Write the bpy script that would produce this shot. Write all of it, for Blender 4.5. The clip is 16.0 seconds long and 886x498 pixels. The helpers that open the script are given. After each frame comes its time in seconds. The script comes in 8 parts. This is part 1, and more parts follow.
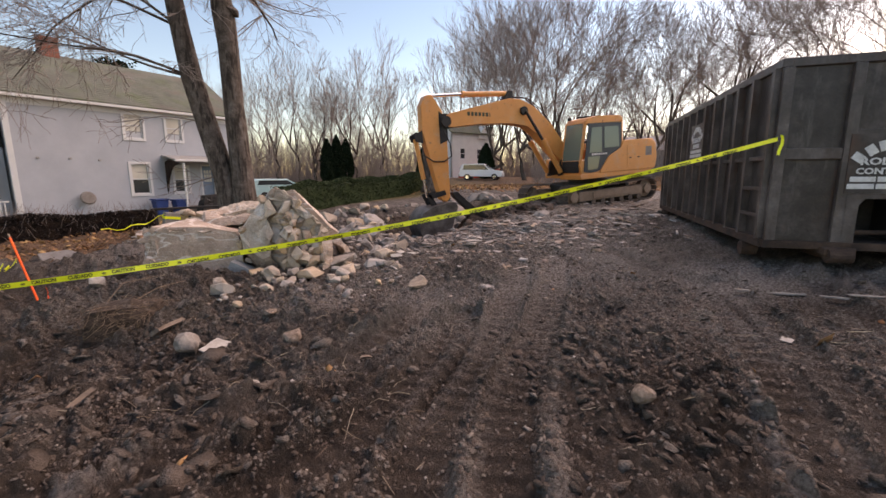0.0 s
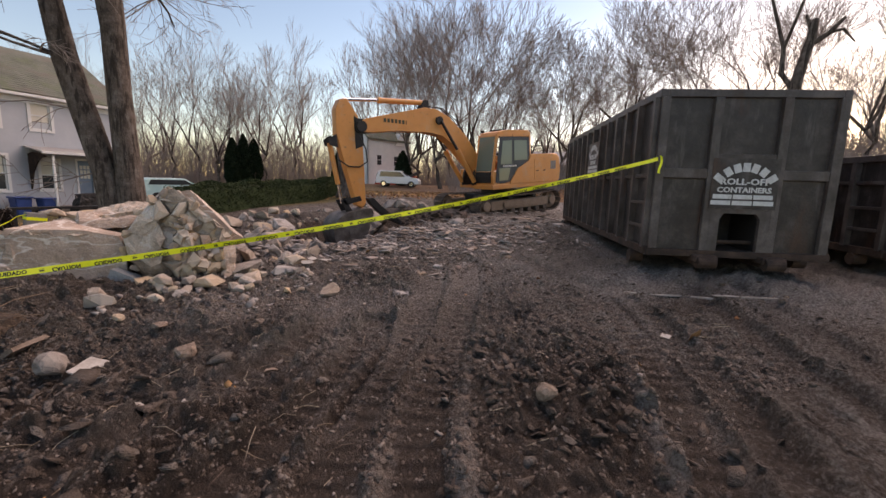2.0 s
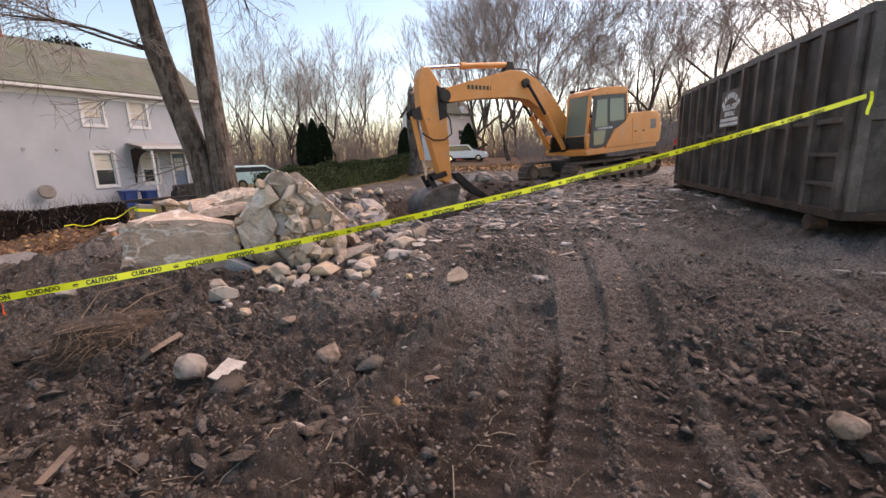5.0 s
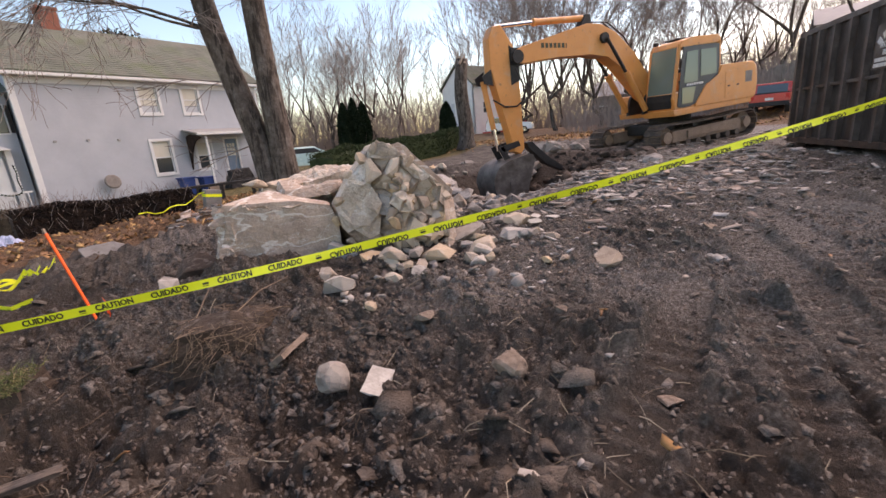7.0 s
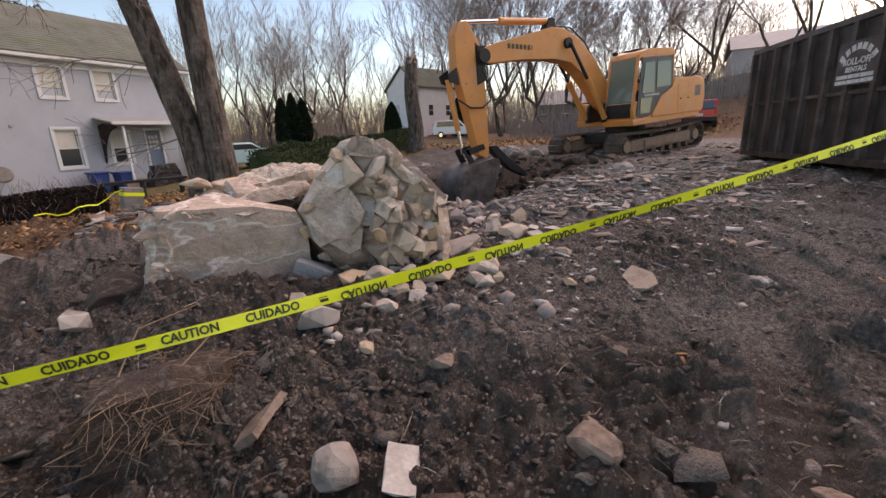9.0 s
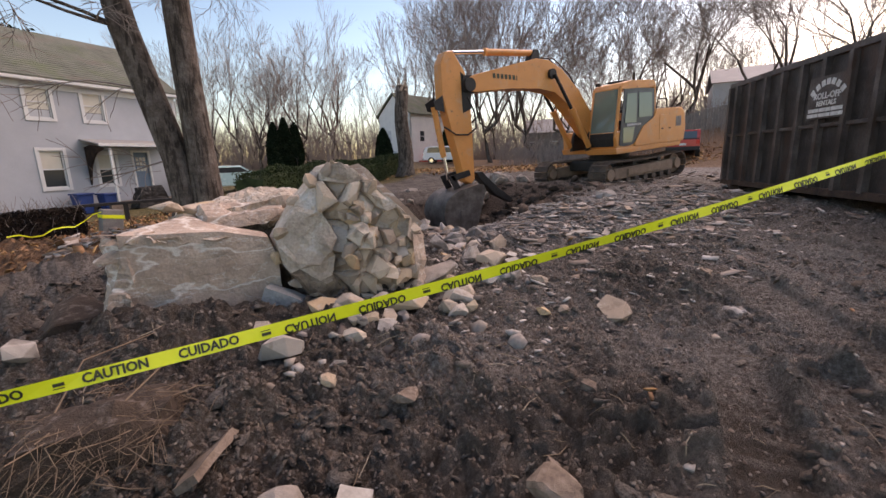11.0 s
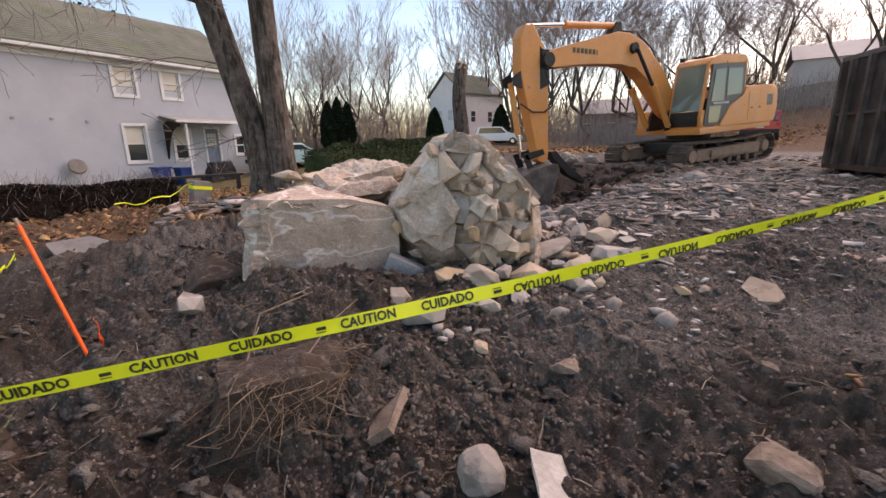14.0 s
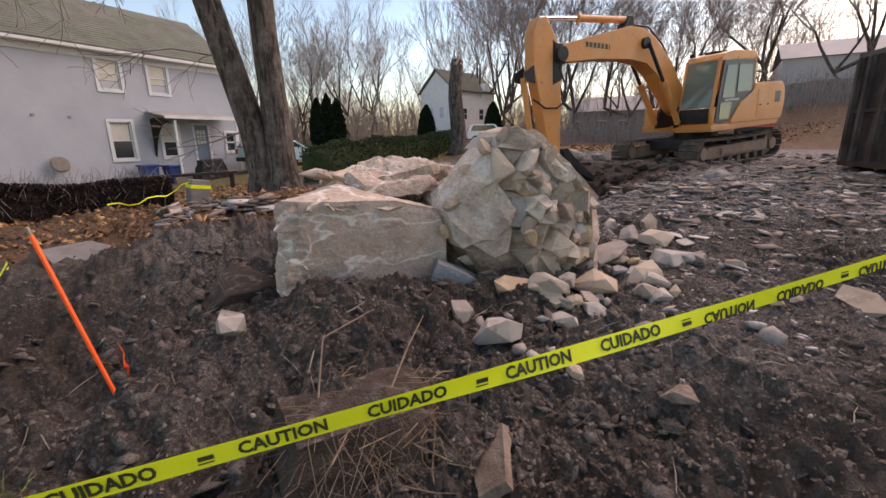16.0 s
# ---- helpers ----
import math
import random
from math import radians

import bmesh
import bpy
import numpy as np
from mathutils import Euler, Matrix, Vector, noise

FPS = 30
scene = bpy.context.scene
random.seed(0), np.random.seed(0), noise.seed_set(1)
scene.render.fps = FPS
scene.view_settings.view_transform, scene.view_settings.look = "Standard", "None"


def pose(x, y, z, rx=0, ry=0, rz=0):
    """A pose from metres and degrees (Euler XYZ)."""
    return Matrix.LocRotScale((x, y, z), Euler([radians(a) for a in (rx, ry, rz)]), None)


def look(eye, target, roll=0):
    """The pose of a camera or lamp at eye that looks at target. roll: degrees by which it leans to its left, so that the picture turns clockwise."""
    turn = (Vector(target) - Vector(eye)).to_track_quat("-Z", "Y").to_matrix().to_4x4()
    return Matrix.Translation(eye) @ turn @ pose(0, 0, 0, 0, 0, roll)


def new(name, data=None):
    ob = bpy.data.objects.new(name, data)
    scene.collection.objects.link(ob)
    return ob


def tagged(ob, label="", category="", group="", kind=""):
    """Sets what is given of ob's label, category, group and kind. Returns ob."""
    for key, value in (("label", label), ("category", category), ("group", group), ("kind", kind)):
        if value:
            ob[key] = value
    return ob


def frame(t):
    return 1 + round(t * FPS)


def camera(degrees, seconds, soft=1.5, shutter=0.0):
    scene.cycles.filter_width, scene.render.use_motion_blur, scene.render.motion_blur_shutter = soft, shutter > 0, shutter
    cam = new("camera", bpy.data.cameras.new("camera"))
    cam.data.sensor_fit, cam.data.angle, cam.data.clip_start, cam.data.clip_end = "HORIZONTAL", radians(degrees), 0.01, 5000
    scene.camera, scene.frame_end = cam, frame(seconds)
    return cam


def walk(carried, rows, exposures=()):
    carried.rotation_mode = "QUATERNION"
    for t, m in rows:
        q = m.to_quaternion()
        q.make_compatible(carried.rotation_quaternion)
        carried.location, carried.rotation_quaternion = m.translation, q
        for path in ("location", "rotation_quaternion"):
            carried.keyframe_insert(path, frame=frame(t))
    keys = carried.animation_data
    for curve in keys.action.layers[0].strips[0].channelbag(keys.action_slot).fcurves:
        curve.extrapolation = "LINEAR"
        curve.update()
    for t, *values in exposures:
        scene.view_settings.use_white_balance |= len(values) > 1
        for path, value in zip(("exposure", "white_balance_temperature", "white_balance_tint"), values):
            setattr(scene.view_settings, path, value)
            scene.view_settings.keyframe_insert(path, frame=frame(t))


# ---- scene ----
cam = camera(92.4, 16.0, shutter=0.15)
METRES, EYE, TILT, LEAN, TURN = 5.5, 1.63, 0.0, 0.0, -24.2
ROWS = [
    (0.0, 0.0, 0.0, 0.0, -0.05, -9.81, 0.31),
    (0.5, 0.0066, -0.0011, 0.0004, -5.52, -9.32, -0.67),
    (1.0, 0.0072, -0.0002, -0.0002, -9.31, -8.88, -1.26),
    (1.5, 0.0035, 0.0011, -0.0015, -10.08, -8.75, -1.55),
    (2.0, 0.0054, 0.0015, -0.0018, -11.06, -8.72, -1.67),
    (2.5, -0.0015, 0.0045, -0.0059, -11.26, -9.4, -1.53),
    (3.0, -0.0386, 0.0069, -0.0139, -8.23, -10.79, 0.29),
    (3.5, -0.061, 0.035, -0.017, -5.49, -11.68, 0.89),
    (4.0, -0.0781, 0.0779, -0.0143, -3.79, -11.57, 1.24),
    (6.5, -0.2681, 0.2629, -0.0275, -1.76, -13.98, 3.18),
    (7.0, -0.3208, 0.3015, -0.0327, 1.13, -14.9, 4.56),
    (7.5, -0.3656, 0.3569, -0.0355, 2.95, -15.14, 4.0),
    (8.0, -0.4089, 0.3899, -0.0366, -0.38, -15.05, 3.83),
    (8.5, -0.4226, 0.4208, -0.0383, -5.36, -15.36, 3.15),
    (9.0, -0.4211, 0.451, -0.0378, -6.63, -14.99, 2.32),
    (11.5, -0.3887, 0.4583, -0.0363, -7.56, -11.26, 1.62),
    (12.0, -0.3878, 0.4564, -0.0356, -6.84, -10.95, 1.4),
    (12.5, -0.3878, 0.4576, -0.0351, -6.47, -10.55, 1.28),
    (13.0, -0.4107, 0.4624, -0.037, -6.01, -10.61, 0.3),
    (13.5, -0.4767, 0.46, -0.0414, -3.74, -11.52, 0.43),
    (14.0, -0.5266, 0.4765, -0.0517, -1.92, -14.0, 0.86),
    (14.5, -0.5705, 0.5138, -0.0526, -1.17, -14.07, 0.78),
    (15.0, -0.6133, 0.5256, -0.056, -1.8, -14.15, 1.86),
    (15.5, -0.6353, 0.5376, -0.0548, -2.82, -14.37, 2.22),
    (16.0, -0.627, 0.5505, -0.0541, -3.65, -14.31, 0.79),
]
EXPO = [(0.0, 1.3, 7450, 28), (1.0, 1.05, 7450, 28), (1.5, 1.05, 7450, 28), (2.5, 1.15, 7450, 28), (3.5, 1.45, 7450, 28), (7.0, 1.58, 7150, 27), (8.5, 1.53, 7150, 27), (9.0, 1.24, 7150, 27), (12.5, 1.26, 7150, 27), (13.5, 1.28, 7150, 27), (14.5, 1.6, 7150, 27), (15.5, 1.6, 7150, 27), (16.0, 1.26, 7150, 27)]
walk(cam, [(t, pose(0, 0, EYE, TILT, LEAN, TURN) @ pose(METRES * x, METRES * y, METRES * z, 90 + pitch, roll, yaw)) for t, x, y, z, yaw, pitch, roll in ROWS], EXPO)


# ---- world, sun, exposure ----
world = bpy.data.worlds.new("dusk_sky")
scene.world = world
world.use_nodes = True
wn = world.node_tree.nodes
sky = wn.new("ShaderNodeTexSky")
sky.sky_type = "NISHITA"
sky.sun_disc = False
sky.sun_elevation = radians(9.0)
sky.sun_rotation = radians(76)
sky.air_density, sky.dust_density, sky.ozone_density = 1.0, 0.25, 1.6
world.node_tree.links.new(sky.outputs[0], wn["Background"].inputs[0])
wn["Background"].inputs[1].default_value = 0.145
sun_data = bpy.data.lights.new("sun", "SUN")
sun_data.energy, sun_data.angle, sun_data.color = 2.3, radians(80), (1.0, 0.82, 0.69)
sun = new("sun", sun_data)
sun.matrix_world = look((0, 0, 0), (-math.sin(radians(76)), -math.cos(radians(76)), -0.95))


# ---- numeric helpers ----
def sstep(a, b, v):
    v = np.clip((np.asarray(v, float) - a) / (b - a), 0, 1)
    return v * v * (3 - 2 * v)


def vnoise(x, y, seed=0):
    """Smooth value noise, -1 to 1, on arrays."""
    x, y = np.asarray(x, float), np.asarray(y, float)
    xi, yi = np.floor(x).astype(np.int64), np.floor(y).astype(np.int64)
    xf, yf = x - xi, y - yi
    u, v = xf * xf * (3 - 2 * xf), yf * yf * (3 - 2 * yf)

    def h(a, b):
        n = (a * 374761393 + b * 668265263 + seed * 974634777) & 0x7FFFFFFF
        n = ((n ^ (n >> 13)) * 1274126177) & 0x7FFFFFFF
        return ((n ^ (n >> 16)) & 0xFFFF) / 32767.5 - 1
    return (h(xi, yi) * (1 - u) + h(xi + 1, yi) * u) * (1 - v) + (h(xi, yi + 1) * (1 - u) + h(xi + 1, yi + 1) * u) * v


def line_dist(x, y, pts):
    """Distance to a polyline, its running length there, and the side offset."""
    best = np.full(np.shape(x), 1e9)
    along = np.zeros(np.shape(x))
    run = 0.0
    for (ax, ay), (bx, by) in zip(pts, pts[1:]):
        L = math.hypot(bx - ax, by - ay)
        t = np.clip(((x - ax) * (bx - ax) + (y - ay) * (by - ay)) / (L * L), 0, 1)
        d = np.hypot(x - ax - t * (bx - ax), y - ay - t * (by - ay))
        along = np.where(d < best, run + t * L, along)
        best = np.minimum(best, d)
        run += L
    return best, along


RUTS = [  # centre lines of the machine's track marks, width
    ([(5.4, 5.2), (5.0, 3.6), (4.69, 2.98), (3.51, 1.71), (2.98, 1.21), (2.45, 0.72), (2.0, 0.2)], 0.34),
    ([(5.3, 3.3), (4.49, 2.33), (3.76, 1.45), (3.14, 0.84), (2.77, 0.49), (2.4, 0.0)], 0.32),
    ([(6.1, 2.7), (5.35, 1.91), (4.52, 1.11), (3.98, 0.41), (3.6, -0.2)], 0.3),
    ([(6.9, 2.4), (6.18, 1.71), (5.46, 1.07), (4.78, 0.54), (4.2, 0.0)], 0.3),
    ([(3.6, 5.2), (2.8, 4.2), (2.29, 3.6), (1.61, 2.98), (1.14, 2.53), (0.72, 1.97), (0.3, 1.1)], 0.36),
    ([(4.4, 5.4), (3.6, 4.4), (2.7, 3.45), (1.6, 2.4), (1.1, 1.7), (0.7, 0.4)], 0.36),
    ([(2.0, 3.9), (1.52, 3.31), (0.92, 2.75), (0.42, 2.46), (-0.1, 2.2)], 0.34),
    ([(2.0, 4.4), (0.9, 3.7), (0.1, 3.35), (-0.3, 3.1), (-0.9, 2.6)], 0.32),
]


def bell(x, y, cx, cy, sx, sy):
    return np.exp(-(((x - cx) / sx) ** 2 + ((y - cy) / sy) ** 2))


def base_height(x, y):
    x, y = np.asarray(x, float), np.asarray(y, float)
    z = -0.12 + 0.45 * np.tanh(x / 6) + 0.42 * np.tanh(y / 12)
    z = z - 0.45 * sstep(17, 24, y) * sstep(3, -3, x)              # lower yard of the neighbour
    z = z - 0.42 * sstep(14, 19, y) * sstep(13, 9, x) * (1 - 0.8 * sstep(3, -3, x) * sstep(17, 24, y))
    z = z + 0.22 * bell(x, y, -2.6, 9.8, 1.3, 1.3)
    z = z - 0.16 * bell(x, y, -0.4, 4.6, 0.9, 0.8)
    z = z - 0.27 * bell(x, y, -1.9, 5.2, 1.15, 1.0)                # hollow before the dug bank
    z = z + 0.27 * bell(x, y, -1.35, 6.8, 0.85, 0.42)              # dug bank before the block
    z = z + 0.06 * bell(x, y, -0.5, 6.85, 0.5, 0.4) + 0.14 * bell(x, y, -1.45, 7.2, 0.5, 0.3)
    z = z + 0.15 * bell(x, y, -1.35, 5.9, 0.45, 0.35)
    z = z + 0.05 * bell(x, y, -0.6, 5.5, 0.7, 0.5)
    z = z - 0.12 * bell(x, y, 1.6, 8.6, 0.9, 0.9)
    z = z - 0.06 * bell(x, y, 0.8, 5.6, 1.3, 0.9)
    z = z - 1.05 * np.exp(-((((x - 5.6) / 2.2) ** 2 + ((y - 12.6) / 2.0) ** 2) ** 1.4))   # pit under the bucket
    z = z - 0.35 * bell(x, y, 3.7, 9.9, 1.2, 1.5) - 0.3 * bell(x, y, 4.7, 11.2, 1.1, 0.9)
    far = (x * 0.86 + y * 0.5)
    z = z + 3.3 * sstep(26, 50, far) * sstep(-2, -22, y - 1.05 * x)   # bank up to the buildings
    z = z + 0.6 * sstep(30, 50, y)
    return z


def lumps(x, y, seed, fill=1.0):
    """Domes of soil about one unit across in jittered cells: the height 0 to 1 and each lump's own number."""
    x, y = np.asarray(x, float), np.asarray(y, float)
    xi, yi = np.floor(x).astype(np.int64), np.floor(y).astype(np.int64)
    best, own = np.zeros(np.shape(x)), np.zeros(np.shape(x))

    def h(a, b, k):
        n = (a * 374761393 + b * 668265263 + (seed * 31 + k) * 974634777) & 0x7FFFFFFF
        n = ((n ^ (n >> 13)) * 1274126177) & 0x7FFFFFFF
        return ((n ^ (n >> 16)) & 0xFFFF) / 65535.0
    for i in (-1, 0, 1):
        for j in (-1, 0, 1):
            a, b = xi + i, yi + j
            c = h(a, b, 3)
            r = (0.3 + 0.5 * c) * fill
            dx, dy = (x - a - h(a, b, 1)), (y - b - h(a, b, 2))
            th = h(a, b, 4) * 3.14
            u, v = dx * np.cos(th) + dy * np.sin(th), (dy * np.cos(th) - dx * np.sin(th)) * (1.0 + 0.8 * h(a, b, 5))
            d = np.abs(u) ** 2.6 + np.abs(v) ** 2.6
            z = np.clip(1 - d / r ** 2.6, 0, 1) ** 0.6 * r * (1 + 0.7 * u / r)
            own = np.where(z > best, h(a, b, 6), own)
            best = np.maximum(best, z)
    return best, own


def rut_depth(x, y):
    z, rut = np.zeros(np.shape(x)), np.zeros(np.shape(x))
    for pts, w in RUTS:
        d, a = line_dist(x, y, pts)
        inside = sstep(w * 0.6, w * 0.45, d)
        lip = np.exp(-((d - w * 0.68) / 0.07) ** 2)
        bars = sstep(-0.1, 0.75, np.sin(a * 2 * math.pi / 0.16))
        fade = 0.35 + 0.65 * sstep(4.6, 3.0, y - 0.2 * x)
        z = z - 0.07 * inside * fade + 0.028 * inside * bars * (0.65 + 0.35 * vnoise(x * 2, y * 2, 31)) * sstep(4.3, 2.8, y - 0.25 * x) + 0.05 * fade * lip * (0.45 + 0.4 * vnoise(x * 3, y * 3, 8) + 0.45 * vnoise(x * 9, y * 9, 18))
        rut = np.maximum(rut, inside)
    return z, rut


def churned(x, y):
    """How broken up the soil lies: the dug corner and patches of the yard."""
    k = 0.5 + 0.5 * sstep(-0.25, 0.45, vnoise(x * 0.75, y * 0.75, 5))
    return np.clip(np.maximum(k, sstep(0.6, -0.6, x)), 0, 1)


def ground_height(x, y):
    x, y = np.asarray(x, float), np.asarray(y, float)
    near = sstep(24, 9, np.hypot(x - 1, y - 4))
    dz, rut = rut_depth(x, y)
    z = base_height(x, y) + dz
    left = sstep(0.9, -0.8, x)
    amp = near * (1 - 0.9 * rut) * churned(x, y)
    wx, wy = x + 0.06 * vnoise(x * 7, y * 7, 12), y + 0.06 * vnoise(x * 7, y * 7, 13)
    z = z + amp * (0.075 * vnoise(x * 1.7, y * 1.7, 1) + (0.045 + 0.03 * left) * vnoise(x * 4.1, y * 4.1, 2))
    for size, tall, seed in ((0.34, 0.1 * (0.25 + 0.75 * left), 3), (0.15, 0.085, 4), (0.075, 0.05, 6)):
        z = z + amp * tall * (lumps(wx / size, wy / size, seed)[0] - 0.2)
    z = z + near * (0.35 + 0.65 * amp) * 0.024 * (lumps(x / 0.045, y / 0.045, 9)[0] - 0.2)
    z = z - 0.22 * np.exp(-(((x - 3.5) / 0.22) ** 2 + ((y - 3.35) / 0.16) ** 2))   # small hole
    return z


def gz(x, y):
    return float(ground_height(np.array([x]), np.array([y]))[0])


# ---- mesh helpers ----
def mesh_of(name, verts, faces, smooth=False):
    me = bpy.data.meshes.new(name)
    me.from_pydata(verts, [], faces)
    me.update()
    if smooth:
        me.polygons.foreach_set("use_smooth", [True] * len(me.polygons))
    return me


def from_bm(name, bm, smooth=False):
    me = bpy.data.meshes.new(name)
    bmesh.ops.recalc_face_normals(bm, faces=bm.faces[:])
    bm.to_mesh(me)
    bm.free()
    if smooth:
        me.polygons.foreach_set("use_smooth", [True] * len(me.polygons))
    return me


def part(name, data, material, parent=None, label="", m=None, smooth=False):
    """Links a bmesh or mesh as one object under its thing."""
    me = from_bm(name, data, smooth) if isinstance(data, bmesh.types.BMesh) else data
    if material and not me.materials:
        me.materials.append(material)
    ob = new(name, me)
    if parent is not None:
        ob.parent = parent
    if m is not None:
        ob.matrix_basis = m
    if label:
        ob["label"] = label
    return ob


def thing(name, m, label, category, group=""):
    ob = new(name)
    ob.empty_display_size = 0.2
    ob.matrix_basis = m
    return tagged(ob, label, category, group)


def box(bm, x0, x1, y0, y1, z0, z1, bevel=0.0, m=None):
    r = bmesh.ops.create_cube(bm, size=1.0)
    vs = r["verts"]
    mat = Matrix.Translation(((x0 + x1) / 2, (y0 + y1) / 2, (z0 + z1) / 2)) @ Matrix.Diagonal((abs(x1 - x0), abs(y1 - y0), abs(z1 - z0), 1))
    bmesh.ops.transform(bm, matrix=(m @ mat) if m else mat, verts=vs)
    if bevel > 0:
        es = list({e for v in vs for e in v.link_edges})
        bmesh.ops.bevel(bm, geom=es, offset=bevel, segments=2, affect="EDGES", profile=0.6)
    return bm


def boxed(*a, bevel=0.0, m=None):
    return box(bmesh.new(), *a, bevel=bevel, m=m)


def prism(outline, y0, y1, bevel=0.0):
    """A plate: an outline in x and z, from y0 to y1."""
    bm = bmesh.new()
    va = [bm.verts.new((x, y0, z)) for x, z in outline]
    vb = [bm.verts.new((x, y1, z)) for x, z in outline]
    n = len(va)
    bm.faces.new(va)
    bm.faces.new(vb[::-1])
    for i in range(n):
        bm.faces.new((va[i], vb[i], vb[(i + 1) % n], va[(i + 1) % n]))
    if bevel:
        bmesh.ops.bevel(bm, geom=bm.edges[:], offset=bevel, segments=2, affect="EDGES", profile=0.6)
    return bm


def rod(bm, a, b, r, sides=10, r2=None):
    a, b = Vector(a), Vector(b)
    d = b - a
    m = Matrix.Translation((a + b) / 2) @ d.to_track_quat("Z", "Y").to_matrix().to_4x4()
    bmesh.ops.create_cone(bm, cap_ends=True, segments=sides, radius1=r, radius2=r if r2 is None else r2, depth=d.length, matrix=m)
    return bm


def tube_lists(paths, sides=5):
    """Verts and faces of tubes; each path is a list of (point, radius)."""
    vs, fs = [], []
    for path in paths:
        start = len(vs)
        k = len(path)
        for i, (p, r) in enumerate(path):
            d = Vector(path[min(i + 1, k - 1)][0]) - Vector(path[max(i - 1, 0)][0])
            if d.length < 1e-6:
                d = Vector((0, 0, 1))
            d.normalize()
            u = d.cross(Vector((0.31, 0.17, 0.93)) if abs(d.z) < 0.9 else Vector((1, 0.2, 0.1))).normalized()
            w = d.cross(u)
            for s in range(sides):
                a = 2 * math.pi * s / sides
                vs.append(Vector(p) + (u * math.cos(a) + w * math.sin(a)) * r)
        for i in range(k - 1):
            for s in range(sides):
                a, b = start + i * sides + s, start + i * sides + (s + 1) % sides
                fs.append((a, b, b + sides, a + sides))
        fs.append(tuple(range(start + (k - 1) * sides, start + k * sides)))
    return vs, fs


def rock_mesh(name, seed, flat=0.7, jag=0.35, cuts=7, worn=0.028, square=0.55):
    """An angular broken stone of about one metre across: the hull of scattered points, its edges slightly worn."""
    rng = random.Random(seed)
    bm = bmesh.new()
    for _ in range(11 + cuts // 2):
        p = Vector((rng.gauss(0, 1), rng.gauss(0, 1), rng.gauss(0, 1))).normalized()
        m = max(abs(p.x), abs(p.y), abs(p.z))
        p = p.lerp(p / m, square) * 0.45 * rng.uniform(0.8, 1.12)
        bm.verts.new((p.x, p.y, p.z * flat))
    r = bmesh.ops.convex_hull(bm, input=bm.verts[:])
    bmesh.ops.delete(bm, geom=[v for v in bm.verts if not v.link_faces], context="VERTS")
    bmesh.ops.dissolve_limit(bm, angle_limit=0.3, verts=bm.verts[:], edges=bm.edges[:])
    bmesh.ops.bevel(bm, geom=bm.edges[:], offset=worn, segments=1, affect="EDGES", profile=0.5)
    bmesh.ops.triangulate(bm, faces=bm.faces[:])
    off = Vector((rng.uniform(0, 50), rng.uniform(0, 50), rng.uniform(0, 50)))
    for v in bm.verts:
        v.co *= 1 + jag * 0.16 * noise.noise(v.co * 6 + off)
    return from_bm(name, bm)


def text_mesh(name, words, size, depth=0.004, align="CENTER"):
    c = bpy.data.curves.new(name, "FONT")
    c.body, c.size, c.extrude, c.align_x, c.resolution_u = words, size, depth, align, 2
    c.offset = size * 0.03
    ob = bpy.data.objects.new(name, c)
    me = bpy.data.meshes.new_from_object(ob)
    bpy.data.objects.remove(ob)
    bpy.data.curves.remove(c)
    return me


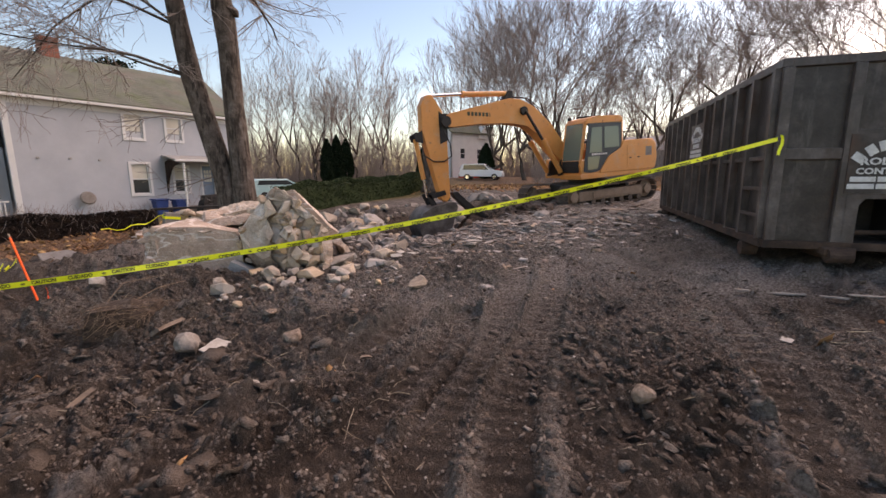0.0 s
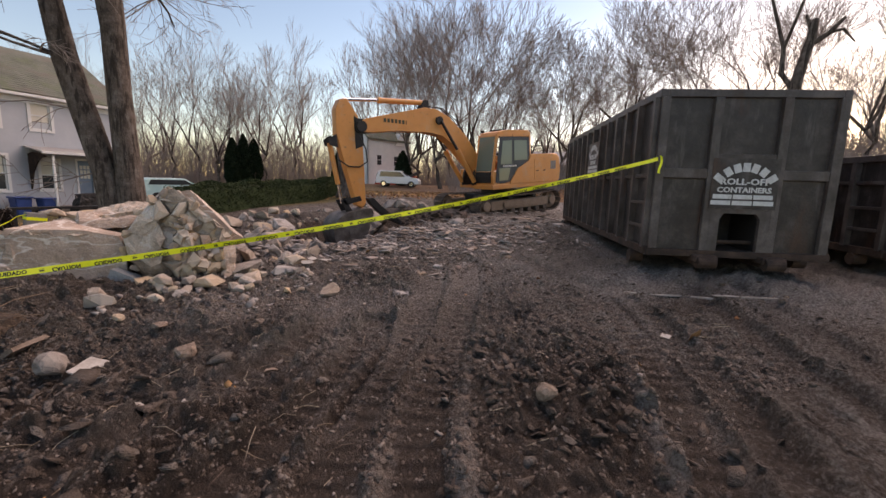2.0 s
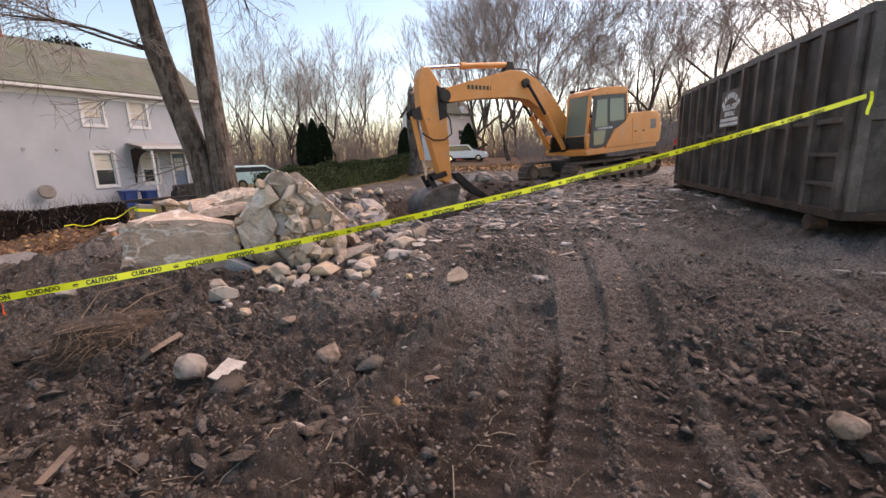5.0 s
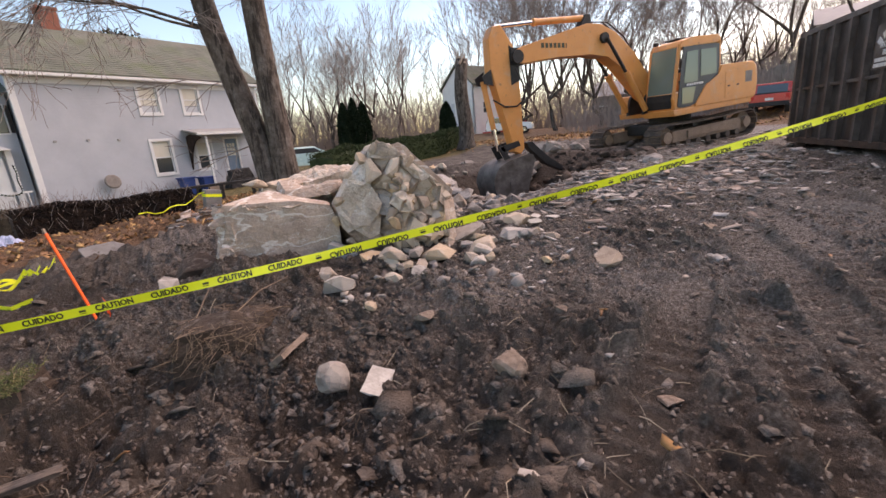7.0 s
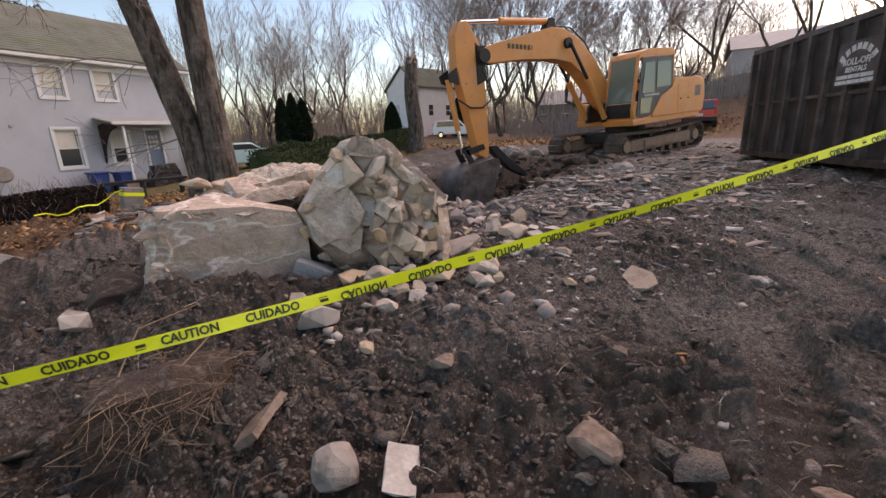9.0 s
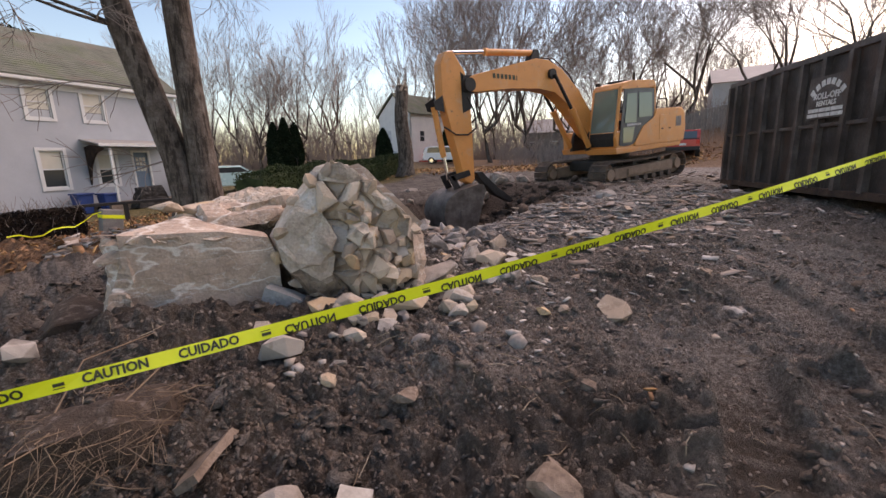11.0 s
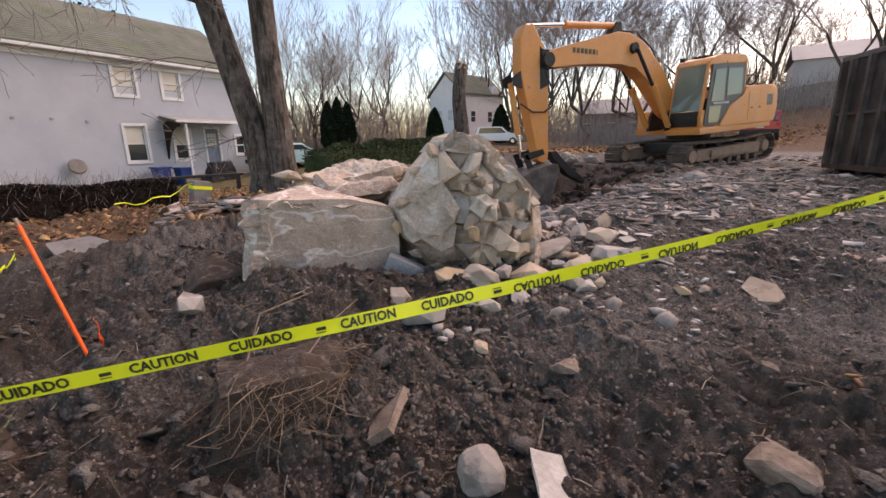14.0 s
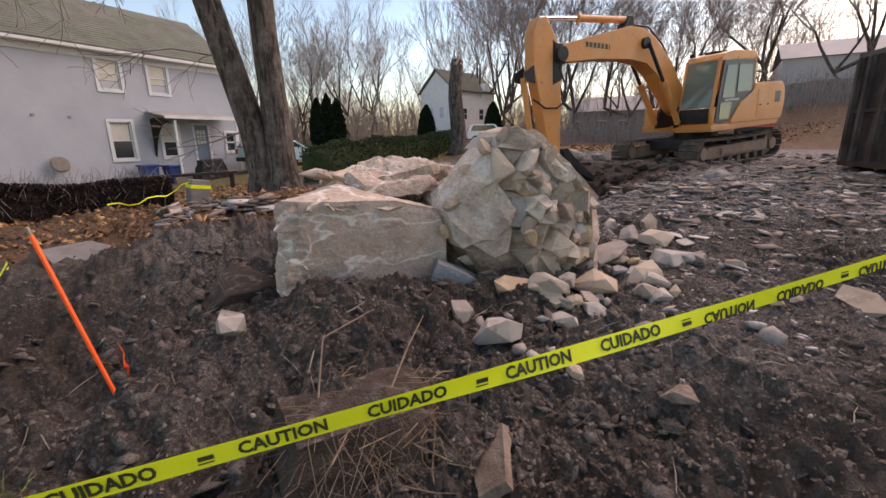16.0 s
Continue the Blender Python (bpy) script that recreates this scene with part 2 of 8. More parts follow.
# ---- materials ----
def mat(name, colours, scale=3.0, rough=0.8, metal=0.0, bump=0.3, bump_scale=40.0, fine=0.35, spec=0.4, per_object=0.0, stops=None, detail=8.0, sheen=0.0):
    """Node material: broad noise between the colours, fine grain on top, bump, roughness variation."""
    m = bpy.data.materials.new(name)
    m.use_nodes = True
    nt, ns = m.node_tree, m.node_tree.nodes
    L = nt.links.new
    b = ns["Principled BSDF"]
    tc = ns.new("ShaderNodeTexCoord")
    geo = ns.new("ShaderNodeNewGeometry")
    src = geo.outputs["Position"] if per_object == 0 else tc.outputs["Object"]
    n1 = ns.new("ShaderNodeTexNoise")
    n1.inputs["Scale"].default_value, n1.inputs["Detail"].default_value, n1.inputs["Roughness"].default_value = scale, detail, 0.62
    n2 = ns.new("ShaderNodeTexNoise")
    n2.inputs["Scale"].default_value, n2.inputs["Detail"].default_value = bump_scale, 6
    L(src, n1.inputs["Vector"])
    L(src, n2.inputs["Vector"])
    ramp = ns.new("ShaderNodeValToRGB")
    el = ramp.color_ramp.elements
    k = len(colours)
    stops = stops or [0.3 + 0.4 * i / max(1, k - 1) for i in range(k)]
    el[0].position, el[0].color = stops[0], (*colours[0], 1)
    el[1].position, el[1].color = stops[-1], (*colours[-1], 1)
    for i in range(1, k - 1):
        e = el.new(stops[i])
        e.color = (*colours[i], 1)
    L(n1.outputs[0], ramp.inputs[0])
    mix = ns.new("ShaderNodeMix")
    mix.data_type, mix.blend_type = "RGBA", "OVERLAY"
    mix.inputs[0].default_value = fine
    L(ramp.outputs[0], mix.inputs[6])
    L(n2.outputs[0], mix.inputs[7])
    out = mix.outputs[2]
    if per_object:
        info = ns.new("ShaderNodeObjectInfo")
        hsv = ns.new("ShaderNodeHueSaturation")
        mp = ns.new("ShaderNodeMapRange")
        mp.inputs[3].default_value, mp.inputs[4].default_value = 1 - per_object, 1 + per_object
        L(info.outputs["Random"], mp.inputs[0])
        L(mp.outputs[0], hsv.inputs["Value"])
        L(out, hsv.inputs["Color"])
        out = hsv.outputs[0]
    L(out, b.inputs["Base Color"])
    mr = ns.new("ShaderNodeMapRange")
    mr.inputs[3].default_value, mr.inputs[4].default_value = max(0.05, rough - 0.15), min(1, rough + 0.12)
    L(n1.outputs[0], mr.inputs[0])
    L(mr.outputs[0], b.inputs["Roughness"])
    b.inputs["Metallic"].default_value = metal
    b.inputs["Specular IOR Level"].default_value = spec
    if bump:
        bp = ns.new("ShaderNodeBump")
        bp.inputs["Strength"].default_value, bp.inputs["Distance"].default_value = bump, 0.02
        L(n2.outputs[0], bp.inputs["Height"])
        L(bp.outputs[0], b.inputs["Normal"])
    return m


def add_layer(m, colour, scale, lo, hi, amount=1.0, stretch=(1, 1, 1), detail=6.0, up=False, rough=None):
    """Lays patches of a second colour (dust, rust, frost, stains) over a material; up: on faces that look upwards."""
    nt, ns = m.node_tree, m.node_tree.nodes
    L = nt.links.new
    b = ns["Principled BSDF"]
    old = b.inputs["Base Color"].links[0].from_socket
    geo = ns.new("ShaderNodeNewGeometry")
    mp = ns.new("ShaderNodeMapping")
    mp.inputs["Scale"].default_value = stretch
    L(geo.outputs["Position"], mp.inputs[0])
    n = ns.new("ShaderNodeTexNoise")
    n.inputs["Scale"].default_value, n.inputs["Detail"].default_value, n.inputs["Roughness"].default_value = scale, detail, 0.65
    L(mp.outputs[0], n.inputs["Vector"])
    r = ns.new("ShaderNodeMapRange")
    r.interpolation_type = "SMOOTHSTEP"
    r.inputs[1].default_value, r.inputs[2].default_value, r.inputs[4].default_value = lo, hi, amount
    L(n.outputs[0], r.inputs[0])
    fac = r.outputs[0]
    if up:
        sep = ns.new("ShaderNodeSeparateXYZ")
        L(geo.outputs["Normal"], sep.inputs[0])
        r2 = ns.new("ShaderNodeMapRange")
        r2.inputs[1].default_value, r2.inputs[2].default_value = 0.55, 0.95
        L(sep.outputs[2], r2.inputs[0])
        mul = ns.new("ShaderNodeMath")
        mul.operation = "MULTIPLY"
        L(fac, mul.inputs[0])
        L(r2.outputs[0], mul.inputs[1])
        fac = mul.outputs[0]
    mix = ns.new("ShaderNodeMix")
    mix.data_type = "RGBA"
    L(fac, mix.inputs[0])
    L(old, mix.inputs[6])
    mix.inputs[7].default_value = (*colour, 1)
    L(mix.outputs[2], b.inputs["Base Color"])
    return m


MUD = mat("mud", [(0.058, 0.049, 0.041), (0.104, 0.089, 0.076), (0.152, 0.134, 0.118)], 2.2, 0.9, bump=0.8, bump_scale=75, fine=0.75, spec=0.25)
add_layer(MUD, (0.2, 0.17, 0.15), 1.1, 0.5, 0.72, 0.55, up=True)
add_layer(MUD, (0.24, 0.215, 0.2), 9.0, 0.56, 0.7, 0.5, up=True)
add_layer(MUD, (0.035, 0.026, 0.02), 21.0, 0.5, 0.66, 0.35)
add_layer(MUD, (0.22, 0.19, 0.17), 60.0, 0.56, 0.68, 0.45)
add_layer(MUD, (0.03, 0.023, 0.018), 85.0, 0.54, 0.66, 0.45)
add_layer(MUD, (0.26, 0.23, 0.21), 170.0, 0.6, 0.7, 0.4)
# a darker brown mud for part of the clods
MUD_DARK = mat("dark_mud", [(0.042, 0.032, 0.025), (0.076, 0.059, 0.047), (0.122, 0.099, 0.082)], 2.2, 0.9, bump=0.8, bump_scale=75, fine=0.7, spec=0.25)
add_layer(MUD_DARK, (0.17, 0.145, 0.125), 9.0, 0.57, 0.7, 0.45, up=True)
CLOD = mat("clod", [(0.035, 0.026, 0.02), (0.085, 0.062, 0.048)], 6, 0.95, bump=0.6, bump_scale=90, spec=0.2)
add_layer(CLOD, (0.24, 0.21, 0.19), 12, 0.5, 0.7, 0.6, up=True)
STONE = mat("field_stone", [(0.27, 0.195, 0.13), (0.46, 0.355, 0.26), (0.56, 0.465, 0.37)], 2.5, 0.85, bump=0.45, bump_scale=60, per_object=0.28)
STONE_GREY = mat("grey_stone", [(0.15, 0.14, 0.13), (0.28, 0.265, 0.25), (0.38, 0.36, 0.33)], 2.5, 0.85, bump=0.45, bump_scale=60, per_object=0.3)
STONE_MUDDY = mat("muddy_stone", [(0.1, 0.07, 0.052), (0.19, 0.14, 0.105), (0.26, 0.205, 0.165)], 5, 0.9, bump=0.5, bump_scale=60, per_object=0.2)


def stone_tints(m, colours, amount):
    """Each stone leans to a colour of its own."""
    nt, ns = m.node_tree, m.node_tree.nodes
    b = ns["Principled BSDF"]
    old = b.inputs["Base Color"].links[0].from_socket
    info, r, mix = ns.new("ShaderNodeObjectInfo"), ns.new("ShaderNodeValToRGB"), ns.new("ShaderNodeMix")
    r.color_ramp.interpolation = "CONSTANT"
    el = r.color_ramp.elements
    el[0].position, el[0].color = 0.0, (*colours[0], 1)
    el[1].position, el[1].color = 1 - 1 / len(colours), (*colours[-1], 1)
    for i in range(1, len(colours) - 1):
        el.new(i / len(colours)).color = (*colours[i], 1)
    mix.data_type = "RGBA"
    mix.inputs[0].default_value = amount
    nt.links.new(info.outputs["Random"], r.inputs[0])
    nt.links.new(old, mix.inputs[6])
    nt.links.new(r.outputs[0], mix.inputs[7])
    nt.links.new(mix.outputs[2], b.inputs["Base Color"])


stone_tints(STONE, [(0.44, 0.34, 0.24), (0.35, 0.29, 0.235), (0.55, 0.465, 0.375), (0.25, 0.2, 0.155), (0.48, 0.385, 0.295), (0.36, 0.33, 0.3), (0.5, 0.35, 0.205)], 0.8)
stone_tints(STONE_GREY, [(0.17, 0.15, 0.135), (0.28, 0.26, 0.24), (0.38, 0.34, 0.3), (0.22, 0.17, 0.13)], 0.55)
add_layer(STONE, (0.14, 0.1, 0.07), 5.0, 0.52, 0.66, 0.55)
add_layer(STONE, (0.48, 0.43, 0.37), 7.0, 0.56, 0.66, 0.45)
add_layer(STONE_GREY, (0.11, 0.088, 0.07), 5.0, 0.48, 0.62, 0.65)
CONCRETE = mat("old_concrete", [(0.29, 0.215, 0.165), (0.395, 0.305, 0.24), (0.49, 0.39, 0.315)], 2.6, 0.88, bump=0.35, bump_scale=45)
MORTAR = mat("rough_mortar", [(0.27, 0.205, 0.155), (0.43, 0.35, 0.275), (0.55, 0.475, 0.395)], 3.2, 0.92, bump=0.8, bump_scale=38)
YELLOW = mat("machine_yellow", [(0.6, 0.235, 0.055), (0.7, 0.295, 0.08)], 1.6, 0.45, bump=0.05, bump_scale=90, fine=0.12, spec=0.5)
add_layer(YELLOW, (0.16, 0.1, 0.06), 7, 0.6, 0.74, 0.75)
add_layer(YELLOW, (0.5, 0.36, 0.25), 2.2, 0.5, 0.75, 0.5)
BLACK = mat("black_steel", [(0.012, 0.012, 0.013), (0.035, 0.032, 0.03)], 5, 0.6, 0.2, bump=0.2)
TRACK = mat("track_steel", [(0.05, 0.04, 0.034), (0.12, 0.095, 0.08)], 9, 0.75, 0.35, bump=0.3)
add_layer(TRACK, (0.16, 0.12, 0.09), 4, 0.45, 0.65, 0.8)
CHROME = mat("chrome", [(0.7, 0.7, 0.7), (0.8, 0.8, 0.8)], 3, 0.18, 1.0, bump=0)
TRACKFRAME = mat("dusty_frame", [(0.19, 0.13, 0.09), (0.3, 0.22, 0.16)], 3, 0.8, bump=0.2)
BUCKETMAT = mat("worn_bucket", [(0.05, 0.04, 0.034), (0.11, 0.095, 0.085), (0.19, 0.17, 0.155)], 3.5, 0.62, 0.3, bump=0.3)
DUMP = mat("dark_painted_steel", [(0.034, 0.028, 0.026), (0.076, 0.062, 0.058), (0.15, 0.125, 0.115)], 2.2, 0.4, 0.0, bump=0.25, bump_scale=30, fine=0.3)
add_layer(DUMP, (0.06, 0.028, 0.018), 3.0, 0.5, 0.7, 0.8, stretch=(1, 1, 0.22))
add_layer(DUMP, (0.1, 0.088, 0.08), 5.0, 0.53, 0.7, 0.75, stretch=(1, 1, 0.3))
# the same steel, with the shade of the recessed panels in its colour
DUMP_PANEL = mat("shaded_panel_steel", [(0.017, 0.014, 0.0135), (0.038, 0.031, 0.029), (0.085, 0.07, 0.064)], 3.0, 0.42, 0.0, bump=0.25, bump_scale=30, fine=0.35)
add_layer(DUMP_PANEL, (0.075, 0.034, 0.021), 2.6, 0.52, 0.7, 0.7, stretch=(1, 1, 0.3))
add_layer(DUMP_PANEL, (0.12, 0.105, 0.098), 6.0, 0.55, 0.7, 0.6, stretch=(1, 1, 0.2))
RUST = mat("rusty_steel", [(0.02, 0.015, 0.013), (0.055, 0.033, 0.024), (0.1, 0.062, 0.046)], 4, 0.85, 0.1, bump=0.5)
WHITE_PAINT = mat("stencil_white", [(0.5, 0.49, 0.47), (0.72, 0.71, 0.69)], 9, 0.7, bump=0.1)
TAPE = mat("yellow_tape", [(0.86, 0.88, 0.02), (0.92, 0.93, 0.04)], 1.5, 0.4, bump=0.05, fine=0.05)
TAPE.node_tree.nodes["Principled BSDF"].inputs["Transmission Weight"].default_value = 0.0
INK = mat("black_ink", [(0.035, 0.035, 0.022), (0.07, 0.068, 0.03)], 4, 0.5, bump=0)
ORANGE = mat("fluorescent_orange", [(0.95, 0.1, 0.015), (1.0, 0.16, 0.03)], 5, 0.6, bump=0.15)
RAWWOOD = mat("weathered_wood", [(0.2, 0.15, 0.11), (0.38, 0.3, 0.23)], 7, 0.85, bump=0.3, per_object=0.25)
SIDING = mat("pale_siding", [(0.37, 0.395, 0.43), (0.44, 0.465, 0.5)], 0.8, 0.7, bump=0.1, fine=0.1)
TRIM = mat("white_trim", [(0.6, 0.61, 0.61), (0.7, 0.7, 0.69)], 1.5, 0.6, bump=0.05, fine=0.08)
ROOF = mat("mossy_shingles", [(0.075, 0.085, 0.066), (0.115, 0.127, 0.1), (0.15, 0.152, 0.13)], 1.1, 0.95, bump=0.6, bump_scale=18, fine=0.4)
add_layer(ROOF, (0.09, 0.12, 0.05), 0.7, 0.5, 0.7, 0.6)
add_layer(ROOF, (0.13, 0.115, 0.095), 0.5, 0.5, 0.66, 0.8, stretch=(1, 1, 2.5))
BRICK = mat("red_brick", [(0.2, 0.075, 0.05), (0.32, 0.13, 0.09)], 6, 0.9, bump=0.4)
GLASS_DARK = mat("window_pane", [(0.03, 0.035, 0.04), (0.05, 0.055, 0.06)], 0.5, 0.08, bump=0.0, fine=0.0, spec=0.8)
BLIND = mat("cream_blind", [(0.55, 0.52, 0.44), (0.66, 0.63, 0.54)], 1.2, 0.8, bump=0.05, fine=0.1)
DOORBLUE = mat("grey_blue_door", [(0.13, 0.19, 0.26), (0.18, 0.24, 0.31)], 2, 0.55, bump=0.05, fine=0.1)
CABDARK = mat("dark_navy_frame", [(0.02, 0.027, 0.036), (0.035, 0.045, 0.058)], 2, 0.4, bump=0.03, fine=0.1)
GREYROOF = mat("grey_metal_roof", [(0.22, 0.23, 0.25), (0.3, 0.31, 0.33)], 0.6, 0.6, bump=0.05, fine=0.1)
BINBLUE = mat("blue_plastic", [(0.015, 0.04, 0.15), (0.03, 0.07, 0.24)], 2, 0.5, bump=0.05, fine=0.1)
BARK = mat("grey_bark", [(0.055, 0.044, 0.036), (0.112, 0.09, 0.075), (0.18, 0.152, 0.128)], 3.5, 0.95, bump=0.9, bump_scale=22, fine=0.5, spec=0.15)
add_layer(BARK, (0.03, 0.024, 0.019), 9.0, 0.48, 0.6, 0.85, stretch=(1, 1, 0.13))
add_layer(BARK, (0.24, 0.215, 0.19), 5.0, 0.56, 0.7, 0.5, stretch=(1, 1, 0.3))
TWIG = mat("bare_twigs", [(0.22, 0.18, 0.158), (0.34, 0.285, 0.255)], 1.5, 0.95, bump=0, spec=0.1)
HEDGE = mat("evergreen_hedge", [(0.014, 0.024, 0.009), (0.035, 0.055, 0.02), (0.07, 0.085, 0.035)], 3.0, 0.8, bump=0.3, spec=0.2)
HEDGE_DARK = mat("dark_hedge", [(0.012, 0.01, 0.009), (0.03, 0.02, 0.016), (0.06, 0.04, 0.028)], 4.0, 0.85, bump=0.3, spec=0.15)
STRAWBUSH = mat("dry_brown_hedge", [(0.05, 0.038, 0.026), (0.1, 0.078, 0.055), (0.16, 0.125, 0.09)], 4.0, 0.9, bump=0.3, spec=0.1)
CONIFER = mat("dark_conifer", [(0.008, 0.014, 0.008), (0.02, 0.035, 0.018)], 4.0, 0.9, bump=0.3, spec=0.1)
LEAFMAT = mat("fallen_leaves", [(0.14, 0.06, 0.025), (0.3, 0.15, 0.06), (0.42, 0.27, 0.13)], 6.0, 0.9, bump=0.2, per_object=0.2)
ROOTMAT = mat("dry_roots", [(0.09, 0.06, 0.04), (0.22, 0.16, 0.11)], 9.0, 0.95, bump=0.1)
DEBRIS = mat("grey_debris", [(0.12, 0.1, 0.085), (0.23, 0.205, 0.185), (0.42, 0.39, 0.36)], 1.6, 0.9, bump=0.2, per_object=0.2)
CARWHITE = mat("white_car_paint", [(0.7, 0.7, 0.7), (0.78, 0.78, 0.78)], 1, 0.25, bump=0, fine=0.05, spec=0.6)
CARRED = mat("red_car_paint", [(0.45, 0.03, 0.02), (0.55, 0.05, 0.03)], 1, 0.3, bump=0, fine=0.05, spec=0.6)
CARTEAL = mat("pale_teal_paint", [(0.32, 0.5, 0.52), (0.4, 0.57, 0.58)], 1, 0.3, bump=0, fine=0.05, spec=0.6)
TYRE = mat("tyre_rubber", [(0.012, 0.012, 0.012), (0.025, 0.024, 0.023)], 6, 0.85, bump=0.2)
LAMPRED = mat("tail_lamp_red", [(0.5, 0.02, 0.015), (0.55, 0.03, 0.02)], 3, 0.25, bump=0, fine=0.05)
GREYBLD = mat("grey_cladding", [(0.4, 0.42, 0.45), (0.5, 0.52, 0.55)], 0.4, 0.7, bump=0.05, fine=0.1)
FENCEW = mat("grey_fence", [(0.16, 0.14, 0.125), (0.26, 0.235, 0.21)], 2.5, 0.9, bump=0.3)
GREYPVC = mat("grey_pipe", [(0.24, 0.235, 0.225), (0.36, 0.35, 0.335)], 3, 0.6, bump=0.15)
CLOTHPINK = mat("pink_cloth", [(0.5, 0.12, 0.2), (0.62, 0.25, 0.32)], 4, 0.9, bump=0.3)
CLOTHBLUE = mat("pale_blue_cloth", [(0.42, 0.45, 0.6), (0.55, 0.57, 0.7)], 4, 0.9, bump=0.3)
CLOTHGREEN = mat("green_cloth", [(0.2, 0.5, 0.2), (0.35, 0.62, 0.3)], 4, 0.9, bump=0.3)
BULB = mat("small_white_bulb", [(0.85, 0.87, 0.85), (0.9, 0.92, 0.9)], 4, 0.3, bump=0)
PAPER = mat("torn_board", [(0.27, 0.25, 0.22), (0.44, 0.415, 0.38)], 4, 0.85, bump=0.15, per_object=0.15)


def glass_mat(name, tint, rough=0.02):
    m = bpy.data.materials.new(name)
    m.use_nodes = True
    b = m.node_tree.nodes["Principled BSDF"]
    b.inputs["Base Color"].default_value = (*tint, 1)
    b.inputs["Roughness"].default_value = rough
    b.inputs["Transmission Weight"].default_value = 1.0
    b.inputs["IOR"].default_value = 1.1
    return m


# the sky's pale green reflection is partly put into the glass colour
CABGLASS = glass_mat("cab_glass", (0.2, 0.26, 0.22), 0.04)
CABGLASS.node_tree.nodes["Principled BSDF"].inputs["Transmission Weight"].default_value = 0.35
CABGLASS.node_tree.nodes["Principled BSDF"].inputs["IOR"].default_value = 1.5

# ground material: mud with a grey crust of dust and demolition fines, leaf litter and lawn beyond
def ground_material():
    m = MUD.copy()
    m.name = "site_ground"
    nt, ns = m.node_tree, m.node_tree.nodes
    L = nt.links.new
    b = ns["Principled BSDF"]
    geo = ns.new("ShaderNodeNewGeometry")

    def layer(attribute, c0, c1, scale):
        old = b.inputs["Base Color"].links[0].from_socket
        a = ns.new("ShaderNodeAttribute")
        a.attribute_name = attribute
        n = ns.new("ShaderNodeTexNoise")
        n.inputs["Scale"].default_value, n.inputs["Detail"].default_value, n.inputs["Roughness"].default_value = scale, 9, 0.7
        L(geo.outputs["Position"], n.inputs["Vector"])
        r = ns.new("ShaderNodeValToRGB")
        r.color_ramp.elements[0].position, r.color_ramp.elements[1].position = 0.36, 0.62
        r.color_ramp.elements[0].color, r.color_ramp.elements[1].color = (*c0, 1), (*c1, 1)
        L(n.outputs[0], r.inputs[0])
        add = ns.new("ShaderNodeMath")
        add.operation = "MULTIPLY_ADD"
        L(n.outputs[0], add.inputs[0])
        add.inputs[1].default_value = 1.6
        add.inputs[2].default_value = -0.8
        sm = ns.new("ShaderNodeMath")
        sm.operation = "MULTIPLY_ADD"
        L(a.outputs["Fac"], sm.inputs[0])
        sm.inputs[1].default_value = 1.6
        L(add.outputs[0], sm.inputs[2])
        cl = ns.new("ShaderNodeMapRange")
        cl.inputs[1].default_value, cl.inputs[2].default_value = 0.3, 0.95
        L(sm.outputs[0], cl.inputs[0])
        mix = ns.new("ShaderNodeMix")
        mix.data_type = "RGBA"
        L(cl.outputs[0], mix.inputs[0])
        L(old, mix.inputs[6])
        L(r.outputs[0], mix.inputs[7])
        L(mix.outputs[2], b.inputs["Base Color"])
    for sc, st, di in ((24.0, 0.85, 0.05), (70.0, 0.9, 0.03), (190.0, 1.0, 0.02)):
        nb = ns.new("ShaderNodeTexNoise")
        nb.inputs["Scale"].default_value, nb.inputs["Detail"].default_value, nb.inputs["Roughness"].default_value = sc, 7, 0.68
        L(geo.outputs["Position"], nb.inputs["Vector"])
        bp = ns.new("ShaderNodeBump")
        bp.inputs["Strength"].default_value, bp.inputs["Distance"].default_value = st, di
        L(nb.outputs[0], bp.inputs["Height"])
        L(b.inputs["Normal"].links[0].from_socket, bp.inputs["Normal"])
        L(bp.outputs[0], b.inputs["Normal"])
    old = b.inputs["Base Color"].links[0].from_socket
    at = ns.new("ShaderNodeAttribute")
    at.attribute_name = "tone"
    hv = ns.new("ShaderNodeHueSaturation")
    mr = ns.new("ShaderNodeMapRange")
    mr.inputs[3].default_value, mr.inputs[4].default_value = 0.72, 1.5
    L(at.outputs["Fac"], mr.inputs[0])
    L(mr.outputs[0], hv.inputs["Value"])
    L(old, hv.inputs["Color"])
    L(hv.outputs[0], b.inputs["Base Color"])
    # darker soil by mask: wet ruts, the pit, the near and left yard
    layer("dark_soil", (0.03, 0.022, 0.017), (0.082, 0.062, 0.048), 26.0)
    layer("crest", (0.1, 0.084, 0.072), (0.27, 0.24, 0.215), 38.0)
    layer("fines", (0.11, 0.096, 0.085), (0.36, 0.335, 0.31), 34.0)
    layer("litter", (0.09, 0.055, 0.034), (0.24, 0.145, 0.085), 7.0)
    layer("lawn", (0.06, 0.06, 0.022), (0.17, 0.13, 0.055), 3.0)
    return m


GROUND = ground_material()


# ---- ground ----
def axis(lo, hi, step, far_lo, far_hi, grow_lo, grow_hi):
    mid = list(np.arange(lo, hi + 1e-6, step))
    out, s, v = [], step, lo
    while v > far_lo:
        s *= grow_lo
        v -= s
        out.append(v)
    right, s, v = [], step, hi
    while v < far_hi:
        s *= grow_hi
        v += s
        right.append(v)
    return np.array(out[::-1] + mid + right)


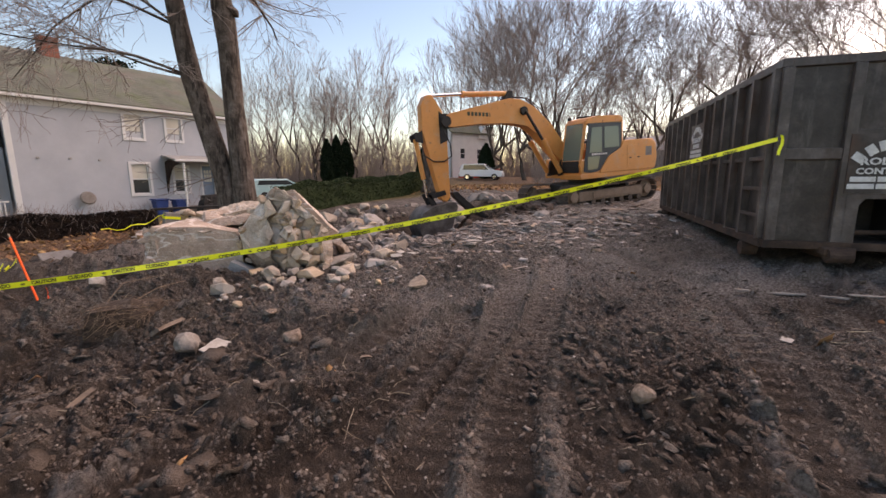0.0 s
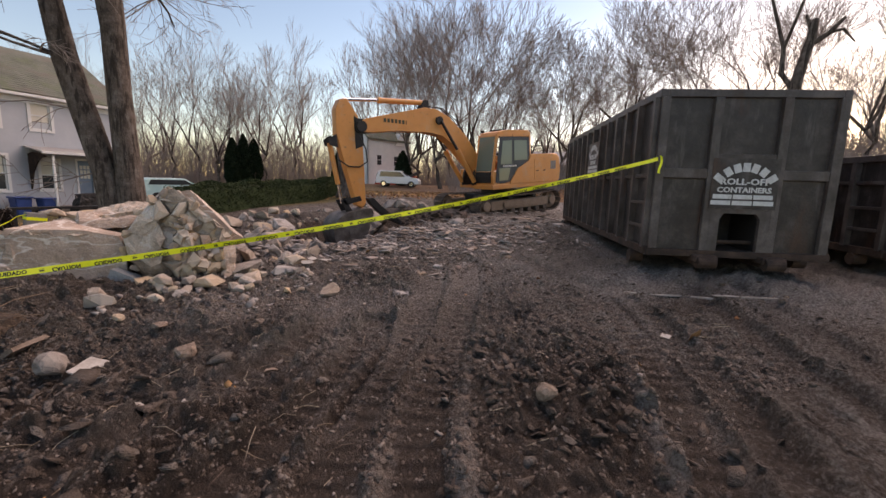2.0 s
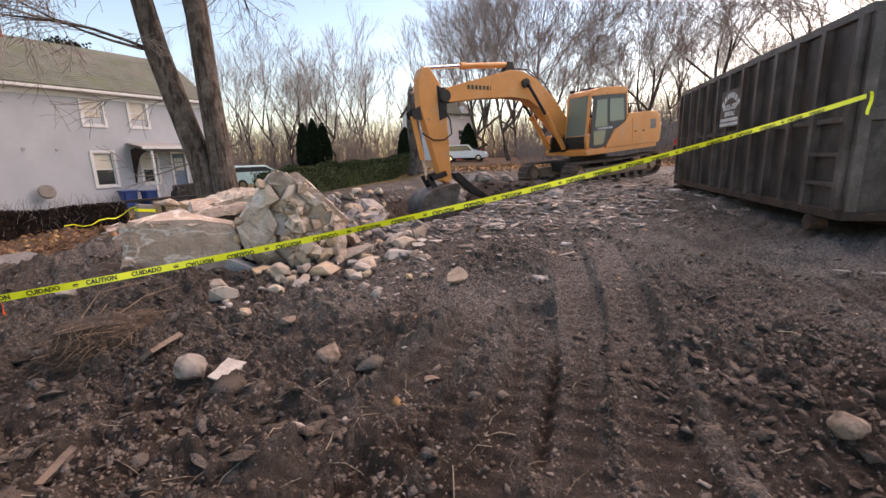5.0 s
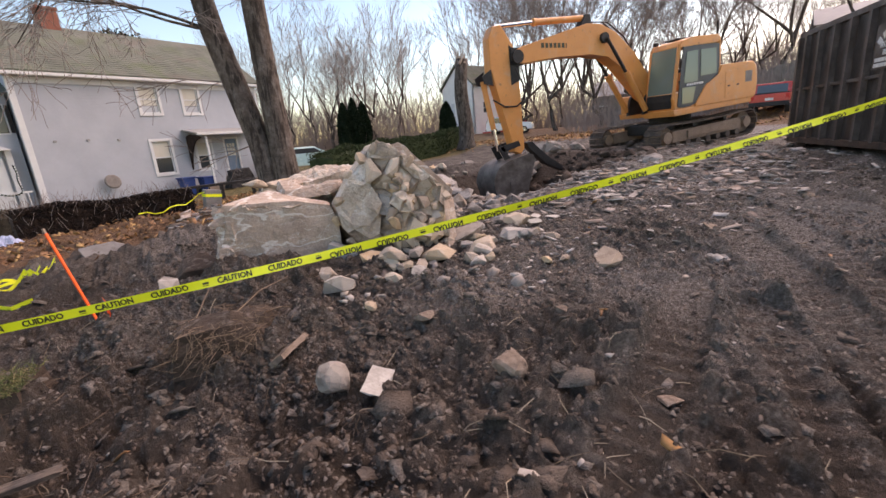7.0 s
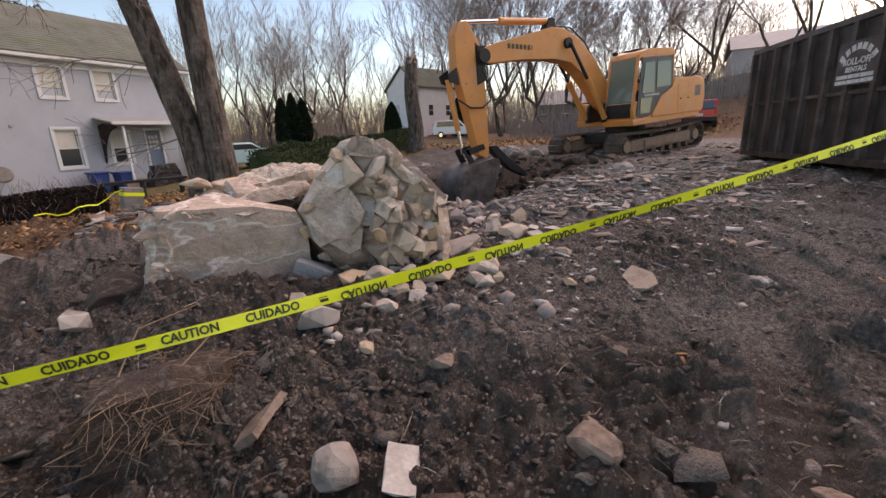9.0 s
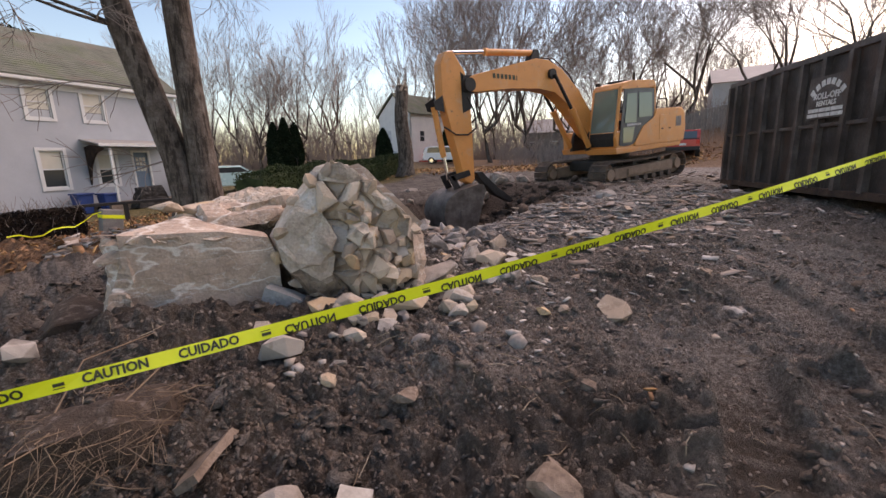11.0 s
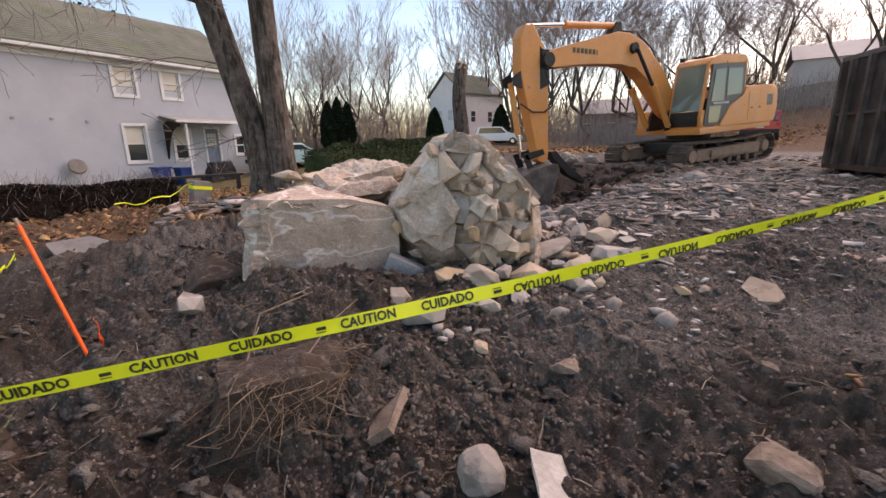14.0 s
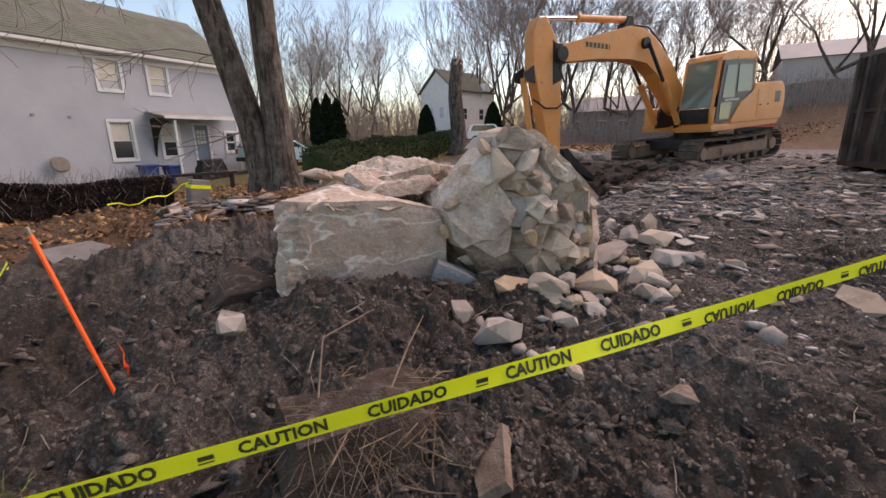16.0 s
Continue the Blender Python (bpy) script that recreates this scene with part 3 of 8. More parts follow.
def build_ground():
    xs, ys = axis(-3.3, 4.6, 0.018, -900, 900, 1.06, 1.05), axis(1.0, 7.2, 0.018, -900, 900, 1.16, 1.045)
    X, Y = np.meshgrid(xs, ys)
    Z = ground_height(X, Y)
    nx, ny = len(xs), len(ys)
    me = bpy.data.meshes.new("ground")
    co = np.stack([X.ravel(), Y.ravel(), Z.ravel()], 1)
    me.vertices.add(nx * ny)
    me.vertices.foreach_set("co", co.ravel())
    i = (np.arange(ny - 1)[:, None] * nx + np.arange(nx - 1)[None, :]).ravel()
    quads = np.stack([i, i + 1, i + nx + 1, i + nx], 1)
    me.loops.add(quads.size)
    me.loops.foreach_set("vertex_index", quads.ravel())
    me.polygons.add(len(quads))
    me.polygons.foreach_set("loop_start", np.arange(0, quads.size, 4))
    me.polygons.foreach_set("use_smooth", np.ones(len(quads), bool))
    me.update(calc_edges=True)
    x, y = X.ravel(), Y.ravel()
    # the grey mat of crushed debris in front of the machine, and dusty strips on the driveway
    fines = np.exp(-((((x - 5.6) / 3.4) ** 2 + ((y - 8.6) / 2.6) ** 2) ** 1.3)) * 0.85
    fines = np.maximum(fines, 0.55 * np.exp(-(((x - 5.6) / 1.6) ** 2 + ((y - 3.3) / 1.1) ** 2)))
    fines = np.maximum(fines, 0.5 * np.exp(-(((x - 0.7) / 1.0) ** 2 + ((y - 5.6) / 0.7) ** 2)))
    fines = np.maximum(fines, 0.42 * np.exp(-(((x - 0.55 - 0.36 * y) / 0.1) ** 2)) * sstep(4.2, 2.4, y))
    fines = np.maximum(fines, 0.4 * np.exp(-(((x + 1.4) / 1.2) ** 2 + ((y - 2.9) / 0.9) ** 2)))
    fines = np.maximum(fines, 0.5 * sstep(9, 14, x) * sstep(20, 15, y) * sstep(3, 6, y))
    pit = np.exp(-((((x - 6.1) / 2.8) ** 2 + ((y - 12.5) / 2.1) ** 2) ** 2))
    fines = fines * (1 - pit)
    litter = sstep(11.2, 12.6, y - 0.25 * x) * sstep(1.5, -1.5, x) + 0.8 * sstep(24, 30, x * 0.86 + y * 0.5) * sstep(2, 12, x)
    lawn = sstep(19, 22, y - 0.5 * x) * sstep(30, 5, x)
    far = sstep(60, 90, np.hypot(x, y))
    dark_soil, crest = np.zeros(len(x)), np.zeros(len(x))
    # wet rut bottoms; shade of the grooves between cleats put into the colour
    for pts, w in RUTS:
        d, _ = line_dist(x, y, pts)
        dark_soil = np.maximum(dark_soil, sstep(w * 0.6, w * 0.35, d) * (1 - 0.6 * sstep(0.0, 0.8, np.sin(_ * 2 * math.pi / 0.16))))
        crest = np.maximum(crest, np.exp(-((d - w * 0.75) / 0.1) ** 2) * (0.35 + 0.65 * sstep(-0.2, 0.5, vnoise(x * 0.8, y * 0.8, 33))))
    dark_soil = np.maximum(dark_soil * 0.5, 1.0 * (pit > 0.25))
    # the near yard is set darker, uneven by noise
    dark_soil = np.maximum(dark_soil, (0.34 + 0.15 * vnoise(x * 1.1, y * 1.1, 51)) * sstep(2.3, 1.5, x + 0.25 * vnoise(x * 2, y * 2, 52)) * sstep(4.1, 3.0, y - 0.2 * x))
    fines = np.maximum(fines, 0.5 * np.exp(-((((x - 7.2) / 2.0) ** 2 + ((y - 1.6) / 1.5) ** 2) ** 1.3)))
    fines = fines * (1 - sstep(2.3, 1.5, x) * sstep(4.1, 3.0, y) * 0.7)
    # darker soil down the left side and across the near yard
    dark_soil = np.maximum(dark_soil, (0.42 + 0.2 * vnoise(x * 1.3, y * 1.3, 53)) * sstep(0.3, -0.9, x) * sstep(1.5, 3.0, y) * sstep(10, 8, y))
    dark_soil = np.maximum(dark_soil, (0.62 + 0.25 * vnoise(x * 0.9, y * 0.9, 54)) * sstep(3.9, 2.7, y - 0.1 * x) * sstep(7.0, 5.5, x))
    fines = np.maximum(fines, 0.3 * sstep(1.0, -0.5, x) * sstep(4.0, 5.0, y) * sstep(12, 10, y) * (0.7 + 0.5 * vnoise(x * 0.9, y * 0.9, 43)))
    fines = np.maximum(fines, (0.36 + 0.24 * sstep(3.2, 4.6, y)) * sstep(0.6, 2.0, x) * sstep(13, 9, y) * (0.6 + 0.4 * vnoise(x * 0.7, y * 0.7, 41)))
    dug = np.exp(-((((x + 0.5) / 1.4) ** 2 + ((y - 4.2) / 1.0) ** 2) ** 1.3)) * (0.75 + 0.4 * vnoise(x * 1.6, y * 1.6, 57))
    dark_soil, fines = np.maximum(dark_soil, 0.36 * dug), fines * (1 - 0.5 * np.clip(dug, 0, 1))
    # each lump of soil has its own tone
    tone = 0.5 * lumps((x + 0.06 * vnoise(x * 7, y * 7, 12)) / 0.15, (y + 0.06 * vnoise(x * 7, y * 7, 13)) / 0.15, 4)[1] + 0.5 * lumps(x / 0.045, y / 0.045, 9)[1]
    for nm, a in (("tone", tone), ("dark_soil", dark_soil), ("crest", crest * 0.75), ("fines", fines), ("litter", np.maximum(litter, 0.7 * far)), ("lawn", lawn * (1 - far) * 0.8)):
        at = me.attributes.new(nm, "FLOAT", "POINT")
        at.data.foreach_set("value", np.clip(a, 0, 1).astype(np.float32))
    me.materials.append(GROUND)
    return tagged(new("ground", me), "churned brown mud with track ruts and grey demolition dust", "ground", kind="structure")


ground = build_ground()


# ---- roll-off container ----
def container(name, m, length, width, height, label, lettered=True):
    """Long axis along +y, front (hook end) at y = 0, x across, z up; z = 0 under the skids."""
    t = thing(name, m, label, "dumpster", "roll-off containers")
    fl = 0.3
    h = height
    part("side_panel", boxed(0, 0.012, 0.012, length - 0.012, fl, h - 0.06), DUMP_PANEL, t)
    part("side_panel", boxed(width - 0.012, width, 0.012, length - 0.012, fl, h - 0.06), DUMP_PANEL, t)
    cx = width / 2
    for a in ((0, cx - 0.28, fl, h - 0.06), (cx + 0.28, width, fl, h - 0.06), (cx - 0.28, cx + 0.28, 0.86, h - 0.06)):
        part("front_panel", boxed(a[0], a[1], 0, 0.012, a[2], a[3]), DUMP_PANEL, t)
    part("hook_recess", prism([(cx - 0.3, fl), (cx - 0.3, 0.88), (cx + 0.3, 0.88), (cx + 0.3, fl), (cx + 0.28, fl), (cx + 0.28, 0.86), (cx - 0.28, 0.86), (cx - 0.28, fl)], 0.013, 0.7), BLACK, t, "dark hook recess")
    part("recess_back", boxed(cx - 0.3, cx + 0.3, 0.7, 0.72, fl, 0.88), BLACK, t)
    part("tailgate", boxed(0, width, length - 0.012, length, fl, h - 0.06), DUMP_PANEL, t)
    part("floor_plate", boxed(0, width, 0, length, fl - 0.03, fl), DUMP, t)
    # top rail
    rl = 0.11
    for a in ((-0.05, rl - 0.05, -0.05, length + 0.05), (width - rl + 0.05, width + 0.05, -0.05, length + 0.05), (rl - 0.05, width - rl + 0.05, -0.05, rl - 0.05), (rl - 0.05, width - rl + 0.05, length - rl + 0.05, length + 0.05)):
        part("top_rail", boxed(*a, h - 0.11, h, bevel=0.01), DUMP, t)
    # bottom sills
    part("side_sill", boxed(-0.09, 0.03, -0.04, length, fl - 0.1, fl + 0.02, bevel=0.008), RUST, t, "rust-brown bottom sill")
    part("side_sill", boxed(width - 0.03, width + 0.09, -0.04, length, fl - 0.1, fl + 0.02, bevel=0.008), RUST, t)
    part("front_sill", boxed(-0.06, width + 0.06, -0.1, 0.03, fl - 0.1, fl + 0.0, bevel=0.008), RUST, t)
    # upright ribs on both long sides: a rib is a folded channel
    ribs = [0.06, 0.75, 1.35, 1.95, 2.55, 3.15, 3.75, 4.35, 4.95, 5.55, 6.15, 6.75, length - 0.06]
    rib = from_bm("rib", prism([(-0.10, 0), (-0.085, 0), (0, 0), (0, 1), (-0.085, 1), (-0.10, 1)], -0.045, 0.045))
    for y in ribs:
        hgt = h - 0.11 - fl
        for side in (0, 1):
            r = part("rib", rib, DUMP, t, m=Matrix.Translation((0 if side == 0 else width, y, fl)) @ Matrix.Diagonal((1 if side == 0 else -1, 1, hgt, 1)))
    # mid rail along the sides, broken by the ribs
    part("mid_rail", boxed(-0.06, 0.0, 0.1, length - 0.1, 1.36, 1.42, bevel=0.006), DUMP, t)
    # front posts and panels
    for x in (0.03, 0.76, width - 0.76, width - 0.03):
        part("front_post", boxed(x - 0.06, x + 0.06, -0.07, 0.0, fl, h - 0.11, bevel=0.008), DUMP, t)
    for a, b in ((0.09, 0.70), (width - 0.70, width - 0.09)):
        part("front_rail", boxed(a, b, -0.06, 0.0, 1.36, 1.5, bevel=0.008), DUMP, t)
    part("front_rail", boxed(0.82, width - 0.82, -0.055, 0.0, 1.62, 1.72, bevel=0.008), DUMP, t)
    # hook opening in a boxed recess
    cx = width / 2
    part("hook_frame", prism([(cx - 0.42, fl), (cx - 0.42, 0.928), (cx + 0.42, 0.928), (cx + 0.42, fl), (cx + 0.28, fl), (cx + 0.28, 0.78), (cx + 0.22, 0.86), (cx - 0.22, 0.86), (cx - 0.28, 0.78), (cx - 0.28, fl)], -0.07, -0.005), DUMP, t)
    part("hook_bar", rod(bmesh.new(), (cx - 0.28, 0.1, 0.42), (cx + 0.28, 0.1, 0.42), 0.03), RUST, t)
    # skids, rollers
    for x in (0.75, width - 0.75):
        part("skid", boxed(x - 0.06, x + 0.06, -0.16, length, 0.06, fl - 0.1, bevel=0.01), RUST, t)
        part("nose_roller", rod(bmesh.new(), (x - 0.13, -0.2, 0.14), (x + 0.13, -0.2, 0.14), 0.09, 14), RUST, t, "worn steel nose roller")
        part("roller_bracket", boxed(x - 0.17, x + 0.17, -0.22, 0.0, 0.14, fl - 0.06, bevel=0.02), RUST, t)
    for y in (0.5, length - 0.5):
        for x in (-0.02, width + 0.02):
            part("wheel", rod(bmesh.new(), (x - 0.1, y, 0.1), (x + 0.1, y, 0.1), 0.1, 14), RUST, t)
    # ladder rungs between the first two ribs on both sides
    for x in (-0.075, width + 0.075):
        for z in (0.62, 0.98):
            part("ladder_rung", boxed(x - 0.018, x + 0.018, 0.1, 0.72, z - 0.03, z + 0.02, bevel=0.006), DUMP, t)
    if lettered:
        # front stencil: the firm's name and numbers as plain shapes, the generic words lettered
        sign = part("sign_plate", boxed(cx - 0.46, cx + 0.46, -0.08, -0.062, 0.93, 1.66), DUMP_PANEL, t, "stencilled sign panel with white lettering")
        def stencil(parent, z, w, hh, mx, n=7):
            for i in range(n):
                a = -w / 2 + i * w / n
                part("letter_bar", boxed(a, a + w / n * 0.93, -0.006, 0.0, z, z + hh), WHITE_PAINT, parent, m=mx)
        front = Matrix.Translation((cx, -0.08, 1.28)) @ Matrix.Diagonal((0.84, 1, 0.84, 1)) @ Matrix.Translation((0, 0, -1.38))
        for i in range(7):
            a = (i - 3) * 0.145
            part("letter_bar", boxed(-0.058, 0.058, -0.006, 0.0, -0.075, 0.075), WHITE_PAINT, sign, m=front @ Matrix.Translation((a, 0, 1.68 - 1.0 * a * a)) @ Matrix.Rotation(2.2 * a, 4, "Y"))
        up = Matrix.Rotation(radians(90), 4, "X")
        tm = text_mesh("lettering", "ROLL-OFF", 0.145)
        part("lettering", tm, WHITE_PAINT, sign, m=front @ Matrix.Translation((0, -0.002, 1.385)) @ up @ Matrix.Diagonal((1.25, 1, 1, 1)))
        tm2 = text_mesh("lettering", "CONTAINERS", 0.125)
        part("lettering", tm2, WHITE_PAINT, sign, m=front @ Matrix.Translation((0, -0.002, 1.25)) @ up @ Matrix.Diagonal((1.15, 1, 1, 1)))
        stencil(sign, 1.135, 1.0, 0.075, front, 3)
        stencil(sign, 1.03, 1.05, 0.075, front, 3)
        # side stencil
        sy = 3.55
        side = part("sign_plate", boxed(-0.112, -0.102, sy - 0.48, sy + 0.48, 1.5, 2.2), DUMP, t, "stencilled sign panel with white lettering")
        sm = Matrix.Translation((-0.112, sy, 0)) @ Matrix.Rotation(radians(-90), 4, "Z")
        for i in range(7):
            a = (i - 3) * 0.12
            part("letter_bar", boxed(-0.045, 0.045, -0.006, 0.0, -0.05, 0.05), WHITE_PAINT, side, m=sm @ Matrix.Translation((a, 0, 2.1 - 1.2 * a * a)) @ Matrix.Rotation(2.4 * a, 4, "Y"))
        part("lettering", tm, WHITE_PAINT, side, m=sm @ Matrix.Translation((0, -0.002, 1.83)) @ up)
        part("lettering", text_mesh("lettering", "RENTALS", 0.115), WHITE_PAINT, side, m=sm @ Matrix.Translation((0, -0.002, 1.715)) @ up)
        stencil(side, 1.615, 0.85, 0.06, sm, 3)
        stencil(side, 1.53, 0.88, 0.06, sm, 3)
    return t


CA = 41.4   # the containers' long axis, degrees clockwise from +y
cont_pose = Matrix.Translation((6.35, 3.43, 0.45)) @ Matrix.Rotation(radians(-CA), 4, "Z")
container("rolloff_container", cont_pose, 7.15, 2.44, 2.62, "dark grey rusty steel roll-off dumpster with white stencilled signs")
container("rolloff_container", cont_pose @ Matrix.Translation((3.9, 0.7, 0.0)), 6.1, 2.44, 1.85, "lower dark rusty steel dumpster standing beside the tall one", lettered=False)


# ---- excavator ----
EXC = Matrix.Translation((11.8, 12.8, 0.6)) @ Matrix.Rotation(radians(180), 4, "Z") @ Matrix.Rotation(radians(4.6), 4, "Y")


def smooth_outline(pts, n=5):
    """Catmull-Rom through a closed outline."""
    out = []
    k = len(pts)
    for i in range(k):
        p0, p1, p2, p3 = (Vector(pts[(i + j) % k]) for j in (-1, 0, 1, 2))
        for s in range(n):
            u = s / n
            q = 0.5 * (2 * p1 + (p2 - p0) * u + (2 * p0 - 5 * p1 + 4 * p2 - p3) * u * u + (3 * p1 - p0 - 3 * p2 + p3) * u ** 3)
            out.append((q.x, q.y))
    return out


def excavator():
    t = thing("excavator", EXC, "yellow-orange tracked excavator with its bucket lowered into rubble", "excavator")
    # undercarriage
    pitch, R, half = 0.19, 0.36, 1.72
    shoe = boxed(-0.085, 0.085, -0.3, 0.3, -0.014, 0.014)
    box(shoe, -0.075, -0.055, -0.3, 0.3, 0.01, 0.042)
    box(shoe, -0.01, 0.01, -0.3, 0.3, 0.01, 0.036)
    shoe_me = from_bm("track_shoe", shoe)
    loop = 4 * half + 2 * math.pi * R
    count = int(loop / pitch)
    for yc, nm in ((1.15, "near"), (-1.15, "far")):
        fr = part("track_frame", boxed(-1.5, 1.5, yc - 0.2, yc + 0.2, 0.22, 0.56, bevel=0.03), TRACKFRAME, t, "dusty brown track frame")
        part("step_plate", boxed(-0.9, 0.9, yc + 0.2 if yc > 0 else yc - 0.24, yc + 0.24 if yc > 0 else yc - 0.2, 0.3, 0.5, bevel=0.015), TRACKFRAME, fr)
        for x in (-half, half):
            w = rod(bmesh.new(), (x, yc - 0.1, R + 0.04), (x, yc + 0.1, R + 0.04), R - 0.05, 24)
            rod(w, (x, yc - 0.24, R + 0.04), (x, yc + 0.24, R + 0.04), 0.17, 16)
            part("drive_sprocket" if x < 0 else "idler_wheel", w, TRACKFRAME, t)
        for x in np.linspace(-1.3, 1.3, 7):
            part("track_roller", rod(bmesh.new(), (x, yc - 0.22, 0.15), (x, yc + 0.22, 0.15), 0.1, 12), TRACK, t)
        for x in (-0.7, 0.6):
            part("carrier_roller", rod(bmesh.new(), (x, yc - 0.12, 0.66), (x, yc + 0.22, 0.66), 0.08, 12), BLACK, t)
        for i in range(count):
            s = i * loop / count
            if s < 2 * half:
                p, a = (-half + s, 0.02 + 2 * R + 0.02), 0
            elif s < 2 * half + math.pi * R:
                th = (s - 2 * half) / R
                p, a = (half + R * math.sin(th), 0.04 + R + R * math.cos(th)), th
            elif s < 4 * half + math.pi * R:
                p, a = (half - (s - 2 * half - math.pi * R), 0.03), math.pi
            else:
                th = (s - 4 * half - math.pi * R) / R
                p, a = (-half - R * math.sin(th), 0.04 + R - R * math.cos(th)), math.pi + th
            sag = -0.05 * math.sin(math.pi * s / (2 * half)) if s < 2 * half else 0
            part("track_shoe", shoe_me, TRACK, t, m=Matrix.Translation((p[0], yc, p[1] + sag)) @ Matrix.Rotation(a, 4, "Y"))
    part("car_body", boxed(-0.9, 0.9, -0.95, 0.95, 0.4, 0.75, bevel=0.06), BLACK, t)
    part("slew_ring", rod(bmesh.new(), (0, 0, 0.72), (0, 0, 0.98), 0.62, 28), BLACK, t)
    # upper structure
    part("deck", prism([(-2.0, 0.97), (1.35, 0.97), (1.4, 1.14), (-2.0, 1.14)], 0.2, 1.3, 0.02), YELLOW, t)
    part("deck", prism([(-2.0, 0.97), (0.85, 0.97), (0.9, 1.14), (-2.0, 1.14)], -1.28, 0.2, 0.02), YELLOW, t)
    part("body_panel", prism([(-2.18, 1.18), (-2.24, 1.55), (-2.2, 1.95), (-2.05, 2.14), (-1.6, 2.2), (-0.58, 2.2), (-0.5, 1.96), (0.12, 1.68), (0.5, 1.22), (0.5, 1.13), (-2.1, 1.1)], 1.2, 1.315, 0.03), YELLOW, t, "orange side panel sweeping up from the door")
    cw = prism([(-2.2, 1.2), (-2.28, 1.5), (-2.22, 2.05), (-2.05, 2.2), (-1.45, 2.2), (-1.45, 1.05), (-2.0, 1.05)], -1.3, 1.3, 0.07)
    part("counterweight", cw, YELLOW, t, "orange counterweight with faded chipped paint")
    part("engine_hood", boxed(-1.45, -0.66, -1.25, 1.28, 1.14, 2.2, bevel=0.06), YELLOW, t)
    part("engine_cover", boxed(-1.3, -0.7, -0.8, 0.6, 2.2, 2.32, bevel=0.04), BLACK, t)
    part("exhaust_pipe", rod(bmesh.new(), (-1.25, -0.5, 2.2), (-1.25, -0.5, 2.62), 0.06, 12), BLACK, t)
    part("tool_box", boxed(0.2, 0.85, -1.25, -0.55, 1.14, 1.7, bevel=0.04), YELLOW, t)
    part("fuel_tank", boxed(-0.66, 0.2, -1.25, -0.5, 1.14, 2.0, bevel=0.05), YELLOW, t)
    part("door_panel", boxed(-1.35, -0.75, 1.31, 1.322, 1.25, 2.0, bevel=0.004), YELLOW, t)
    part("warning_sticker", boxed(-1.96, -1.66, 1.31, 1.321, 1.6, 1.92), DEBRIS, t, "worn grey sticker patch")
    for x in (-1.3, -0.9):
        part("door_latch", boxed(x - 0.05, x + 0.05, 1.315, 1.33, 1.55, 1.59), BLACK, t)
    rail = bmesh.new()
    for a, b in (((-0.75, 1.15, 2.2), (-0.75, 1.15, 2.5)), ((-1.4, 1.15, 2.2), (-1.4, 1.15, 2.5)), ((-0.75, 1.15, 2.5), (-1.4, 1.15, 2.5))):
        rod(rail, a, b, 0.018, 8)
    part("hand_rail", rail, BLACK, t)
    # cab: posts, roof, lower panels, glass
    cab = part("cab", prism([(1.28, 1.1), (1.36, 1.45), (1.3, 1.62), (-0.6, 1.62), (-0.64, 1.12)], 0.25, 1.27, 0.03), YELLOW, t, "yellow operator cab with greenish glass")
    roof = prism([(1.12, 2.86), (1.0, 3.0), (0.6, 3.07), (-0.45, 3.07), (-0.58, 2.98), (-0.58, 2.84), (1.1, 2.8)], 0.25, 1.27, 0.03)
    part("cab_roof", roof, YELLOW, cab)
    def post(a, b, w=0.05):
        bm = bmesh.new()
        rod(bm, a, b, w, 8)
        return bm
    for y in (0.3, 1.22):
        part("front_post", post((1.31, y, 1.5), (1.08, y, 2.9), 0.05), YELLOW, cab)
        part("rear_post", post((-0.55, y, 1.5), (-0.52, y, 2.9), 0.07), YELLOW, cab)
    part("centre_post", post((0.42, 1.24, 1.5), (0.36, 1.24, 2.9), 0.035), BLACK, cab)
    part("windscreen", prism([(1.325, 1.62), (1.335, 1.62), (1.115, 2.84), (1.105, 2.84)], 0.33, 1.19), CABGLASS, cab, "greenish front windscreen")
    part("lower_windscreen", prism([(1.345, 1.2), (1.375, 1.42), (1.36, 1.6), (1.33, 1.6)], 0.34, 1.18), BLACK, cab, "dark lower front window")
    # door in dark blue-grey with two panes
    dp = smooth_outline([(1.15, 1.2), (1.18, 1.5), (1.0, 2.7), (0.9, 2.82), (-0.35, 2.82), (-0.48, 2.7), (-0.45, 1.95), (0.1, 1.7), (0.45, 1.24)], 3)
    part("cab_door", prism(dp, 1.27, 1.29), CABDARK, cab, "dark navy door panel")
    part("door_window", prism([(0.98, 1.85), (0.86, 2.68), (0.42, 2.7), (0.42, 1.85)], 1.291, 1.302), CABGLASS, cab)
    part("door_window", prism([(1.05, 1.28), (1.05, 1.72), (0.5, 1.72), (0.62, 1.28)], 1.291, 1.302), CABGLASS, cab)
    part("rear_window", prism([(0.3, 1.98), (0.3, 2.7), (-0.34, 2.7), (-0.38, 2.0)], 1.291, 1.302), CABGLASS, cab)
    for i in range(7):
        part("logo_bar", boxed(0.86 - i * 0.1, 0.79 - i * 0.1, 1.291, 1.3, 1.76, 1.82), WHITE_PAINT, cab)
    part("rear_wall", boxed(-0.6, -0.56, 0.3, 1.22, 1.6, 2.9), CABGLASS, cab)
    part("operator_seat", prism([(0.25, 1.62), (0.3, 1.95), (-0.1, 1.95), (-0.25, 2.6), (-0.38, 2.6), (-0.3, 1.62)], 0.55, 1.0, 0.04), BLACK, cab)
    part("roof_hatch", boxed(0.2, 0.8, 0.5, 1.0, 3.07, 3.1, bevel=0.01), BLACK, cab)
    part("work_lamp", boxed(1.0, 1.1, 0.35, 0.47, 3.0, 3.1, bevel=0.015), BLACK, cab)
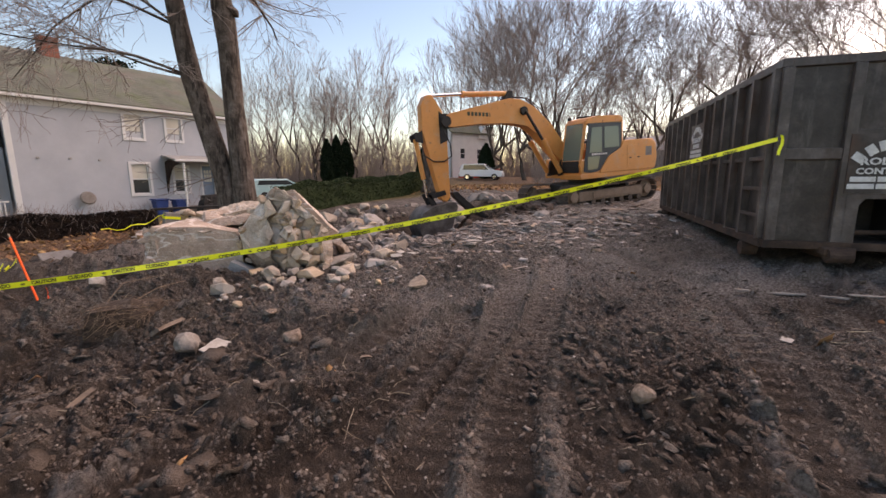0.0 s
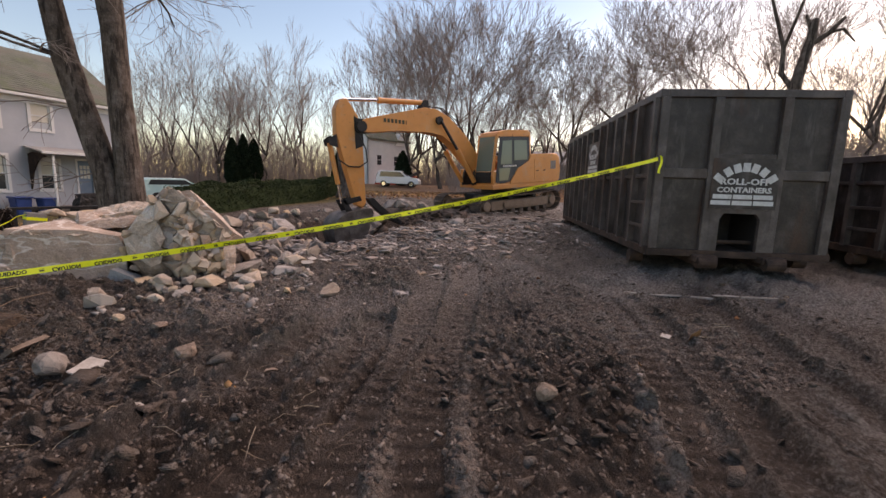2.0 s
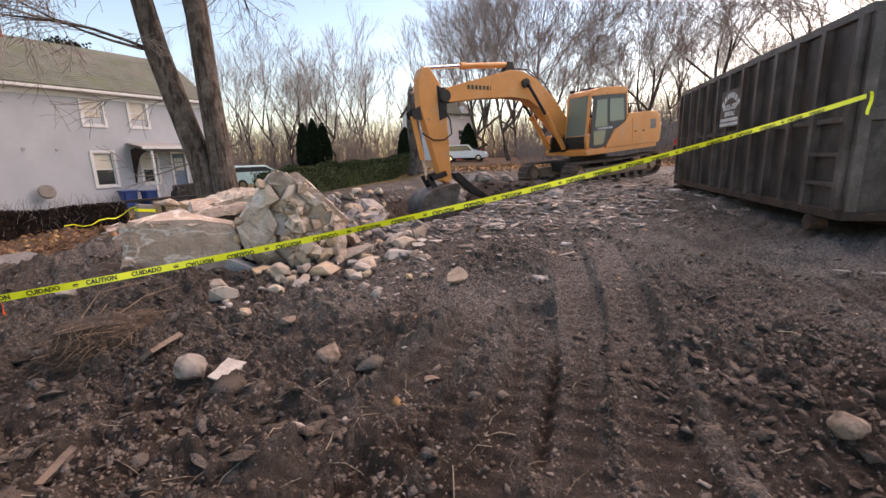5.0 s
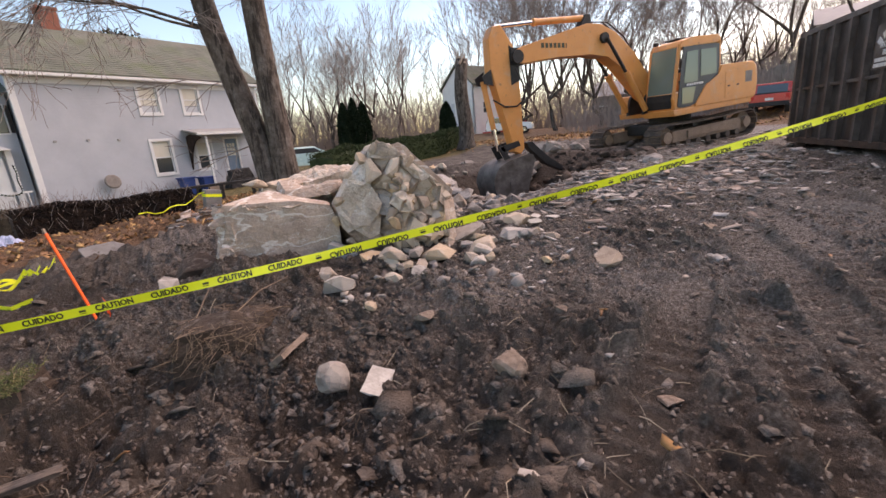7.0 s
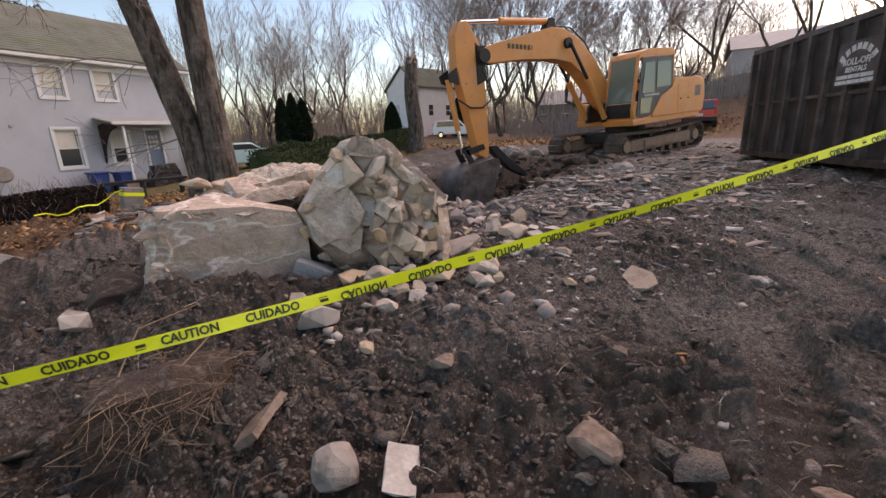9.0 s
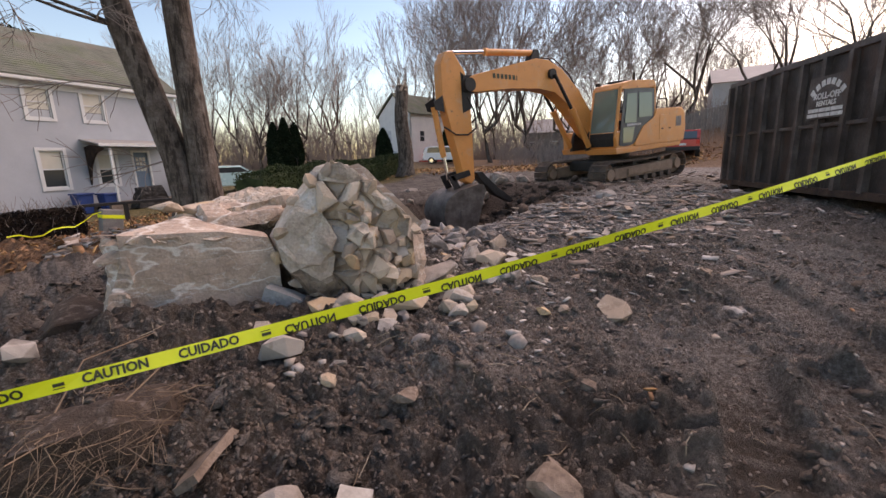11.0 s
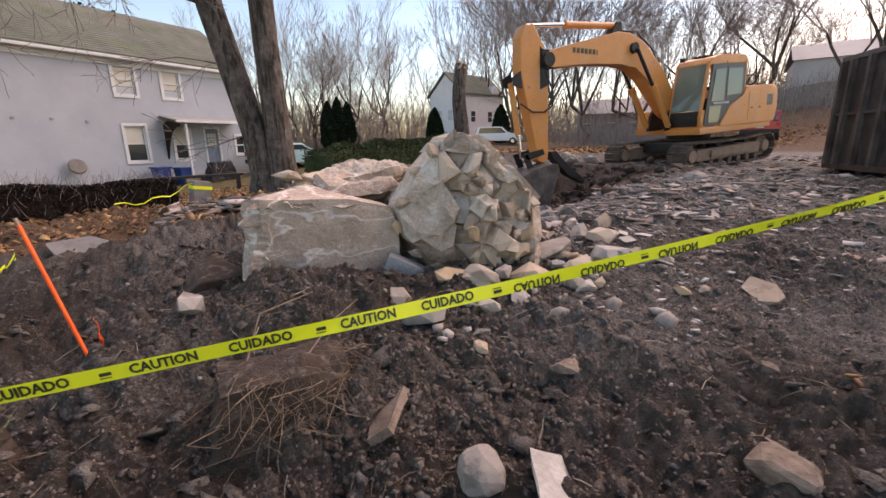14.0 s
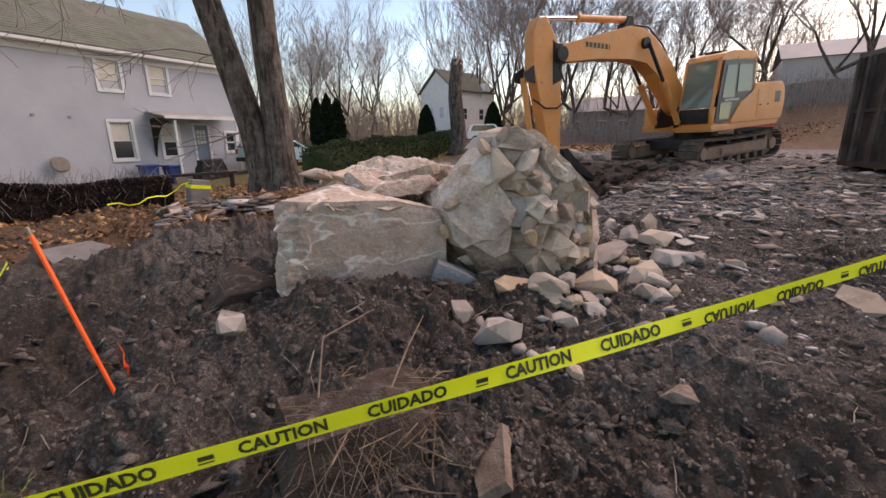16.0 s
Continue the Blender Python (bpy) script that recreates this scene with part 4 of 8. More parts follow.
    # boom
    up = [(0.85, 1.75), (0.95, 2.0), (1.72, 2.95), (2.42, 3.56), (2.95, 3.8), (3.42, 3.84), (4.48, 3.64), (5.64, 3.42), (5.9, 3.3)]
    lo = [(5.92, 3.08), (5.62, 2.99), (4.5, 3.06), (3.36, 3.06), (2.75, 2.95), (2.3, 2.66), (1.86, 2.18), (1.3, 1.6), (1.05, 1.45)]
    boom = part("boom", prism(up + lo, -0.24, 0.24, 0.025), YELLOW, t, "orange gooseneck boom with dark lettering shapes")
    for i, w in enumerate((0.1, 0.1, 0.1, 0.1, 0.1, 0.1, 0.04)):
        z = 3.3 + 0.03 * (i - 3) * -0.35
        a = 5.02 - i * 0.135
        bm = boxed(a - w + 0.012, a, 0.241, 0.247, z, z + 0.12)
        part("logo_bar", bm, INK, boom)
    part("pivot_boss", rod(bmesh.new(), (2.88, -0.33, 3.42), (2.88, 0.33, 3.42), 0.14, 18), BLACK, boom)
    part("boom_foot_bracket", prism([(0.7, 1.12), (0.75, 1.9), (1.05, 2.05), (1.4, 1.6), (1.5, 1.12)], -0.36, -0.27), BLACK, t)
    part("boom_foot_bracket", prism([(0.7, 1.12), (0.75, 1.9), (1.05, 2.05), (1.4, 1.6), (1.5, 1.12)], 0.25, 0.3), BLACK, t)
    for y in (-0.38, 0.36):
        part("boom_cylinder", rod(rod(bmesh.new(), (1.45, y, 1.25), (2.15, y, 2.35), 0.085, 14), (2.1, y, 2.27), (2.2, y, 2.43), 0.1, 14), YELLOW, t)
        part("cylinder_rod", rod(bmesh.new(), (2.15, y, 2.35), (2.86, y, 3.4), 0.05, 12), BLACK, t)
    # stick
    st = [(6.18, 4.0), (6.42, 3.97), (6.56, 3.7), (6.6, 2.95), (6.36, 1.9), (6.12, 0.76), (5.92, 0.66), (5.8, 0.8), (5.78, 1.8), (5.76, 2.9), (5.86, 3.5)]
    stick = part("stick", prism(st, -0.17, 0.17, 0.025), YELLOW, t, "orange dipper stick with grease and scuffs")
    part("pivot_boss", rod(bmesh.new(), (5.8, -0.3, 3.18), (5.8, 0.3, 3.18), 0.17, 18), BLACK, stick)
    for y in (0.18, -0.21):
        part("boom_tip_plate", prism([(5.95, 3.42), (6.0, 3.05), (5.75, 2.95), (5.45, 3.0), (5.45, 3.4)], y, y + 0.03), BLACK, stick)
    part("grease_plate", prism([(6.0, 3.5), (6.02, 2.5), (5.74, 2.6), (5.72, 3.3)], 0.171, 0.178), BLACK, stick, "black grease streaks")
    part("stick_cylinder", rod(rod(bmesh.new(), (3.3, 0, 4.02), (5.0, 0, 4.02), 0.085, 14), (4.95, 0, 4.02), (5.06, 0, 4.02), 0.1, 14), YELLOW, t)
    part("cylinder_rod", rod(bmesh.new(), (5.0, 0, 4.02), (6.25, 0, 3.98), 0.05, 12), CHROME, t, "bright chrome piston rod")
    part("cylinder_lug", prism([(3.15, 3.78), (3.2, 4.1), (3.38, 4.1), (3.6, 3.75)], -0.12, 0.12, 0.02), BLACK, t)
    part("bucket_cylinder", rod(bmesh.new(), (6.78, 0, 2.7), (6.62, 0, 1.45), 0.075, 14), YELLOW, t)
    part("cylinder_rod", rod(bmesh.new(), (6.62, 0, 1.45), (6.55, 0, 0.85), 0.045, 12), CHROME, t)
    for y in (-0.22, 0.19):
        part("cylinder_lug", prism([(6.6, 2.55), (6.85, 2.62), (6.9, 2.8), (6.62, 2.95)], y, y + 0.03), BLACK, stick)
        part("bucket_link", prism([(6.62, 0.95), (6.5, 0.98), (6.0, 1.05), (5.95, 0.9), (6.5, 0.8)], y, y + 0.03, 0.008), BLACK, t)
        part("bucket_link", prism([(6.66, 0.95), (6.5, 0.98), (6.2, 0.4), (6.4, 0.34)], y, y + 0.03, 0.008), BLACK, t)
    # bucket: shell, side plates, teeth
    prof = smooth_outline([(5.72, 0.5), (6.3, 0.62), (6.85, 0.46), (7.08, 0.08), (6.98, -0.4), (6.7, -0.9), (6.38, -1.2)], 4)
    prof = prof[:6 * 4 + 1]
    bm = bmesh.new()
    cen = Vector((6.4, -0.05))
    outer = prof
    inner = [(x + (cen.x - x) * 0.06, z + (cen.y - z) * 0.06) for x, z in prof]
    for y0, y1 in ((-0.5, 0.5),):
        ov = [[bm.verts.new((x, y, z)) for x, z in outer] for y in (y0, y1)]
        iv = [[bm.verts.new((x, y, z)) for x, z in inner] for y in (y0, y1)]
        for i in range(len(outer) - 1):
            bm.faces.new((ov[0][i], ov[1][i], ov[1][i + 1], ov[0][i + 1]))
            bm.faces.new((iv[0][i], iv[0][i + 1], iv[1][i + 1], iv[1][i]))
    bucket = part("bucket", bm, BUCKETMAT, t, "scraped grey steel digging bucket", smooth=True)
    for y in (-0.52, 0.5):
        part("side_plate", prism(prof, y, y + 0.025), BUCKETMAT, bucket)
        part("wear_disc", rod(bmesh.new(), (6.5, y - 0.012, -0.02), (6.5, y + 0.037, -0.02), 0.1, 16), BUCKETMAT, bucket)
    for i in range(5):
        y = -0.42 + i * 0.21
        part("tooth", prism([(6.46, -1.14), (6.34, -1.26), (6.16, -1.36), (6.3, -1.14)], y - 0.045, y + 0.045, 0.01), BLACK, bucket)
    # hydraulic hoses
    for y, off in ((0.1, 0.0), (-0.1, 0.05)):
        path = [((3.4, y, 3.9 + off), 0.02), ((2.6, y, 3.85 + off), 0.02), ((2.0, y, 3.45 + off), 0.02), ((1.5, y, 2.8), 0.02)]
        part("hydraulic_hose", mesh_of("hydraulic_hose", *tube_lists([path], 6), True), BLACK, t)
    path = [((5.9, 0.25, 2.9), 0.022), ((5.72, 0.27, 2.5), 0.022), ((5.7, 0.26, 2.1), 0.022), ((5.95, 0.22, 1.95), 0.022), ((6.3, 0.2, 1.98), 0.022), ((6.6, 0.12, 2.2), 0.022)]
    part("hydraulic_hose", mesh_of("hydraulic_hose", *tube_lists([path], 6), True), BLACK, t)
    # black thumb arm lying beside the bucket
    part("thumb_arm", prism([(5.7, 0.95), (5.6, 0.75), (5.1, 0.25), (4.55, -0.05), (4.5, 0.08), (5.0, 0.42), (5.5, 0.95)], -0.13, 0.13, 0.02), BLACK, t, "black steel thumb")
    return t


excavator()


# ---- caution tape from the container to beyond the stake ----
def tape():
    a, b = Vector((6.22, 3.35, 2.08)), Vector((-5.3, 5.818, 0.197))
    n = 120
    vs, fs = [], []
    side = (b - a).cross(Vector((0, 0, 1))).normalized()
    pts, ups = [], []
    for i in range(n + 1):
        u = i / n
        w = u * 1.25
        p = a.lerp(b, u) + Vector((0, 0.083, -0.199)) * 4 * w * (1 - w)
        tw = 0.22 * math.sin(u * 23) + 0.12 * math.sin(u * 61 + 1)
        up = (Vector((0, 0, 1)) * math.cos(tw) + side * math.sin(tw))
        pts.append(p)
        ups.append(up)
    for k in (0.0, 0.0012):
        for p, up in zip(pts, ups):
            vs += [p + up * 0.015 + side * k, p - up * 0.038 + side * k]
    m = 2 * (n + 1)
    for i in range(n):
        a0 = 2 * i
        fs += [(a0, a0 + 1, a0 + 3, a0 + 2), (m + a0, m + a0 + 2, m + a0 + 3, m + a0 + 1)]
    t = thing("caution_tape", Matrix.Identity(4), "yellow barrier tape with black lettering tied to a dumpster", "barrier tape")
    part("band", mesh_of("band", vs, fs), TAPE, t)
    k = pts[0]
    tvs = []
    for i in range(6):
        z = -0.05 * i
        tvs += [k + Vector((0.01 + 0.03 * math.sin(i), -0.02, z + 0.04)), k + Vector((0.01 + 0.03 * math.sin(i) + 0.02, -0.045, z + 0.03))]
    part("tail", mesh_of("tail", tvs, [(2 * i, 2 * i + 1, 2 * i + 3, 2 * i + 2) for i in range(5)]), TAPE, t, "short hanging tail of tape")
    # printing
    words = {w: text_mesh("lettering", w, 0.048, 0.0006) for w in ("CAUTION", "CUIDADO")}
    L = [0.0]
    for i in range(n):
        L.append(L[-1] + (pts[i + 1] - pts[i]).length)
    mark = from_bm("maker_mark", box(boxed(-0.016, 0.02, -0.008, 0.004, -0.0004, 0.0004), -0.018, 0.018, -0.017, -0.014, -0.0004, 0.0004))
    def print_at(run, mesh, drop, flip):
        i = max(k for k in range(n) if L[k] <= run)
        f = (run - L[i]) / (L[i + 1] - L[i])
        p = pts[i].lerp(pts[i + 1], f)
        up = ups[i].lerp(ups[i + 1], f).normalized()
        x = (pts[i] - pts[i + 1]).normalized()
        zdir = x.cross(up).normalized()
        up = zdir.cross(x)
        rot = Matrix((x, up, zdir)).transposed().to_4x4()
        turned = Matrix.Diagonal((0.93, -1 if flip else 1, 1, 1))
        part("maker_mark" if drop == 0.008 else "lettering", mesh, INK, t, m=Matrix.Translation(p + zdir * 0.0022 - up * (drop if not flip else 0.026 - drop * 0.8)) @ rot @ turned)
    for k in range(-5, 11):
        run = 7.41 - 0.67 * k
        flip = run < 7.2     # the band is rolled over on its way to the dumpster
        for at, what, drop in ((0.0, words["CUIDADO"], 0.026), (0.3, words["CAUTION"], 0.026), (0.47, mark, 0.008)):
            if 0.2 < run + at < L[-1] - 0.2:
                print_at(run + at, what, drop, flip)
    return t


tape()


# ---- neighbour's house ----
def house():
    d, n = Vector((0.834, 0.552, 0)), Vector((0.552, -0.834, 0))
    P0 = Vector((-5.12, 28.86, 0))
    m = Matrix((d, -n, Vector((0, 0, 1)))).transposed().to_4x4()
    m.translation = P0
    # local: x along the facade, y into the house, z up
    t = thing("house", m, "pale blue-white clapboard two-storey house with mossy grey roof", "house")
    x0, x1, dep, zb, ze, zr = -5.5, 5.45, 7.2, -0.45, 5.2, 7.95
    holes = [(-0.9, -0.06, 3.72, 5.06), (1.18, 1.98, 3.72, 5.06), (-0.84, 0.02, 0.72, 2.34), (1.35, 2.1, 0.75, 2.2), (2.98, 3.7, 0.12, 2.28), (4.75, 5.3, 0.93, 1.9)]
    # the front wall, cut round its openings
    xs = sorted({x0, x1, *[h[0] for h in holes], *[h[1] for h in holes]})
    for a, b in zip(xs, xs[1:]):
        cuts = sorted([(h[2], h[3]) for h in holes if h[0] <= a + 1e-6 and h[1] >= b - 1e-6])
        z = zb
        for lo, hi in cuts + [(ze, ze)]:
            if lo > z:
                part("wall", boxed(a, b, 0.0, 0.2, z, lo), SIDING, t)
            z = max(z, hi)
    part("wall", prism([(0.2, zb), (dep, zb), (dep, ze), (dep / 2, zr - 0.1), (0.2, ze)], 0, 0.2), SIDING, t, m=Matrix.Translation((x1, 0, 0)) @ Matrix.Rotation(radians(90), 4, "Z") )
    part("wall", prism([(0.2, zb), (dep, zb), (dep, ze), (dep / 2, zr - 0.1), (0.2, ze)], 0, 0.2), SIDING, t, m=Matrix.Translation((x0 + 0.2, 0, 0)) @ Matrix.Rotation(radians(90), 4, "Z"))
    part("wall", boxed(x0, x1, dep - 0.2, dep, zb, ze), SIDING, t)
    part("foundation", boxed(x0 - 0.03, x1 + 0.03, -0.03, dep, zb - 0.4, zb + 0.12), CONCRETE, t)
    # clapboards: wedge strips, each its own piece, cut at the openings
    strips = {}
    zc = zb + 0.14
    while zc < ze - 0.2:
        z1 = zc + 0.13
        runs, x = [], x0
        for h in sorted(holes):
            if h[2] - 0.12 < z1 and h[3] + 0.12 > zc:
                runs.append((x, h[0] - 0.12))
                x = h[1] + 0.12
        runs.append((x, x1))
        for a, b in runs:
            if b - a < 0.05:
                continue
            key = round(b - a, 3)
            if key not in strips:
                w = bmesh.new()
                v = [w.verts.new(c) for c in ((0, 0, 0), (0, -0.015, 0.0), (0, -0.005, 0.135), (0, 0, 0.135), (b - a, 0, 0), (b - a, -0.015, 0.0), (b - a, -0.005, 0.135), (b - a, 0, 0.135))]
                for f in ((0, 1, 2, 3), (7, 6, 5, 4), (1, 5, 6, 2), (0, 4, 5, 1), (3, 2, 6, 7)):
                    w.faces.new([v[i] for i in f])
                strips[key] = from_bm("clapboard", w)
            part("clapboard", strips[key], SIDING, t, m=Matrix.Translation((a, -0.002, zc)))
        zc = z1
    # corner boards, frieze, gutter
    part("corner_board", boxed(x1 - 0.02, x1 + 0.1, -0.05, 0.1, zb, ze, bevel=0.01), TRIM, t)
    part("corner_board", boxed(x0 - 0.1, x0 + 0.12, -0.05, 0.1, zb, ze, bevel=0.01), TRIM, t)
    part("frieze_board", boxed(x0, x1, -0.06, 0.0, ze - 0.26, ze - 0.02), TRIM, t)
    part("gutter", boxed(x0 - 0.3, x1 + 0.3, -0.42, -0.3, ze + 0.0, ze + 0.13, bevel=0.02), TRIM, t)
    part("soffit", boxed(x0 - 0.3, x1 + 0.3, -0.3, 0.02, ze - 0.01, ze + 0.05), TRIM, t)
    # roof in courses
    roof = part("roof", prism([(-0.36, ze + 0.06), (dep / 2, zr), (dep + 0.36, ze + 0.06), (dep + 0.36, ze + 0.2), (dep / 2, zr + 0.16), (-0.36, ze + 0.2)], 0, x1 - x0 + 0.6), ROOF, t, "weathered grey-green shingle roof", m=Matrix.Translation((x1 + 0.3, 0, 0)) @ Matrix.Rotation(radians(90), 4, "Z"))
    slope = Vector((0, dep / 2 + 0.36, zr - ze - 0.06))
    k = 22
    course = None
    for i in range(k):
        p = Vector((x0 - 0.3, -0.36, ze + 0.2)) + slope * (i / k)
        c = bmesh.new()
        s = slope / k
        nn = Vector((0, -s.z, s.y)).normalized()
        if course is None:
            vv = [Vector((0, 0, 0)) + nn * 0.004, nn * 0.016, s * 1.02 + nn * 0.006, s * 1.02]
            a = [c.verts.new(q) for q in vv]
            b = [c.verts.new(q + Vector((x1 - x0 + 0.6, 0, 0))) for q in vv]
            for j in range(4):
                c.faces.new((a[j], b[j], b[(j + 1) % 4], a[(j + 1) % 4]))
            c.faces.new(a)
            c.faces.new(b[::-1])
            course = from_bm("shingle_course", c)
        part("shingle_course", course, ROOF, roof, m=roof.matrix_basis.inverted() @ Matrix.Translation(p))
    ch = part("chimney", boxed(-2.9, -2.15, dep / 2 - 0.3, dep / 2 + 0.4, zr - 0.3, zr + 0.95, bevel=0.01), BRICK, t, "red brick chimney")
    part("chimney_cap", boxed(-2.95, -2.1, dep / 2 - 0.35, dep / 2 + 0.45, zr + 0.85, zr + 0.97, bevel=0.01), BRICK, ch)
    # windows
    for i, (a, b, lo, hi) in enumerate(holes):
        if i == 4:
            continue
        w = part("window", boxed(a, b, 0.12, 0.14, lo, hi), BLIND if i < 2 else GLASS_DARK, t, "sash window with cream blinds" if i < 2 else "dark sash window")
        part("pane", boxed(a + 0.05, b - 0.05, 0.06, 0.068, lo + 0.05, (lo + hi) / 2), GLASS_DARK, w, m=None)
        if i in (2, 3):
            part("curtain", boxed(a + 0.06, b - 0.06, 0.09, 0.1, (lo + hi) / 2, hi - 0.05), BLIND, w)
        if i < 2:
            part("blind", boxed(a + 0.06, b - 0.06, 0.05, 0.058, (lo + hi) / 2 - 0.3, hi - 0.05), BLIND, w)
            part("blind", boxed(a + 0.06, b - 0.06, 0.05, 0.056, lo + 0.05, (lo + hi) / 2 - 0.32), GREYBLD, w, "grey lower blind")
        tw = 0.13
        for nm, q in (("window_frame", (a - tw, a, lo - tw, hi + tw)), ("window_frame", (b, b + tw, lo - tw, hi + tw)), ("window_frame", (a, b, hi, hi + tw)), ("window_sill", (a, b, lo - tw, lo))):
            part(nm, boxed(q[0], q[1], -0.06, 0.02, q[2], q[3], bevel=0.008), TRIM, w)
        part("sash_bar", boxed(a, b, 0.0, 0.05, (lo + hi) / 2 - 0.03, (lo + hi) / 2 + 0.03), TRIM, w)
        for q in ((a, a + 0.05, lo, hi), (b - 0.05, b, lo, hi), (a, b, lo, lo + 0.05), (a, b, hi - 0.05, hi)):
            part("sash", boxed(q[0], q[1], 0.02, 0.07, q[2], q[3]), TRIM, w)
    # door with nine lights
    a, b, lo, hi = holes[4]
    dr = part("door", boxed(a, b, 0.05, 0.1, lo, hi), DOORBLUE, t, "grey-blue back door with nine small panes")
    for i in range(3):
        for j in range(3):
            part("pane", boxed(a + 0.13 + i * 0.17, a + 0.26 + i * 0.17, 0.04, 0.049, hi - 0.95 + j * 0.25, hi - 0.75 + j * 0.25), BLIND, dr)
    for q in ((a - 0.1, a, lo, hi + 0.1), (b, b + 0.1, lo, hi + 0.1), (a, b, hi, hi + 0.1)):
        part("door_frame", boxed(q[0], q[1], -0.05, 0.03, q[2], q[3]), TRIM, dr)
    part("handle", rod(bmesh.new(), (a + 0.08, 0.0, lo + 0.95), (a + 0.08, 0.05, lo + 0.95), 0.03, 10), CHROME, dr)
    # porch roof on a post, curved side screen
    pr = part("porch_roof", prism([(-1.55, 2.55), (0.0, 2.82), (0.0, 2.88), (-1.55, 2.61)], 0, 4.0), GREYPVC, t, "grey lean-to porch roof", m=Matrix.Translation((4.75, 0, 0)) @ Matrix.Rotation(radians(90), 4, "Z"))
    part("porch_fascia", boxed(0.7, 4.8, -1.62, -1.55, 2.5, 2.63), TRIM, t)
    part("porch_post", boxed(1.15, 1.25, -1.5, -1.4, zb, 2.42, bevel=0.01), TRIM, t)
    part("porch_post", boxed(4.6, 4.7, -1.5, -1.4, zb, 2.42, bevel=0.01), TRIM, t)
    part("porch_deck", boxed(0.8, 4.75, -1.55, 0.0, zb - 0.2, -0.1), RAWWOOD, t)
    part("porch_bracket", prism(smooth_outline([(-1.5, 2.4), (-0.9, 2.2), (-0.35, 1.6), (-0.1, 0.9), (0.0, 0.9), (0.0, 2.5)], 3), 0, 0.06), HEDGE_DARK, t, m=Matrix.Translation((0.95, 0, 0)) @ Matrix.Rotation(radians(90), 4, "Z"))
    # side wing with the front entry at the other end
    part("wing_wall", boxed(x0 - 3.0, x0 - 0.1, 0.6, 5.5, zb - 0.4, 4.6), SIDING, t)
    part("wing_roof", prism([(0.3, 4.6), (3.0, 6.2), (5.8, 4.6), (3.0, 6.35)], 0, 3.2), ROOF, t, m=Matrix.Translation((x0, 0, 0)) @ Matrix.Rotation(radians(90), 4, "Z"))
    part("entry_pediment", prism([(-2.1, 2.3), (-1.3, 2.75), (-0.5, 2.3)], 0.1, 0.6), TRIM, t, m=Matrix.Translation((x0, 0, 0)))
    part("entry_door", boxed(x0 - 1.8, x0 - 0.8, 0.5, 0.59, zb, 2.0), TRIM, t)
    for s in (-2.0, -0.6):
        part("entry_pilaster", boxed(x0 + s - 0.1, x0 + s + 0.1, 0.4, 0.59, zb, 2.3), TRIM, t)
    # shuttered windows, porch rail and lit garland of the entry side
    for a, z in ((-2.75, 3.0), (-1.6, 3.0), (-0.75, 3.0)):
        w = part("window", boxed(x0 + a, x0 + a + 0.45, 0.56, 0.598, z, z + 1.1, bevel=0.01), GLASS_DARK, t)
        part("window_frame", boxed(x0 + a - 0.06, x0 + a + 0.51, 0.58, 0.6, z - 0.06, z + 1.16), TRIM, w)
        for k in (-0.2, 0.51):
            part("shutter", boxed(x0 + a + k, x0 + a + k + 0.14, 0.55, 0.59, z, z + 1.1, bevel=0.01), BLACK, t)
    part("porch_rail", boxed(x0 - 3.2, x0 - 0.4, -0.42, -0.36, 0.55, 0.62, bevel=0.01), TRIM, t)
    for k in range(12):
        part("baluster", boxed(x0 - 3.1 + k * 0.23, x0 - 3.06 + k * 0.23, -0.41, -0.37, zb, 0.55), TRIM, t)
    g = [(Vector((x0 - 3.2 + 0.1 * k, -0.45, 0.6 - 0.1 * abs(math.sin(k * 0.35)))), 0.035) for k in range(25)] + [(Vector((x0 - 0.72 + 0.02 * math.sin(k), -0.45, 0.6 + 0.1 * k)), 0.035) for k in range(12)]
    gl = part("garland", mesh_of("garland", *tube_lists([g], 6)), CONIFER, t, "dark green garland with small white bulbs")
    for p, _ in g:
        b_ = bmesh.new()
        bmesh.ops.create_icosphere(b_, subdivisions=1, radius=0.026, matrix=Matrix.Translation(p + Vector((0, -0.05, 0.0))))
        part("bulb", b_, BULB, gl)
    for k in range(8):
        part("awning_stripe", boxed(x0 - 3.3 + k * 0.13, x0 - 3.17 + k * 0.13, -0.5, -0.47, 1.75, 2.3), CARRED if k % 2 else TRIM, t)
    # satellite dish low on the wall
    dish = bmesh.new()
    bmesh.ops.create_cone(dish, cap_ends=True, segments=24, radius1=0.34, radius2=0.28, depth=0.06, matrix=Matrix.Translation((-3.0, -0.35, 0.62)) @ Matrix.Rotation(radians(75), 4, "X"))
    dd = part("dish", dish, FENCEW, t, "grey satellite dish")
    part("dish_arm", rod(bmesh.new(), (-3.0, -0.3, 0.6), (-3.0, 0.0, 0.45), 0.03, 8), BLACK, dd)
    for x, z in ((-4.6, 2.55), (-2.2, 2.5), (-3.4, 2.55)):
        part("vent_cap", boxed(x - 0.06, x + 0.06, -0.06, 0.0, z - 0.05, z + 0.05, bevel=0.01), GREYPVC, t)
    return t


house()


def ground_at(x, y):
    return float(base_height(np.array([x]), np.array([y]))[0])


